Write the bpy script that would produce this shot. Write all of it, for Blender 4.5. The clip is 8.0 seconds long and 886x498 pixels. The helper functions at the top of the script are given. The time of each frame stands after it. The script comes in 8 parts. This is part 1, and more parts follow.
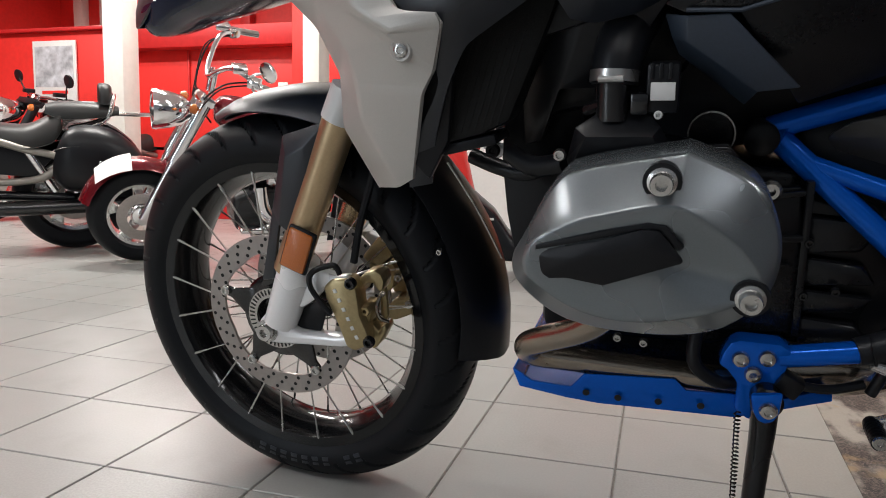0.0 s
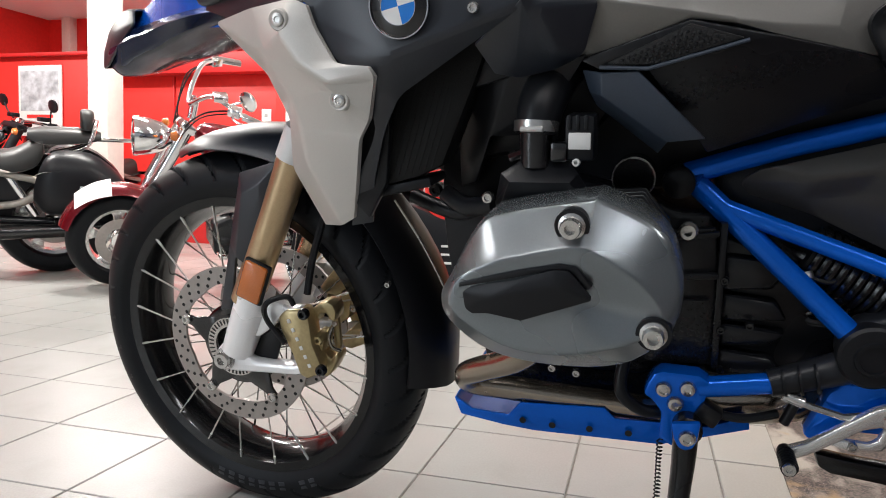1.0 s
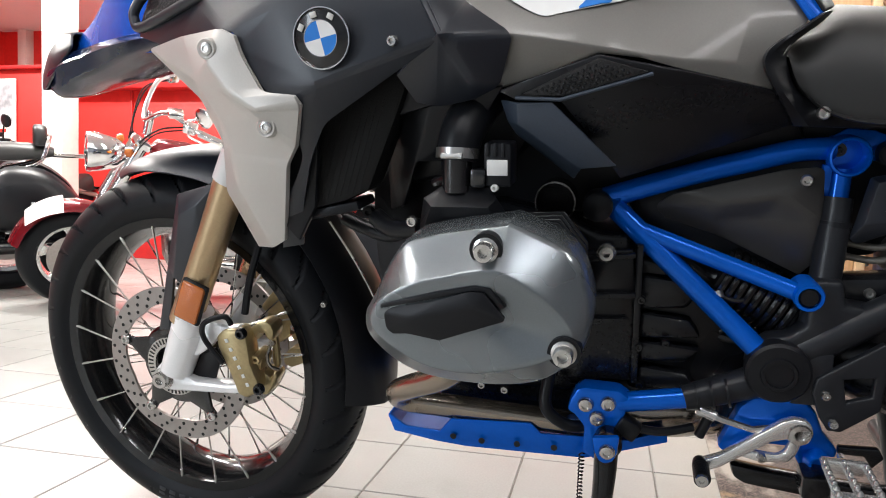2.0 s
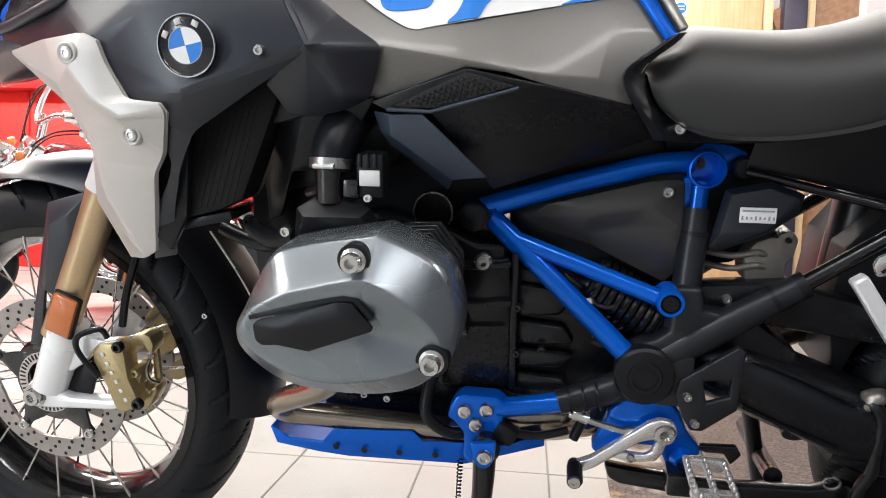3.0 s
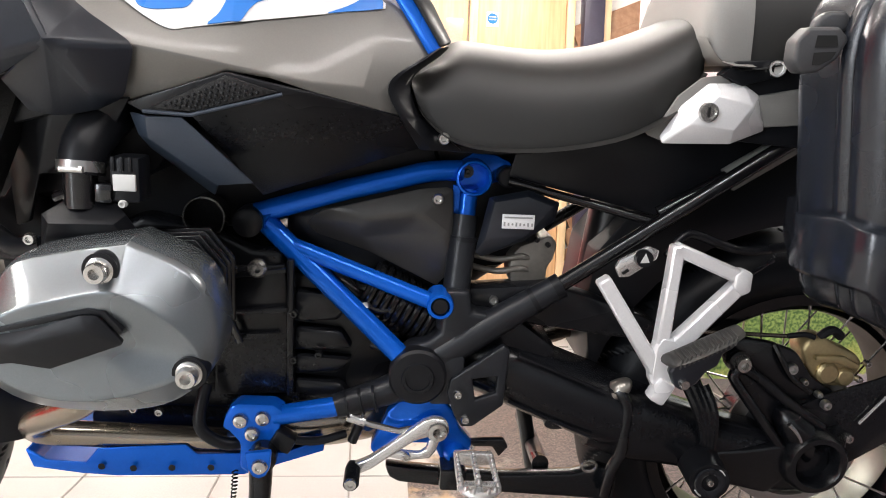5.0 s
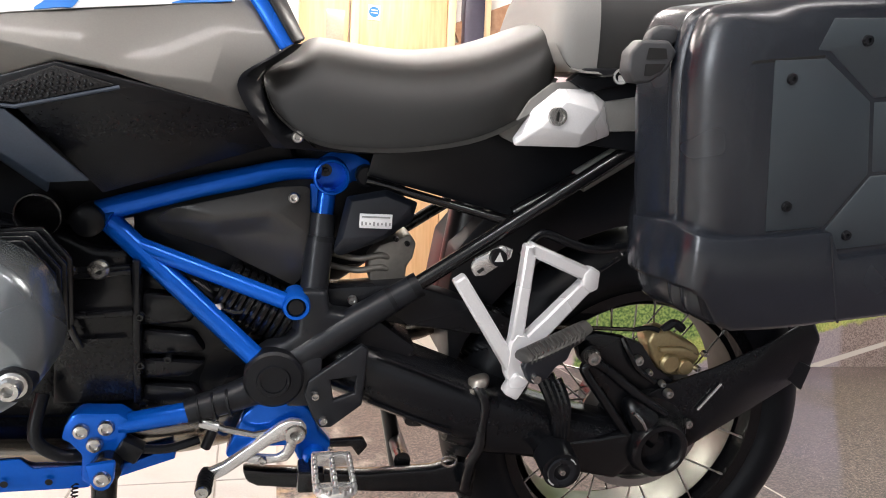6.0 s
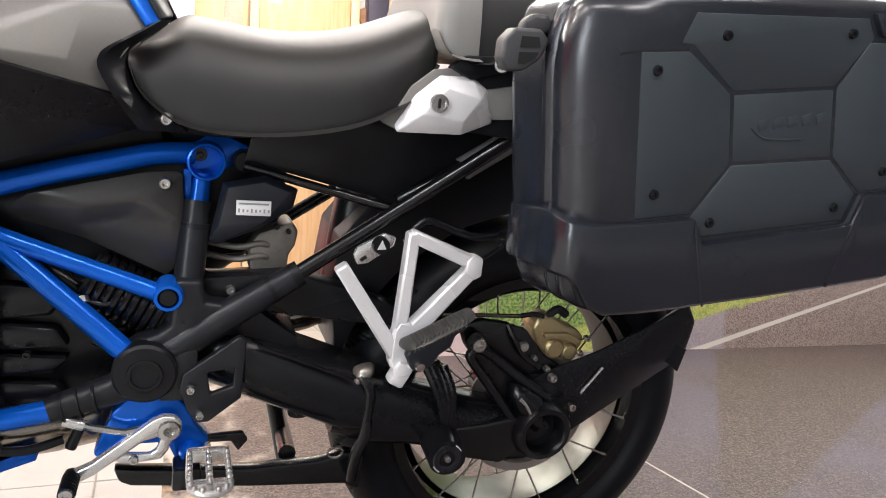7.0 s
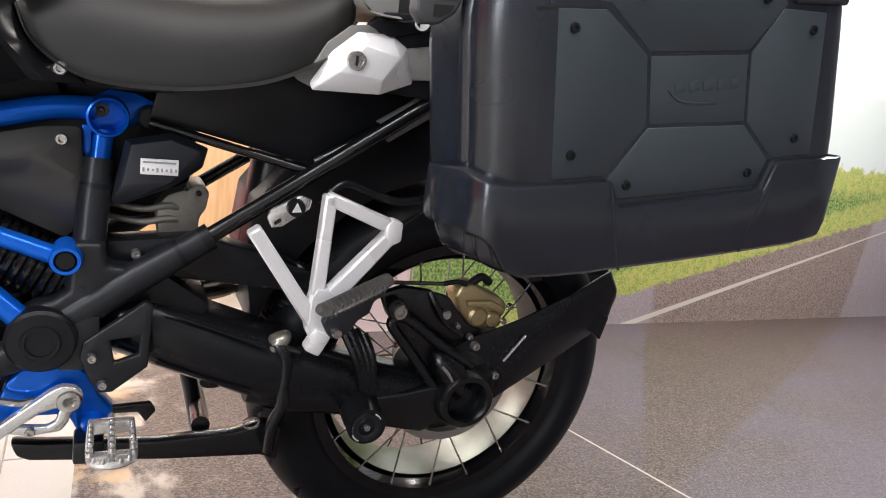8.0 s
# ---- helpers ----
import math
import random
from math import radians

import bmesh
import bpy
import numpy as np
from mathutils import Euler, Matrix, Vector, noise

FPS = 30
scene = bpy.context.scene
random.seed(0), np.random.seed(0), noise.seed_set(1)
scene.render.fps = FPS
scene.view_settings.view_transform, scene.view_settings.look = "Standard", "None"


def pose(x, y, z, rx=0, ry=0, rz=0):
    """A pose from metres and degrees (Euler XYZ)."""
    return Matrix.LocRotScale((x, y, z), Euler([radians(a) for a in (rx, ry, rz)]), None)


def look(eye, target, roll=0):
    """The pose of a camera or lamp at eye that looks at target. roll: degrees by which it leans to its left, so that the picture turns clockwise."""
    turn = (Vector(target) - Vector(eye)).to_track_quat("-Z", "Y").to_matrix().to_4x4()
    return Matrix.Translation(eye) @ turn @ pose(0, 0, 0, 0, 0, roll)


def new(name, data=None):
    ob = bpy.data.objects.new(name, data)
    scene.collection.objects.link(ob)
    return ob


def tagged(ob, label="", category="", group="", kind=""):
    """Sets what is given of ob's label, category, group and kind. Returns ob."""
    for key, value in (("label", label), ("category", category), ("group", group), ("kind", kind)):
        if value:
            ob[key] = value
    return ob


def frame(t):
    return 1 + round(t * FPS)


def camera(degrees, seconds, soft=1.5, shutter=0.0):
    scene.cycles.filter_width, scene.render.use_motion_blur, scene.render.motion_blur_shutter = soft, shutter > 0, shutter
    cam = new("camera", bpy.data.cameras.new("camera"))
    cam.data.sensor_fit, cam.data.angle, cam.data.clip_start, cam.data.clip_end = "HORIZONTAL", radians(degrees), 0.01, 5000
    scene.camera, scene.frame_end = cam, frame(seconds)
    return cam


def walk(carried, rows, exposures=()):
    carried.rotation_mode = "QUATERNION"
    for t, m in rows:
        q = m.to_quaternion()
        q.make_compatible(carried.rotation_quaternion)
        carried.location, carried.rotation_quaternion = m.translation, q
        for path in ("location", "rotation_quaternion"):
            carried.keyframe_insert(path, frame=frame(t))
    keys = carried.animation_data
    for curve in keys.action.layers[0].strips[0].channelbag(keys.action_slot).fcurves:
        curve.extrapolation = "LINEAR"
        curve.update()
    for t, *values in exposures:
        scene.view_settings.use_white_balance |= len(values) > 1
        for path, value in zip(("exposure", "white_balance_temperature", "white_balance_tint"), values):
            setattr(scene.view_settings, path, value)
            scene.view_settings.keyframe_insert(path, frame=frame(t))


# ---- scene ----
cam = camera(62.3, 8.0, 1.0)
PATH = [
    (0, (0.626, -1.165, 0.567), (-0.008, 0.716, 0.326), 1.3),
    (0.5, (0.665, -1.182, 0.581), (0.04, 0.706, 0.374), 1.6),
    (1, (0.699, -1.196, 0.588), (0.092, 0.702, 0.414), 1.8),
    (2.5, (0.78, -1.211, 0.605), (0.348, 0.738, 0.487), 1.9),
    (3, (0.809, -1.203, 0.607), (0.495, 0.769, 0.5), 2.0),
    (3.5, (0.836, -1.199, 0.611), (0.623, 0.788, 0.512), 2.1),
    (4, (0.851, -1.2, 0.614), (0.773, 0.796, 0.519), 2.2),
    (5.5, (0.898, -1.209, 0.622), (1.178, 0.769, 0.532), 2.3),
    (6, (0.918, -1.21, 0.627), (1.367, 0.736, 0.531), 2.5),
    (6.5, (0.936, -1.21, 0.624), (1.516, 0.701, 0.523), 2.5),
    (7, (0.955, -1.21, 0.626), (1.64, 0.665, 0.512), 2.7),
    (7.5, (0.969, -1.207, 0.621), (1.747, 0.632, 0.5), 3.0),
    (8, (0.989, -1.202, 0.606), (1.826, 0.607, 0.445), 3.3),
]
walk(cam, [(t, look(eye, target, roll)) for t, eye, target, roll in PATH],
     [(0, -1.36, 6500, 10), (0.5, -1.12, 6500, 10), (1, -0.87, 6500, 10), (2.5, -0.36, 6500, 10), (4, 0.03, 6650, 11), (5.5, 0.06, 6850, 13), (8, 0.06, 6750, 13)])

# world and light: a closed showroom under ceiling panels, a shop window behind the visitor
world = bpy.data.worlds.new("world")
scene.world = world
world.use_nodes = True
world.node_tree.nodes["Background"].inputs[0].default_value = (0.84, 0.92, 1.0, 1)
world.node_tree.nodes["Background"].inputs[1].default_value = 0.52


def area_light(name, at, size_x, size_y, watts, turn=(0, 0, 0), colour=(1, 0.97, 0.93)):
    data = bpy.data.lights.new(name, "AREA")
    data.shape, data.size, data.size_y, data.energy, data.color = "RECTANGLE", size_x, size_y, watts, colour
    ob = new(name, data)
    ob.matrix_world = pose(*at, *turn)
    return ob


CEILING = 3.0
PANELS = [(-5.6, 5.8, 300), (-4.6, 2.0, 280), (-2.6, 2.6, 250), (-0.7, -0.5, 40), (0.9, 1.2, 60), (4.0, 0.5, 120), (-3.2, -1.0, 80), (1.6, 3.1, 52)]
COOL_PANELS = [(-1.5, -2.0, 46), (0.6, -2.3, 36), (2.6, -2.3, 40)]
for px, py, watts in PANELS:
    area_light("panel_light", (px, py, CEILING - 0.04), 1.45, 0.16, watts)
for px, py, watts in COOL_PANELS:
    area_light("cool_panel_light", (px, py, CEILING - 0.04), 1.45, 0.16, watts, (0, 0, 0), (0.98, 0.975, 1))
area_light("shop_window_light", (-2.6, -4.3, 1.35), 0.6, 2.6, 94, (90, 0, -38), (0.82, 0.91, 1))


# ---- materials ----
def mat(name, colour, rough=0.5, metal=0.0, vary=0.12, grain=60.0, bump=0.05, coat=0.0, second=None, coarse=4.0, spec=0.5):
    """A surface with grain and broad patches: colour, gloss and relief vary at two scales."""
    m = bpy.data.materials.new(name)
    m.use_nodes = True
    nt = m.node_tree
    b = nt.nodes["Principled BSDF"]
    tc = nt.nodes.new("ShaderNodeTexCoord")
    n1, n2 = nt.nodes.new("ShaderNodeTexNoise"), nt.nodes.new("ShaderNodeTexNoise")
    n1.inputs["Scale"].default_value, n1.inputs["Detail"].default_value = grain, 4
    n2.inputs["Scale"].default_value, n2.inputs["Detail"].default_value = coarse, 3
    for n in (n1, n2):
        nt.links.new(tc.outputs["Object"], n.inputs["Vector"])
    add = nt.nodes.new("ShaderNodeMath")
    add.operation = "ADD"
    nt.links.new(n1.outputs["Fac"], add.inputs[0])
    nt.links.new(n2.outputs["Fac"], add.inputs[1])
    ramp = nt.nodes.new("ShaderNodeMapRange")
    ramp.inputs["From Min"].default_value, ramp.inputs["From Max"].default_value = 0.6, 1.4
    nt.links.new(add.outputs[0], ramp.inputs["Value"])
    mix = nt.nodes.new("ShaderNodeMix")
    mix.data_type = "RGBA"
    c2 = second or tuple(min(1, v * (1 + 2 * vary)) for v in colour)
    mix.inputs["A"].default_value = (*[v * (1 - vary) for v in colour], 1)
    mix.inputs["B"].default_value = (*c2, 1)
    nt.links.new(ramp.outputs[0], mix.inputs["Factor"])
    nt.links.new(mix.outputs["Result"], b.inputs["Base Color"])
    rr = nt.nodes.new("ShaderNodeMapRange")
    rr.inputs["From Min"].default_value, rr.inputs["From Max"].default_value = 0.3, 0.7
    rr.inputs["To Min"].default_value, rr.inputs["To Max"].default_value = max(0.02, rough - 0.08), min(1, rough + 0.08)
    nt.links.new(n2.outputs["Fac"], rr.inputs["Value"])
    nt.links.new(rr.outputs[0], b.inputs["Roughness"])
    b.inputs["Metallic"].default_value = metal
    b.inputs["Coat Weight"].default_value, b.inputs["Coat Roughness"].default_value = coat, 0.06
    b.inputs["Specular IOR Level"].default_value = spec
    if bump:
        bp = nt.nodes.new("ShaderNodeBump")
        bp.inputs["Strength"].default_value, bp.inputs["Distance"].default_value = bump, 0.002
        nt.links.new(n1.outputs["Fac"], bp.inputs["Height"])
        nt.links.new(bp.outputs["Normal"], b.inputs["Normal"])
    return m


def glow(name, colour, strength):
    m = bpy.data.materials.new(name)
    m.use_nodes = True
    b = m.node_tree.nodes["Principled BSDF"]
    b.inputs["Base Color"].default_value = (*colour, 1)
    b.inputs["Emission Color"].default_value = (*colour, 1)
    b.inputs["Emission Strength"].default_value = strength
    return m


BLACK_PLASTIC = mat("black_plastic", (0.0078, 0.0084, 0.0104), 0.38, grain=350, bump=0.03, spec=0.25)
DARK_PLASTIC = mat("dark_grey_plastic", (0.0105, 0.0135, 0.0205), 0.38, grain=400, bump=0.03, spec=0.6)
BLACK_GLOSS = mat("black_gloss_paint", (0.006, 0.006, 0.007), 0.22, coat=0.3, bump=0.02)
BLACK_METAL = mat("black_powder_coat", (0.005, 0.0056, 0.0072), 0.28, grain=250, bump=0.02)
FRAME_BLACK = mat("frame_black_coat", (0.0135, 0.0148, 0.018), 0.34, grain=500, bump=0.05, spec=0.35)
RUBBER = mat("tyre_rubber", (0.0042, 0.005, 0.007), 0.5, grain=120, bump=0.05, spec=0.22)
SILVER_PAINT = mat("silver_grey_paint", (0.52, 0.5, 0.47), 0.42, metal=0.25, vary=0.05, grain=700, bump=0.01)
COVER_PAINT = mat("cylinder_cover_paint", (0.2, 0.222, 0.236), 0.29, metal=0.7, vary=0.05, grain=600, bump=0.01)
TANK_PAINT = mat("tank_titanium_paint", (0.148, 0.141, 0.129), 0.34, metal=0.35, vary=0.05, grain=500, bump=0.01, coat=0.1)
BLUE = mat("frame_blue_paint", (0.0, 0.12, 0.64), 0.2, metal=0.4, vary=0.05, grain=200, bump=0.01, spec=0.35)
BLUE_DEEP = mat("deep_blue_paint", (0.004, 0.0095, 0.034), 0.1, vary=0.1, bump=0.01, spec=0.07)
BLUE_MID = mat("light_blue_paint", (0.0, 0.09, 0.55), 0.22, metal=0.3, vary=0.15, grain=90, bump=0.02, coat=0.4)
WHITE_PAINT = mat("white_paint", (0.75, 0.75, 0.74), 0.3, vary=0.03, bump=0.01, coat=0.4)
GOLD = mat("gold_anodised", (0.5, 0.37, 0.22), 0.3, metal=0.75, vary=0.06, grain=300, bump=0.03)
CALIPER_GOLD = mat("caliper_gold", (0.42, 0.335, 0.18), 0.36, metal=0.7, vary=0.1, grain=200, bump=0.1)
ALU = mat("bare_aluminium", (0.7, 0.7, 0.69), 0.26, metal=0.75, vary=0.06, grain=250, bump=0.04)
ALU_PAINT = mat("silver_cast_paint", (0.9, 0.9, 0.91), 0.28, metal=0.25, vary=0.04, grain=500, bump=0.02)
STEEL = mat("steel", (0.55, 0.54, 0.52), 0.28, metal=0.95, vary=0.08, grain=150, bump=0.04)
DISC_STEEL = mat("brake_disc_steel", (0.34, 0.31, 0.29), 0.4, metal=0.55, vary=0.08, grain=90, bump=0.05)
CHROME = mat("chrome", (0.85, 0.85, 0.86), 0.06, metal=1.0, vary=0.02, bump=0)
EXHAUST = mat("heated_steel", (0.4, 0.37, 0.33), 0.22, metal=0.95, vary=0.2, coarse=14, second=(0.36, 0.29, 0.22), bump=0.03)
SEAT_VINYL = mat("seat_vinyl", (0.017, 0.0168, 0.016), 0.44, vary=0.06, grain=900, bump=0.03)
GREY_VINYL = mat("grey_vinyl", (0.19, 0.187, 0.178), 0.48, vary=0.08, grain=800, bump=0.06)
CASE_PLASTIC = mat("pannier_plastic", (0.0125, 0.015, 0.0205), 0.22, vary=0.08, grain=900, bump=0.03, spec=0.6)
CASE_PANEL = mat("pannier_panel_plastic", (0.03, 0.039, 0.046), 0.34, vary=0.08, grain=900, bump=0.05, spec=0.6)
AMBER = mat("amber_reflector", (0.5, 0.13, 0.02), 0.2, vary=0.15, grain=500, bump=0.4, coat=0.6)
WHITE_LABEL = mat("white_label", (0.7, 0.7, 0.68), 0.5, vary=0.05)
GREY_LABEL = mat("grey_print", (0.3, 0.3, 0.3), 0.6, vary=0.1)
DULL_SILVER = mat("dull_silver_paint", (0.3, 0.28, 0.25), 0.4, metal=0.55, vary=0.1)
DARK_RED = mat("metallic_dark_red", (0.16, 0.006, 0.012), 0.18, metal=0.3, vary=0.12, bump=0, coat=0.7)
BLACK_SATIN = mat("black_satin_metal", (0.0078, 0.0083, 0.0102), 0.24, grain=250, bump=0.03, spec=0.3)
SLATE = mat("slate_plastic", (0.03, 0.042, 0.062), 0.42, grain=400, bump=0.03)
GRILLE = mat("dimpled_grille", (0.01, 0.01, 0.011), 0.45, grain=260, bump=0.9)
RADIATOR = mat("radiator_core", (0.006, 0.006, 0.006), 0.55, grain=500, bump=0.3, spec=0.2)
RIM_BLACK = mat("rim_black_coat", (0.004, 0.0042, 0.005), 0.13, grain=300, bump=0.01, spec=0.4)
LATCH_GREY = mat("latch_grey_plastic", (0.042, 0.043, 0.046), 0.42, grain=500, bump=0.05)
BLUE_ROUNDEL = mat("roundel_blue", (0.01, 0.18, 0.62), 0.25, vary=0.03, coat=0.5, bump=0)


# ---- shape helpers ----
def finish(name, mesh, material, parent=None, label="", smooth=40.0, basis=None):
    mesh.materials.append(material)
    mesh.shade_smooth()
    mesh.set_sharp_from_angle(angle=radians(smooth))
    ob = new(name, mesh)
    if basis is not None:
        ob.matrix_basis = basis
    if parent is not None:
        ob.parent = parent
    if label:
        ob["label"] = label
    return ob


def part(name, bm, material, parent=None, label="", smooth=40.0):
    """Links a bmesh as one mesh object under a thing or a part."""
    bmesh.ops.recalc_face_normals(bm, faces=bm.faces)
    mesh = bpy.data.meshes.new(name)
    bm.to_mesh(mesh)
    bm.free()
    return finish(name, mesh, material, parent, label, smooth)


def join(*bms):
    out = bmesh.new()
    for b in bms:
        me = bpy.data.meshes.new("tmp")
        b.to_mesh(me)
        b.free()
        out.from_mesh(me)
        bpy.data.meshes.remove(me)
    return out


def moved(bm, m):
    bmesh.ops.transform(bm, matrix=m, verts=bm.verts)
    return bm


def soften(bm, width, seg=2, angle=25.0):
    if width > 0:
        sharp = [e for e in bm.edges if len(e.link_faces) == 2 and e.calc_face_angle(0) > radians(angle)]
        bmesh.ops.bevel(bm, geom=sharp, offset=width, segments=seg, profile=0.5, affect="EDGES", clamp_overlap=True)
    return bm


def prism(profile, y0, y1, bevel=0.003, seg=2):
    """A plate: an outline in x and z, from y0 to y1."""
    bm = bmesh.new()
    a = [bm.verts.new((x, y0, z)) for x, z in profile]
    b = [bm.verts.new((x, y1, z)) for x, z in profile]
    bm.faces.new(a)
    bm.faces.new(b[::-1])
    n = len(a)
    for i in range(n):
        bm.faces.new((a[i], b[i], b[(i + 1) % n], a[(i + 1) % n]))
    bmesh.ops.recalc_face_normals(bm, faces=bm.faces)
    return soften(bm, bevel, seg)


def facets(points, faces, thick=0.004, bevel=0.002, seg=2, fold=0.0):
    """A panel folded from flat faces, with thickness; fold rounds the creases between its faces."""
    bm = bmesh.new()
    vs = [bm.verts.new(p) for p in points]
    for f in faces:
        bm.faces.new([vs[i] for i in f])
    bmesh.ops.recalc_face_normals(bm, faces=bm.faces)
    if sum(f.normal.y * f.calc_area() for f in bm.faces) > 0:
        bmesh.ops.reverse_faces(bm, faces=bm.faces)
    if fold:
        inner = [e for e in bm.edges if len(e.link_faces) == 2 and e.calc_face_angle(0) > radians(4)]
        bmesh.ops.bevel(bm, geom=inner, offset=fold, segments=4, profile=0.5, affect="EDGES", clamp_overlap=True)
    if thick:
        bmesh.ops.solidify(bm, geom=bm.faces[:], thickness=thick)
    return soften(bm, bevel, seg, 12)


def box(at, size, bevel=0.003, turn=(0, 0, 0), seg=2):
    bm = bmesh.new()
    bmesh.ops.create_cube(bm, size=1.0, matrix=Matrix.Diagonal((*size, 1)))
    soften(bm, bevel, seg)
    return moved(bm, pose(*at, *turn))


def smooth_line(points, steps=6, closed=False):
    pts = [Vector(p) for p in points]
    n = len(pts)
    out = []
    for i in range(n if closed else n - 1):
        p0 = pts[(i - 1) % n] if closed or i > 0 else pts[0]
        p1, p2 = pts[i], pts[(i + 1) % n]
        p3 = pts[(i + 2) % n] if closed or i + 2 < n else pts[-1]
        for k in range(steps):
            t = k / steps
            out.append(0.5 * (2 * p1 + (p2 - p0) * t + (2 * p0 - 5 * p1 + 4 * p2 - p3) * t * t + (3 * p1 - p0 - 3 * p2 + p3) * t ** 3))
    if not closed:
        out.append(pts[-1])
    return out


def tube(points, radius, n=12, steps=6, closed=False, caps=True):
    """A round bar along a smooth line; the radius may be one number or (start, end)."""
    pts = smooth_line(points, steps, closed) if steps > 1 else [Vector(p) for p in points]
    r0, r1 = radius if isinstance(radius, tuple) else (radius, radius)
    bm = bmesh.new()
    rings, up = [], None
    m = len(pts)
    for i, p in enumerate(pts):
        a = pts[(i - 1) % m] if closed or i > 0 else p
        b = pts[(i + 1) % m] if closed or i < m - 1 else p
        d = (b - a).normalized()
        if up is None:
            up = Vector((0, 1, 0)) if abs(d.y) < 0.9 else Vector((1, 0, 0))
        side = d.cross(up).normalized()
        up = side.cross(d).normalized()
        r = r0 + (r1 - r0) * i / max(1, m - 1)
        rings.append([bm.verts.new(p + side * (r * math.cos(2 * math.pi * k / n)) + up * (r * math.sin(2 * math.pi * k / n))) for k in range(n)])
    for i in range(m if closed else m - 1):
        a, b = rings[i], rings[(i + 1) % m]
        for k in range(n):
            bm.faces.new((a[k], a[(k + 1) % n], b[(k + 1) % n], b[k]))
    if caps and not closed:
        bm.faces.new(rings[0][::-1])
        bm.faces.new(rings[-1])
    return bm


def lathe(profile, at=(0, 0, 0), n=32, turn=(0, 0, 0), closed=False):
    """A turned body: (radius, distance along -y) pairs about the y axis through `at`."""
    bm = bmesh.new()
    rings = []
    for r, d in profile:
        if r < 1e-6:
            rings.append([bm.verts.new((0, -d, 0))])
        else:
            rings.append([bm.verts.new((r * math.cos(2 * math.pi * k / n), -d, r * math.sin(2 * math.pi * k / n))) for k in range(n)])
    pairs = list(zip(rings, rings[1:])) + ([(rings[-1], rings[0])] if closed else [])
    for a, b in pairs:
        for k in range(n):
            q = [a[k % len(a)], a[(k + 1) % len(a)], b[(k + 1) % len(b)], b[k % len(b)]]
            q = list(dict.fromkeys(q))
            if len(q) > 2:
                bm.faces.new(q)
    bmesh.ops.recalc_face_normals(bm, faces=bm.faces)
    return moved(bm, pose(*at, *turn))


def skin(sections, close_ring=True, caps=True, steps=3, across=1):
    """A body stretched smoothly over rings of points."""
    k = len(sections[0])
    if across > 1:
        sections = [smooth_line(s, across, close_ring) for s in sections]
        k = len(sections[0])
    if steps > 1:
        lines = [smooth_line([s[j] for s in sections], steps) for j in range(k)]
        sections = [[lines[j][i] for j in range(k)] for i in range(len(lines[0]))]
    bm = bmesh.new()
    rings = [[bm.verts.new(p) for p in s] for s in sections]
    for a, b in zip(rings, rings[1:]):
        for j in range(k if close_ring else k - 1):
            bm.faces.new((a[j], a[(j + 1) % k], b[(j + 1) % k], b[j]))
    if caps and close_ring:
        bm.faces.new(rings[0][::-1])
        bm.faces.new(rings[-1])
    bmesh.ops.recalc_face_normals(bm, faces=bm.faces)
    return bm


def sheet(sections, thick=0.003, steps=3, across=3):
    """A smooth shell with thickness over a grid of points."""
    bm = skin(sections, False, False, steps, across)
    bmesh.ops.solidify(bm, geom=bm.faces[:], thickness=thick)
    return bm


def bolt(at, r=0.008, turn=(0, 0, 0), depth=0.006):
    """A domed screw head with a recessed hexagon, facing -y."""
    return lathe([(0, -0.002), (r, -0.002), (r, depth * 0.6), (r * 0.8, depth), (r * 0.5, depth), (r * 0.42, depth * 0.35), (0, depth * 0.3)], at, 12, turn)


def thing(name, label, category, basis=None, group="", kind=""):
    ob = new(name)
    ob.empty_display_size = 0.1
    if basis is not None:
        ob.matrix_basis = basis
    return tagged(ob, label, category, group, kind)


def wheel_tyre(radius, width, rim, at, groove=None):
    """A tyre of round section about the y axis."""
    h = radius - rim
    prof = []
    for k in range(17):
        a = math.pi * k / 16
        c, s_ = math.cos(a), math.sin(a)
        prof.append((rim + h * abs(s_) ** 0.75, width / 2 * c * (1 if abs(c) < 0.98 else 0.9)))
    prof += [(rim - 0.012, -width * 0.36), (rim - 0.012, width * 0.36)]
    return lathe(prof, at, 72, closed=True)


def oval(rows, n=24, power=2.5, steps=4):
    """A rounded cast arm: rows of (x, y, z, half depth, half height)."""
    rings = []
    for x, y, z, ry, rz in rows:
        ring_ = []
        for k in range(n):
            a = 2 * math.pi * k / n
            c, s = math.cos(a), math.sin(a)
            ring_.append((x, y + ry * math.copysign(abs(c) ** (2 / power), c), z + rz * math.copysign(abs(s) ** (2 / power), s)))
        rings.append(ring_)
    return skin(rings, True, True, steps, 1)


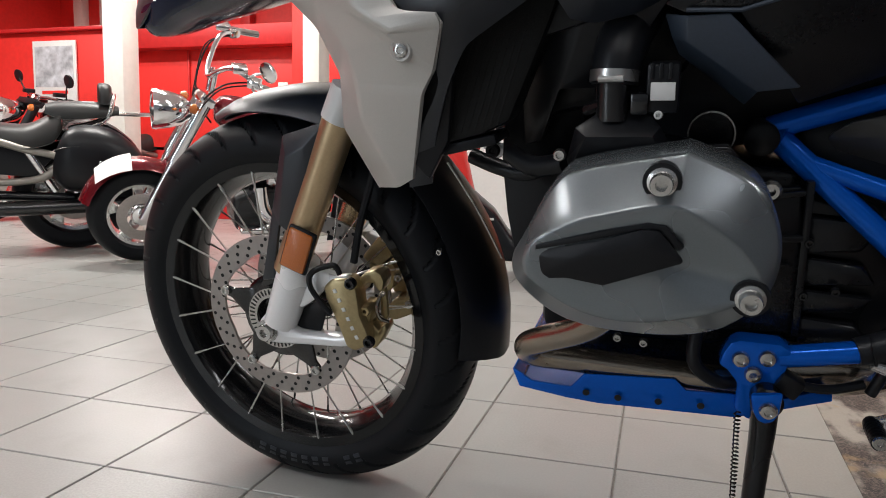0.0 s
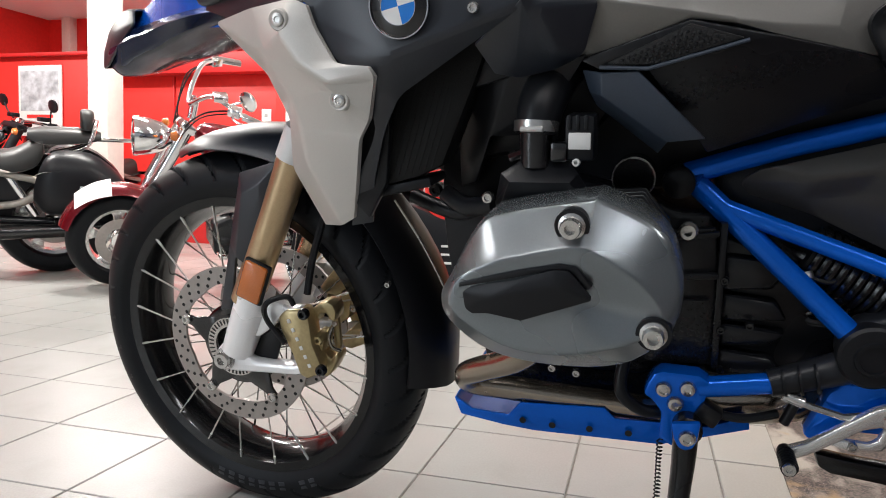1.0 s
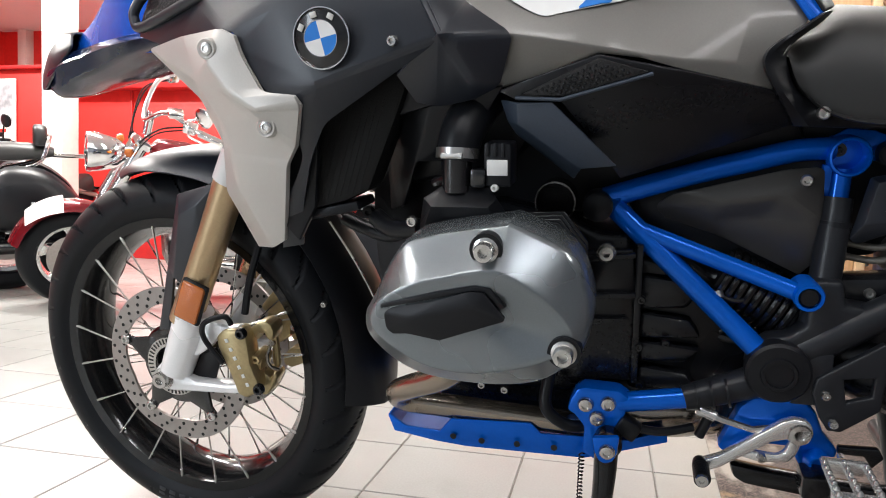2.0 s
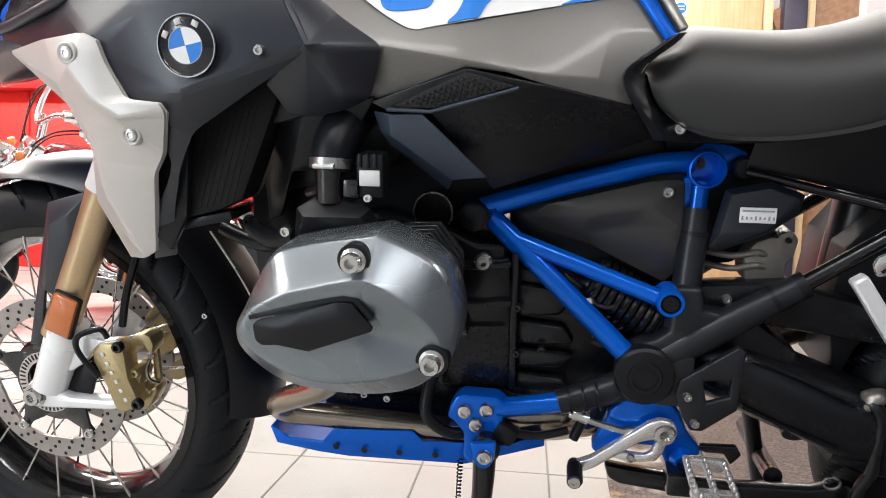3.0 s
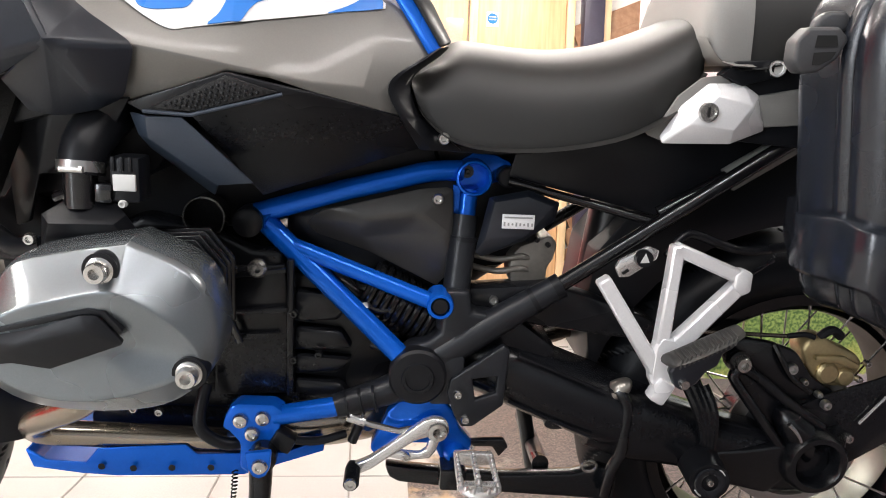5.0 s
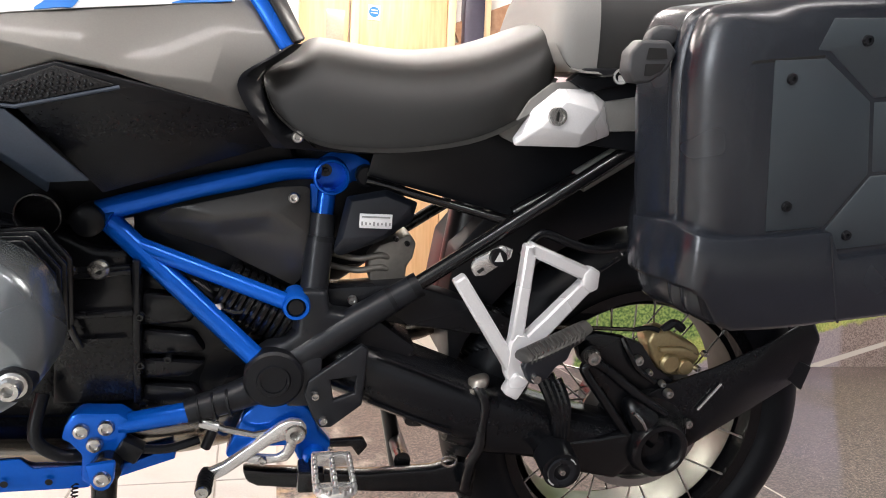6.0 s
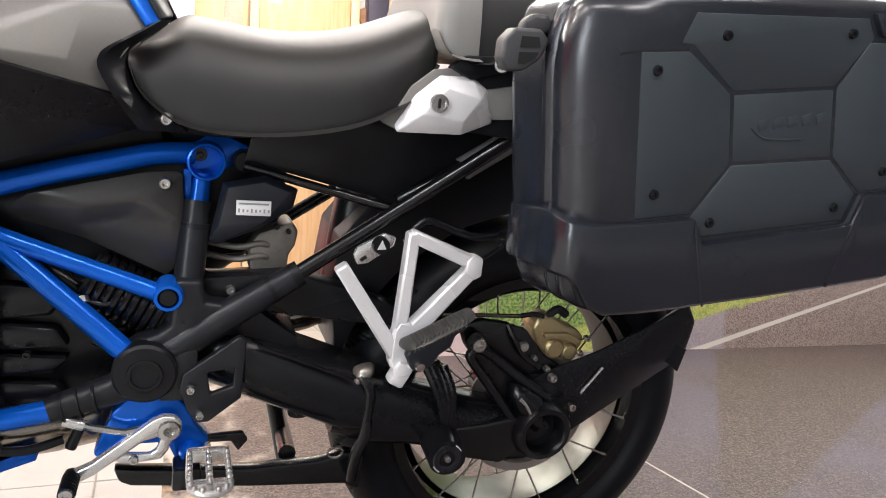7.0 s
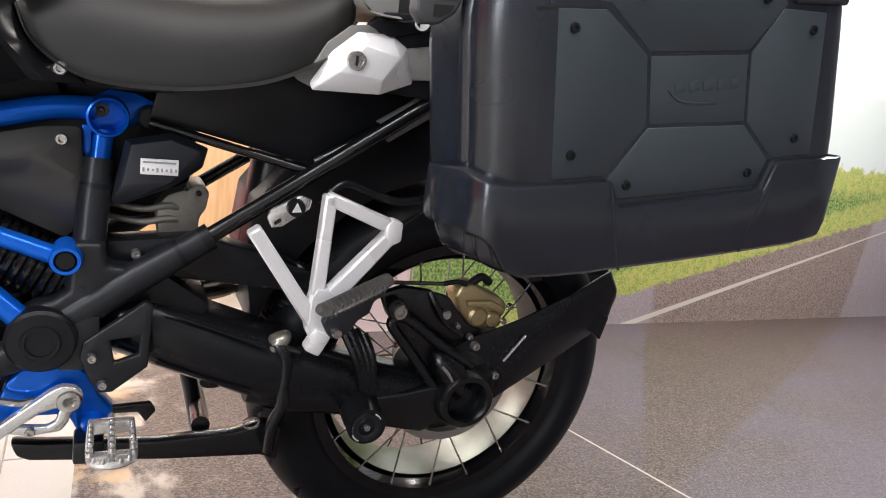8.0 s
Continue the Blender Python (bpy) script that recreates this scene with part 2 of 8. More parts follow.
# ---- surfaces of the room ----
class Nodes:
    """Short hand for arithmetic on texture coordinates."""

    def __init__(self, m):
        m.use_nodes = True
        self.t = m.node_tree
        self.b = self.t.nodes["Principled BSDF"]
        self.co = self.t.nodes.new("ShaderNodeTexCoord").outputs["Object"]
        sep = self.t.nodes.new("ShaderNodeSeparateXYZ")
        self.t.links.new(self.co, sep.inputs[0])
        self.x, self.y, self.z = sep.outputs

    def put(self, value, socket):
        if hasattr(value, "is_linked"):
            self.t.links.new(value, socket)
        else:
            socket.default_value = value

    def math(self, op, a, b=0.0, clamp=False):
        n = self.t.nodes.new("ShaderNodeMath")
        n.operation, n.use_clamp = op, clamp
        self.put(a, n.inputs[0])
        self.put(b, n.inputs[1])
        return n.outputs[0]

    def noise(self, scale, detail=4.0, stretch=(1, 1, 1)):
        n, mp = self.t.nodes.new("ShaderNodeTexNoise"), self.t.nodes.new("ShaderNodeMapping")
        mp.inputs["Scale"].default_value = stretch
        self.t.links.new(self.co, mp.inputs[0])
        self.t.links.new(mp.outputs[0], n.inputs["Vector"])
        n.inputs["Scale"].default_value, n.inputs["Detail"].default_value = scale, detail
        return n.outputs["Fac"]

    def step(self, value, low, high):
        n = self.t.nodes.new("ShaderNodeMapRange")
        n.interpolation_type = "SMOOTHSTEP"
        self.put(value, n.inputs["Value"])
        n.inputs["From Min"].default_value, n.inputs["From Max"].default_value = low, high
        return n.outputs[0]

    def mix(self, fac, a, b):
        n = self.t.nodes.new("ShaderNodeMix")
        n.data_type = "RGBA"
        self.put(fac, n.inputs["Factor"])
        for v, s in ((a, n.inputs["A"]), (b, n.inputs["B"])):
            self.put((*v, 1) if isinstance(v, tuple) else v, s)
        return n.outputs["Result"]

    def bump(self, height, strength, distance=0.002):
        n = self.t.nodes.new("ShaderNodeBump")
        n.inputs["Strength"].default_value, n.inputs["Distance"].default_value = strength, distance
        self.t.links.new(height, n.inputs["Height"])
        self.t.links.new(n.outputs["Normal"], self.b.inputs["Normal"])


def asphalt_print():
    m = bpy.data.materials.new("asphalt_print")
    n = Nodes(m)
    speck, patch, wide = n.noise(190, 3), n.noise(38, 5), n.noise(1.3, 2)
    c = n.mix(n.step(speck, 0.4, 0.62), (0.008, 0.0055, 0.005), (0.115, 0.082, 0.074))
    c = n.mix(n.math("MULTIPLY", n.step(patch, 0.46, 0.7), 0.55), c, (0.05, 0.033, 0.029))
    # light and shade in the colour: a brown shadow wedge between paler, bluer sides
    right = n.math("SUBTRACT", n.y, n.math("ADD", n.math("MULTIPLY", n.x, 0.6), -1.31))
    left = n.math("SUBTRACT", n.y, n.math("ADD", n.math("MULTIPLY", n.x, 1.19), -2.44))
    pale_sides = n.math("MAXIMUM", n.step(right, 0.02, -0.02), n.step(left, -0.02, 0.02))
    pale_sides = n.math("MULTIPLY", pale_sides, n.math("ADD", n.math("MULTIPLY", n.step(wide, 0.35, 0.65), 0.36), 0.16))
    c = n.mix(n.math("MULTIPLY", pale_sides, n.step(n.x, 1.6, 2.4)), c, (0.088, 0.077, 0.118))
    glint = n.step(n.noise(420, 2), 0.66, 0.72)
    c = n.mix(n.math("MULTIPLY", glint, 0.85), c, (0.42, 0.36, 0.35))
    edge = n.step(n.math("ADD", n.x, n.math("MULTIPLY", n.math("SUBTRACT", n.noise(9, 4), 0.5), 0.5)), 1.17, 1.02)
    pale = n.math("MULTIPLY", edge, n.step(n.noise(16, 5, (1, 0.4, 1)), 0.42, 0.6))
    c = n.mix(n.math("MULTIPLY", pale, 0.75), c, (0.42, 0.38, 0.33))
    ochre = n.math("MULTIPLY", edge, n.step(n.noise(7, 4), 0.56, 0.66))
    c = n.mix(n.math("MULTIPLY", ochre, 0.7), c, (0.36, 0.24, 0.12))
    n.put(c, n.b.inputs["Base Color"])
    n.b.inputs["Roughness"].default_value = 0.55
    n.bump(speck, 0.08)
    return m


def mural_print():
    """A printed landscape: road, verge, hedge, hill and sky."""
    m = bpy.data.materials.new("mural_print")
    n = Nodes(m)
    along = n.math("SUBTRACT", n.x, 3.25)
    verge = n.math("SUBTRACT", n.z, n.math("ADD", n.math("MULTIPLY", along, 0.235), 0.13))
    line = n.math("SUBTRACT", n.z, n.math("ADD", n.math("MULTIPLY", along, 0.272), -0.02))
    wob = n.math("SUBTRACT", n.noise(22, 5), 0.5)
    speck = n.noise(190, 3)
    road = n.mix(n.step(speck, 0.36, 0.64), (0.19, 0.147, 0.134), (0.43, 0.345, 0.315))
    # shadow wedge painted on up the wall: road colour paler, lavender beside it
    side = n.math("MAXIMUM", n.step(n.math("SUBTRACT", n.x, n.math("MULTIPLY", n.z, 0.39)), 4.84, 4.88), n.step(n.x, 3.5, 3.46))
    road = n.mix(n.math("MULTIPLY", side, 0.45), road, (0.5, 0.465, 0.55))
    wide = n.math("MULTIPLY", n.math("SUBTRACT", 5.7, n.x), 0.0055)
    paint = n.step(n.math("SUBTRACT", n.math("ABSOLUTE", line), wide), 0.003, -0.002)
    road = n.mix(paint, road, (0.72, 0.68, 0.62))
    grass = n.mix(n.step(n.noise(150, 6), 0.32, 0.68), (0.26, 0.34, 0.07), (0.56, 0.62, 0.2))
    grass = n.mix(n.step(n.noise(26, 5), 0.46, 0.66), grass, (0.56, 0.53, 0.17))
    hedge = n.mix(n.step(n.noise(80, 7), 0.36, 0.64), (0.07, 0.15, 0.04), (0.34, 0.47, 0.14))
    green = n.mix(n.step(n.math("ADD", verge, n.math("MULTIPLY", wob, 0.12)), 0.1, 0.15), grass, hedge)
    top = n.math("ADD", n.z, n.math("MULTIPLY", wob, 0.16))
    green = n.mix(n.step(top, 0.66, 0.76), green, grass)
    sky = n.mix(n.step(n.z, 1.25, 1.3), (0.72, 0.8, 0.79), (0.82, 0.9, 0.93))
    c = n.mix(n.step(n.math("ADD", verge, n.math("MULTIPLY", wob, 0.06)), -0.004, 0.012), road, green)
    c = n.mix(n.step(top, 0.84, 0.87), c, sky)
    c = n.mix(n.step(n.math("ADD", n.x, n.math("MULTIPLY", wob, 0.1)), 2.19, 2.13), c, (0.75, 0.6, 0.6))
    n.put(c, n.b.inputs["Base Color"])
    n.b.inputs["Roughness"].default_value = 0.34
    n.bump(n.noise(300), 0.03)
    return m


def tile_material():
    m = bpy.data.materials.new("floor_tile_glaze")
    n = Nodes(m)
    rnd = n.t.nodes.new("ShaderNodeObjectInfo").outputs["Random"]
    base = n.mix(rnd, (0.285, 0.288, 0.272), (0.33, 0.333, 0.316))
    c = n.mix(n.step(n.noise(220, 4), 0.3, 0.7), base, (0.345, 0.345, 0.33))
    c = n.mix(n.math("MULTIPLY", n.step(n.noise(5, 4), 0.55, 0.75), 0.35), c, (0.24, 0.225, 0.2))
    n.put(c, n.b.inputs["Base Color"])
    n.put(n.math("ADD", n.math("MULTIPLY", n.noise(6, 3), 0.22), 0.2), n.b.inputs["Roughness"])
    n.bump(n.noise(90), 0.05)
    return m


def wood_material(name, dark, light, stretch, gloss=0.4):
    m = bpy.data.materials.new(name)
    n = Nodes(m)
    g = n.noise(6, 6, stretch)
    c = n.mix(n.step(g, 0.3, 0.7), dark, light)
    c = n.mix(n.math("MULTIPLY", n.noise(40, 3, stretch), 0.3), c, dark)
    n.put(c, n.b.inputs["Base Color"])
    n.b.inputs["Roughness"].default_value = gloss
    n.bump(g, 0.05)
    return m


SHOP_GREY = mat("dark_grey_shop_wall", (0.22, 0.245, 0.28), 0.7, vary=0.06, grain=40, coarse=1.5, bump=0.05)
PLASTER = mat("white_plaster", (0.8, 0.79, 0.77), 0.7, vary=0.03, grain=40, coarse=1.5, bump=0.05)
RED = mat("red_wall_paint", (0.72, 0.028, 0.022), 0.5, vary=0.08, grain=20, coarse=1.2, bump=0.05)
RED_DEEP = mat("deep_red_paint", (0.5, 0.015, 0.015), 0.5, vary=0.1, grain=20, coarse=1.2, bump=0.05)
CREAM = mat("cream_post_paint", (0.82, 0.78, 0.72), 0.45, vary=0.04, grain=30, bump=0.03)
GROUT = mat("grey_grout", (0.25, 0.23, 0.21), 0.85, vary=0.2, grain=200)
NAVY = mat("dark_post_paint", (0.035, 0.03, 0.055), 0.4, vary=0.1)
TILE = tile_material()
DOOR_WOOD = wood_material("door_veneer", (0.62, 0.37, 0.19), (0.74, 0.48, 0.27), (6, 6, 0.5))
DOOR_FRAME = wood_material("door_frame_wood", (0.72, 0.5, 0.28), (0.8, 0.6, 0.38), (6, 6, 0.5))
PLANK = wood_material("wall_plank_wood", (0.3, 0.15, 0.08), (0.42, 0.23, 0.13), (4, 4, 4))
PANEL_GLOW = glow("light_diffuser", (1, 0.97, 0.93), 12.0)


def slab(name, lo, hi, material, label="", category="", bevel=0.0, kind="structure", parent=None):
    bm = box([(a + b) / 2 for a, b in zip(lo, hi)], [b - a for a, b in zip(lo, hi)], bevel)
    ob = part(name, bm, material, parent)
    return tagged(ob, label, category, "", kind) if parent is None else ob


floor = slab("floor", (-9, -4.5, -0.12), (7.2, 8.2, -0.004), GROUT, "showroom floor of square beige ceramic tiles with grey joints", "floor")
slab("ceiling", (-9, -4.5, CEILING), (7.2, 8.2, CEILING + 0.15), PLASTER, "plain white showroom ceiling", "ceiling")
slab("wall_west", (-9.15, -4.5, 0), (-9, 8.2, CEILING), RED, "red painted end wall", "wall")
slab("wall_east", (7.2, -4.5, 0), (7.35, 8.2, CEILING), SHOP_GREY, "plain grey-blue end wall", "wall")
slab("wall_far", (-9, 8.2, 0), (7.2, 8.35, CEILING), RED, "red painted far wall of the showroom", "wall")
# the front wall with its shop window
slab("wall_front_low", (-9, -4.6, 0), (7.2, -4.5, 0.5), SHOP_GREY, "grey-blue wall under the shop window", "wall")
slab("wall_front_high", (-9, -4.6, 2.5), (7.2, -4.5, CEILING), SHOP_GREY, "grey-blue wall over the shop window", "wall")
slab("wall_front_left", (-9, -4.6, 0.5), (-3.0, -4.5, 2.5), SHOP_GREY, "grey-blue wall beside the shop window", "wall")
slab("wall_front_right", (4.0, -4.6, 0.5), (7.2, -4.5, 2.5), SHOP_GREY, "grey-blue wall beside the shop window", "wall")

# the wall with the timber door
slab("wall_north", (-1.6, 4.3, 0), (7.2, 4.45, CEILING), PLASTER, "white plastered partition behind the display", "wall")


def door(x0, x1, glazed):
    d = thing("door_1", "light oak veneer fire door in a pale frame, closed", "door", pose(0, 4.3, 0), kind="structure")
    part("leaf", box(((x0 + x1) / 2, -0.03, 1.3), (x1 - x0, 0.044, 2.6), 0.003), DOOR_WOOD, d)
    for x in (x0 - 0.03, x1 + 0.035):
        part("door_frame", box((x, -0.04, 1.35), (0.06, 0.08, 2.7), 0.004), DOOR_FRAME, d)
    sign = part("fire_sign", box((x0 + 0.11, -0.055, 2.08), (0.09, 0.004, 0.11), 0.001), WHITE_LABEL, d, "white sign with a blue disc")
    part("blue_disc", lathe([(0, 0.0), (0.038, 0.0), (0.038, 0.002), (0, 0.002)], (x0 + 0.11, -0.058, 2.085), 24), BLUE_ROUNDEL, sign)
    for dz in (0.012, -0.008):
        part("bar", box((x0 + 0.11, -0.061, 2.085 + dz), (0.05, 0.001, 0.007), 0), WHITE_LABEL, sign)
    return d


door(1.47, 2.13, False)
glazed = thing("door_2", "oak veneer door with a tall glazed panel", "door", pose(0, 4.3, 0), kind="structure")
part("leaf", box((1.22, -0.02, 1.3), (0.36, 0.04, 2.6), 0.003), DOOR_WOOD, glazed)
part("glazing", box((1.3, -0.045, 1.7), (0.13, 0.006, 0.75), 0.002), mat("dull_glass", (0.5, 0.36, 0.28), 0.15, vary=0.1), glazed)
post = slab("dark_post", (2.25, 4.16, 0), (2.4, 4.3, CEILING), NAVY, "dark painted post beside the timber boarding", "post", 0.006)
boarding = thing("plank_wall", "brown timber boarding laid in slanting courses", "wall", kind="structure")
for i in range(16):
    bm = box((0, 0, 0), (2.4, 0.02, 0.145), 0.004, (0, 0, 0), 1)
    moved(bm, pose(3.3, 4.27 - 0.002 * (i % 2), 0.2 + i * 0.152, 0, -24, 0))
    part("plank", bm, PLANK, boarding)
slab("boarding_post", (2.41, 4.2, 0), (2.46, 4.29, CEILING), DOOR_FRAME, "pale timber edge of the boarding", "trim", 0.003)

# the red display wall with its posts
red = thing("red_partition", "low red painted partition with a ledge on top", "partition", kind="structure")
part("panel", box((-5.3, 4.42, 0.82), (2.1, 0.5, 1.64), 0.006), RED, red)
part("ledge", box((-5.3, 4.4, 1.655), (2.14, 0.58, 0.03), 0.006), RED_DEEP, red)
part("panel", box((-3.2, 4.5, 1.05), (2.1, 0.3, 0.85), 0.006), RED, red)
part("ledge", box((-3.2, 4.42, 1.56), (2.1, 0.45, 0.17), 0.008), RED_DEEP, red)
part("plinth", box((-3.2, 4.5, 0.3), (2.1, 0.26, 0.6), 0.006), RED_DEEP, red)
part("batten", box((-3.62, 4.34, 1.06), (0.02, 0.02, 0.82), 0.003), RED_DEEP, red)
part("cabinet", box((-2.15, 4.3, 0.95), (0.55, 0.5, 1.9), 0.006), RED, red)
for px, py, w in ((-3.24, 3.1, 0.17), (-1.97, 3.6, 0.13)):
    slab("pillar", (px - w / 2, py - 0.07, 0), (px + w / 2, py + 0.09, CEILING), CREAM, "slim cream painted steel pillar", "pillar", 0.006)
for px in (-9.0 + 0.4, -8.1, -6.9, -5.6):
    slab("wall_post", (px, 8.05, 0), (px + 0.16, 8.2, CEILING), RED_DEEP if px > -7 else CREAM, "upright post on the far wall", "post", 0.006)

poster = thing("poster", "white framed poster with grey vehicle pictures on a red panel", "poster", pose(-4.93, 4.15, 1.24))
part("board", box((0, 0, 0), (0.5, 0.016, 0.64), 0.003), WHITE_LABEL, poster)
POSTER_GREY = mat("poster_picture", (0.35, 0.36, 0.38), 0.5, vary=0.6, grain=14, coarse=9)
part("picture", box((0.0, -0.0105, 0.09), (0.44, 0.004, 0.36), 0), POSTER_GREY, poster)
part("red_strip", box((0.0, -0.0105, -0.14), (0.3, 0.004, 0.03), 0), RED, poster)

for sx, sy, sz in ((-4.28, 4.165, 1.2), (-2.5, 4.04, 1.1)):
    plate_ = thing("wall_socket", "small white socket plate on the red partition", "socket", pose(sx, sy, sz), "wall sockets")
    part("plate", box((0, 0, 0), (0.085, 0.012, 0.1), 0.004), WHITE_LABEL, plate_)
    part("socket_hole", box((0, -0.0065, 0), (0.03, 0.003, 0.03), 0.001), GREY_LABEL, plate_)

for px, py, watts in PANELS:
    lamp = thing("ceiling_light", "slim white ceiling strip light, lit", "ceiling light", pose(px, py, CEILING), "ceiling strip lights")
    part("frame", box((0, 0, -0.012), (1.56, 0.24, 0.024), 0.004), WHITE_PAINT, lamp)
    part("diffuser", box((0, 0, -0.027), (1.48, 0.18, 0.006), 0.001), PANEL_GLOW, lamp)

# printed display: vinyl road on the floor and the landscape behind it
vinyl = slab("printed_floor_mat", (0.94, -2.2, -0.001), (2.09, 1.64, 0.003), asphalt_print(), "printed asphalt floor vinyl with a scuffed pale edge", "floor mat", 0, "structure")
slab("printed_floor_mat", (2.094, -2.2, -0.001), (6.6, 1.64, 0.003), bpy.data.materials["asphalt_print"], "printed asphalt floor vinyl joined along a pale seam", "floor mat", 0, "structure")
slab("mat_seam", (2.089, -2.2, 0.0), (2.095, 1.64, 0.0036), mat("pale_seam", (0.34, 0.31, 0.28), 0.5), "pale seam tape between two vinyl sheets", "trim", 0)
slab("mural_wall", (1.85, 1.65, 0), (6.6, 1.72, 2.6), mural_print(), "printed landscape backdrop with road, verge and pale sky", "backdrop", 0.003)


# ---- the blue and grey adventure motorcycle, leaning on its side stand ----
LEANING = pose(0, 0, 0, 11, 0, 0)
bike = thing("motorcycle", "blue, grey and black adventure touring motorcycle leaning on its side stand", "motorcycle", LEANING)


def treaded_tyre(profile, at, grooves, y0, y1, slant, n=960, depth=0.009, width=0.0027):
    """A tyre with slanting grooves sunk into its tread; profile: (radius, y) over one half, crown first."""
    dense = [(p.x, p.y) for p in smooth_line([(r, y, 0) for r, y in profile], 4)]
    full = [(r, -y) for r, y in dense[::-1]] + dense[1:]
    bm = bmesh.new()
    rings = []
    pitch = 2 * math.pi / grooves
    for k in range(n):
        a = 2 * math.pi * k / n
        ring = []
        for r, y in full:
            if y0 < abs(y) < y1 and r > profile[0][0] - 0.045:
                off = (a + (0.5 * pitch if y > 0 else 0) + slant * (abs(y) - y0) / (y1 - y0)) % pitch
                if min(off, pitch - off) * r < width:
                    r -= depth
            ring.append(bm.verts.new((at[0] + r * math.cos(a), at[1] + y, at[2] + r * math.sin(a))))
        rings.append(ring)
    for k in range(n):
        a, b = rings[k], rings[(k + 1) % n]
        for j in range(len(full) - 1):
            bm.faces.new((a[j], a[j + 1], b[j + 1], b[j]))
    return bm


def spokes(at, rim_r, hub_r, count, y_rim, y_hub, parent, wire=0.0022):
    for i in range(count):
        a = 2 * math.pi * i / count
        side = -1 if i % 2 else 1
        b = a + (0.5 if (i // 2) % 2 else -0.5)
        p = (at[0] + rim_r * math.cos(a), side * y_rim, at[2] + rim_r * math.sin(a))
        q = (at[0] + hub_r * math.cos(b), side * y_hub, at[2] + hub_r * math.sin(b))
        m = tuple(u + (v - u) * 0.07 for u, v in zip(p, q))
        part("spoke", join(tube([p, q], wire, 6, 1), tube([p, m], wire * 1.4, 6, 1)), STEEL, parent)


# front wheel
FW = (0.0, 0.0, 0.325)
front = part("front_wheel", lathe([(0.016, -0.055), (0.04, -0.055), (0.046, -0.04), (0.028, -0.02), (0.028, 0.02), (0.046, 0.04), (0.04, 0.055), (0.016, 0.055)], FW, 28, closed=True), BLACK_METAL, bike, "spoked front wheel with a black hub")
part("tyre", treaded_tyre([(0.325, 0), (0.3225, 0.02), (0.3145, 0.037), (0.300, 0.051), (0.284, 0.058), (0.268, 0.0575), (0.254, 0.05), (0.244, 0.046)], FW, 30, 0.008, 0.0585, 0.26), RUBBER, front, "black road tyre with slanting grooves", 60)
rim_profile = [(0.252, -0.05), (0.252, -0.044), (0.238, -0.041), (0.228, -0.02), (0.224, 0), (0.228, 0.02), (0.238, 0.041), (0.252, 0.044), (0.252, 0.05), (0.236, 0.047), (0.221, 0.024), (0.217, 0), (0.221, -0.024), (0.236, -0.047)]
part("rim", lathe(rim_profile, FW, 72, closed=True), RIM_BLACK, front, "black spoked rim")
spokes(FW, 0.238, 0.04, 40, 0.046, 0.045, front, 0.0016)
for k in range(9):
    a = radians(-106 + 4.6 * k + (5 if k > 6 else 0))
    bm = box((0, 0, 0), (0.013, 0.0016, 0.016), 0.0006)
    part("sidewall_mark", moved(bm, Matrix.Translation((0.276 * math.cos(a), -0.0578, 0.325 + 0.276 * math.sin(a))) @ Matrix.Rotation(-a - math.pi / 2, 4, "Y")), DARK_PLASTIC, front)


def brake_disc(y, at, parent, r_out=0.1385, r_in=0.103, waves=0):
    bm = bmesh.new()
    n = 120
    rows = []
    for k in range(n):
        a = 2 * math.pi * k / n
        ri = r_in + 0.006 * abs(math.sin(2.5 * a + 0.75))
        rows.append([bm.verts.new((at[0] + r * math.cos(a), y + d, at[2] + r * math.sin(a))) for r, d in ((ri, -0.0025), (r_out, -0.0025), (r_out, 0.0025), (ri, 0.0025))])
    for k in range(n):
        a, b = rows[k], rows[(k + 1) % n]
        for j in range(4):
            bm.faces.new((a[j], a[(j + 1) % 4], b[(j + 1) % 4], b[j]))
    disc = part("brake_disc", bm, DISC_STEEL, parent, "drilled steel brake disc")
    holes = []
    for k in range(28):
        for j in range(3):
            rr, a = 0.1115 + 0.0102 * j, 2 * math.pi * (k + 0.33 * (j * 2 % 3)) / 28
            holes.append(lathe([(0, 0), (0.003, 0), (0.0032, 0.0006), (0, 0.0006)], (at[0] + rr * math.cos(a), y - 0.0026, at[2] + rr * math.sin(a)), 8))
    tagged(part("drilling", join(*holes), SHADE_BLACK, disc), kind="stuff")
    return disc


# near-black for flat dots and strips that stand in for shaded openings
SHADE_BLACK = mat("shade_black", (0.006, 0.006, 0.006), 0.8, bump=0)
brake_disc(-0.066, FW, front)
brake_disc(0.066, FW, front)
part("disc_carrier", lathe([(0.03, 0.0), (0.066, 0.0), (0.072, 0.004), (0.066, 0.008), (0.03, 0.008)], (0, -0.06, 0.325), 36, closed=True), BLACK_GLOSS, front, "black disc carrier ring")
for k in range(5):
    a = 2 * math.pi * k / 5 + 0.3
    spin = Matrix.Translation((0, -0.0655, 0.325)) @ Matrix.Rotation(-a, 4, "Y")
    part("carrier_arm", moved(prism([(0.05, -0.03), (0.07, -0.022), (0.095, -0.009), (0.111, -0.009), (0.111, 0.009), (0.095, 0.009), (0.07, 0.022), (0.05, 0.03)], -0.003, 0.003, 0.002), spin), BLACK_GLOSS, front)
    part("disc_button", bolt((0.1075 * math.cos(a), -0.0705, 0.325 + 0.1075 * math.sin(a)), 0.0088, depth=0.004), STEEL, front)
part("sensor_ring", lathe([(0.036, 0), (0.052, 0), (0.052, 0.003), (0.036, 0.003)], (0, -0.076, 0.325), 60, closed=True), STEEL, front, "slotted steel sensor ring")
